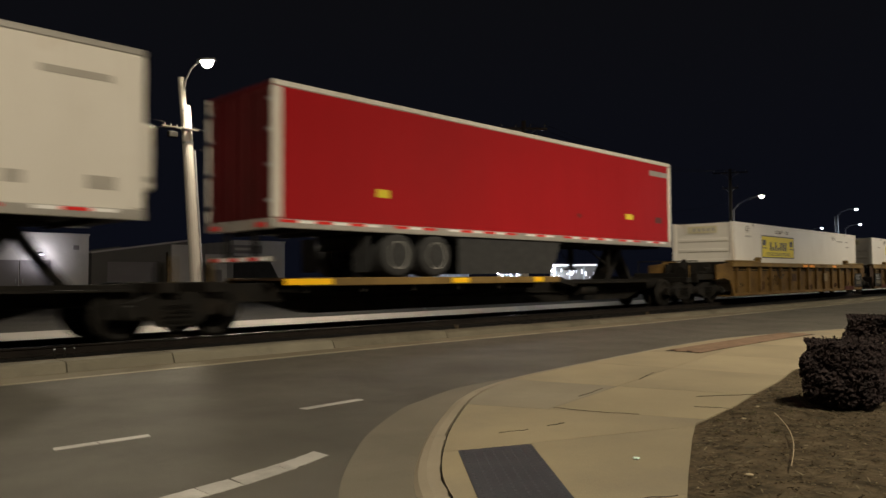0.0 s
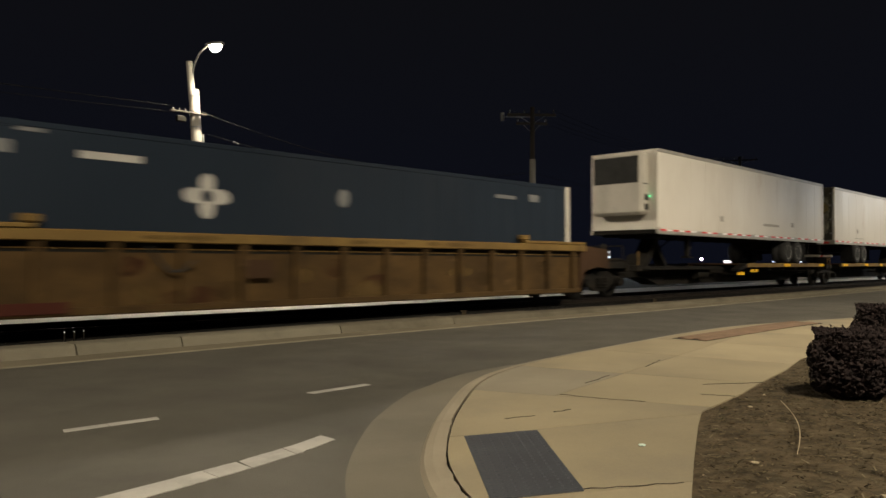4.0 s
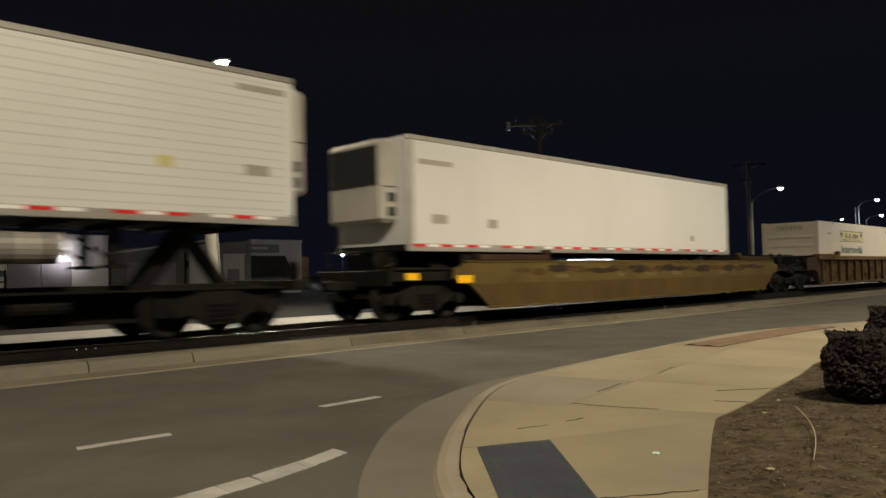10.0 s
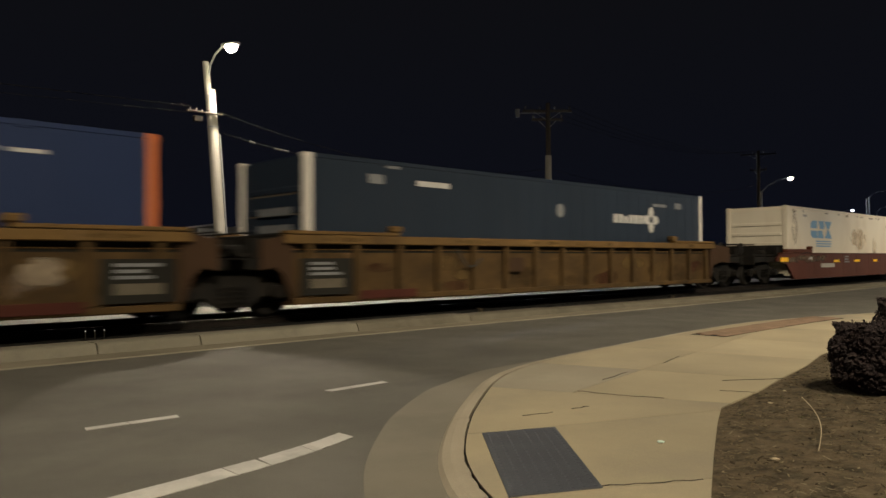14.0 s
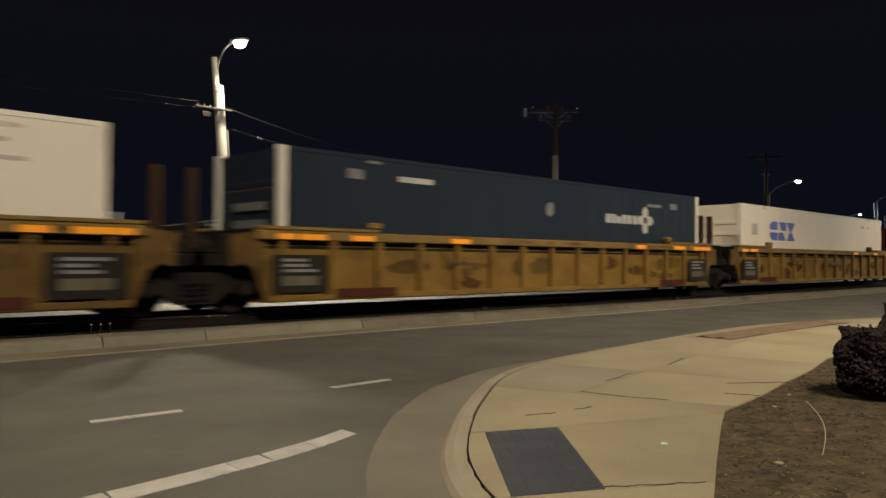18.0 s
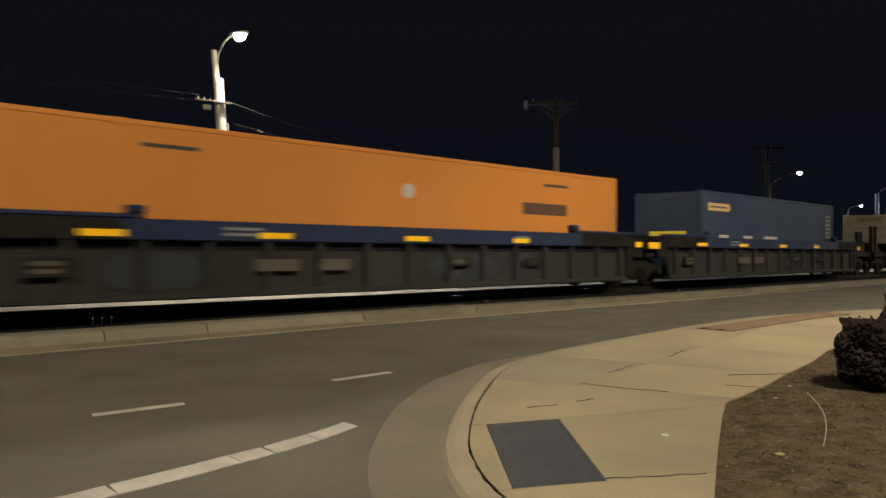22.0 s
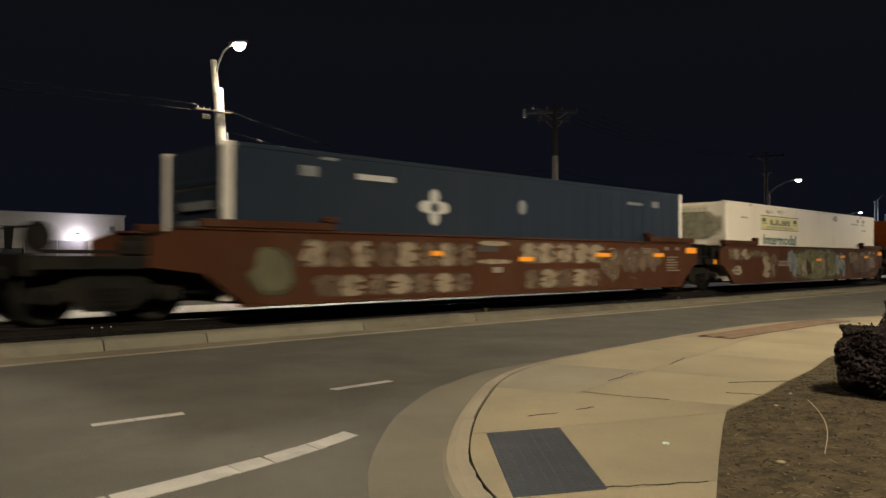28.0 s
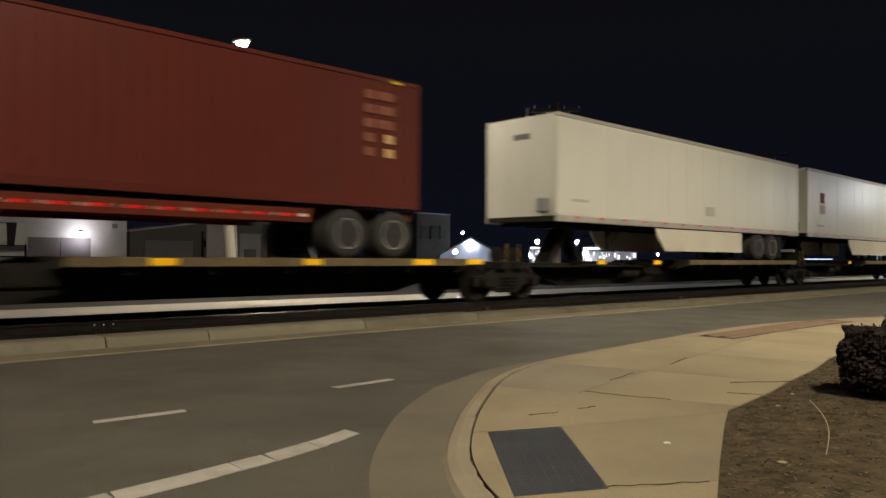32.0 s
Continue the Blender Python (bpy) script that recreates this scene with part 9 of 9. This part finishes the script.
patch(w, 3.9, 8.4, 0.22, 1.45, -1.4425, "soft_grey", 83, 0.3)
spray_cloud(w, 4.1, 8.0, 0.75, 1.42, -1.4465, ("soft_tan",), 65, 7, 0.35)
for x, z in ((4.5, 0.95), (5.9, 1.12), (7.0, 0.72)):
    part("chalk_line", box(B(), x, x + 0.7, -1.4525, -1.4505, z, z + 0.03), M["soft_cream"], w)
marks(w, 7.75, 1.05, 0.45, 0.34, 5, -1.4465, "spray_tan")
d = dark_container(215.75, "dark slate blue shipping container with white corner posts", False)
c = carrier_container(235.09, ZC0, ZC1, (-5.18, -1.57, 1.93, 2.49), "white shipping container with a pale yellow sign and a green word", field="sign_pale", mat="white_warm")
part("end_stain", box(B(), -8.0850, -8.0840, -1.12, 1.12, 1.75, 2.75), M["end_olive"], c)
part("end_stain", box(B(), -8.0850, -8.0840, -0.2, 1.12, 0.6, 1.70), M["end_olive"], c)
c = container(254.34, 16.15, ZC0, ZC1, M["orange_red"], "red-orange shipping container with black lettering bars", "smooth")
vent_logo(c, 3.84, 2.00, 1.89, 0.30)
for i in range(3):
    part("end_bar", box(B(), -8.082, -8.0755, -0.35, 0.85, 1.95 + 0.22 * i, 2.03 + 0.22 * i), M["logo_brown"], c)
part("end_stain", box(B(), -8.0755, -8.0730, -1.1, 1.1, 0.5, 1.9), M["end_olive"], c)

# last spine wagons
SG = "grey-brown spine wagon with a thin deck under a trailer"
spine_wagon(273.50, True, "grey-brown spine wagon under a container on a chassis", (-6.4, 9.3), -8.2, 9.2, ((-4.67, 0.70, 1.08), (-3.10, 0.65, 0.50), (0.33, 0.89, 0.48), (3.25, 0.89, 0.42), (6.12, 0.89, 0.59), (7.83, 0.89, 0.65),), sill="deck_tan")
spine_wagon(292.57, True, SG, (8.6,), -9.6, 8.5, ((-3.0, 0.885, 0.4), (-6.0, 0.885, 0.4)), sill="deck_tan")
spine_wagon(309.68, True, SG, (8.6,), -8.5, 8.5, ((-3.0, 0.885, 0.4),), sill="deck_tan")
c = container(273.50, 12.19, 2.03, 4.80, M["oxide"], "oxide red corrugated container on a road chassis", "iso", door_left=False)
part("emblem", plate(B(), [(-5.22, 4.16), (-5.02, 4.35), (-4.92, 4.27), (-4.79, 4.24), (-4.86, 4.14)], -1.316, -1.312), M["cyan"], c)
for i in range(8):
    part("side_glyph", box(B(), -4.34, -4.08, -1.316, -1.312, 2.37 + 0.28 * i, 2.60 + 0.28 * i), M["mark_white"], c)
for i in range(5):
    part("stencil_bar", box(B(), 4.92 if i > 1 else 5.12, 5.36, -1.316, -1.312, 3.10 + 0.30 * i, 3.28 + 0.30 * i), M["label_peach" if i in (0, 1) else "mark_pink"], c)
    part("stencil_bar", box(B(), 4.58, 4.84, -1.316, -1.312, 3.10 + 0.30 * i, 3.28 + 0.30 * i), M["mark_pink"], c)
part("end_label", box(B(), -6.103, -6.0995, -0.62, -0.42, 3.1, 3.28), M["sign_yellow"], c)
part("hazard_corner", box(B(), 5.3, 5.6, -1.306, -1.3045, 4.70, 4.76), M["sign_yellow"], c)
ch = thing("container_chassis", "rust-brown road chassis with a striped front bar under a container", "chassis", "")
for s in (-1, 1):
    part("main_rail", box(B(), -6.1, 6.1, *half((0.42, 0.56), s), 1.72, 2.025, 0.012), M["dull_red"], ch)
    part("side_rail", box(B(), -5.6, 3.4, *half((1.10, 1.16), s), 1.66, 1.95, 0.01), M["dull_red"], ch)
    part("bolster_end", box(B(), -6.25, -5.85, *half((0.562, 1.24), s), 1.70, 2.025, 0.012), M["dull_red"], ch)
for x in (-6.05, -2.0, 2.0, 5.9):
    part("bolster", box(B(), x - 0.12, x + 0.12, -1.09, 1.09, 1.78, 1.98, 0.01), M["dull_red"], ch)
for i in range(15):
    tape(ch, -5.35 + 0.58 * i, 1.80, 0.42, True, -1.1605)
    tape(ch, -4.93 + 0.58 * i, 1.80, 0.15, False, -1.1605)
part("front_marker", box(B(), -6.27, -5.8, -1.27, -1.242, 1.84, 1.98), M["reflector"], ch)
for i in range(5):
    part("front_strip", box(B(), -6.258, -6.252, -1.0 + 0.4 * i, -0.62 + 0.4 * i, 1.78, 1.93), M["tape_red" if i % 2 else "label_peach"], ch)
for x in (4.2, 5.42):
    part("axle", tube(B(), (x, -0.9, 1.465), (x, 0.9, 1.465), 0.065, seg=10), M["iron"], ch)
    for s in (-1, 1):
        tyre_pair(ch, x, 1.465, s)
part("suspension", box(B(), 3.4, 6.0, -0.5, 0.5, 1.53, 1.715, 0.02), M["iron"], ch)
for s in (-1, 1):
    part("landing_leg", box(B(), -3.6, -3.45, *half((0.6, 0.75), s), 1.2, 1.72, 0.01), M["dull_red"], ch)
place(ch, 273.50)
tw = trailer(292.57, 1.98, 4.92, M["white_grey"], "glossy white road trailer with side skirts", False, wheels=(-5.6, -4.4), skirt=True, tapes="dots", nose="plain", marksset=((0.48, 0.65, 0.65, 0.32, "grey_ink"), (-7.0, 0.6, 0.8, 0.08, "grey_ink")))
part("nose_label", box(B(), -8.048, -8.0405, -0.35, 0.25, 4.28, 4.44), M["ink"], tw, "small dark label")
part("connection_box", box(B(), -8.16, -8.0405, -1.0, -0.66, 2.25, 2.62, 0.02), M["zinc"], tw, "grey steel connection box")
tw = trailer(309.68, 1.98, 4.92, M["white_grey"], "glossy white road trailer with side skirts", False, wheels=(-5.6, -4.4), skirt=True, tapes="dots", nose="plain", marksset=((-6.38, 1.72, 0.5, 0.45, "dull_red"), (-6.38, 1.22, 0.6, 0.4, "grey_ink"), (-6.6, 0.5, 0.8, 0.1, "grey_ink")))
part("nose_label", box(B(), -8.048, -8.0405, -0.35, 0.25, 4.28, 4.44), M["ink"], tw, "small dark label")
part("connection_box", box(B(), -8.16, -8.0405, -1.0, -0.66, 2.25, 2.62, 0.02), M["zinc"], tw, "grey steel connection box")


# ---------------------------------------------------------------- motion of the train
def motions():
    """The whole train runs past from the far end of the track, a little faster towards the end."""
    for ob, u in MOVING:
        rows = []
        for i in range(17):
            t = 2.0 * i
            rows.append((t, pose(u - SPEED * (t - 16) - 0.5 * GAIN * (t - 16) ** 2, TRACK, BASE)))
        walk(ob, rows)


motions()
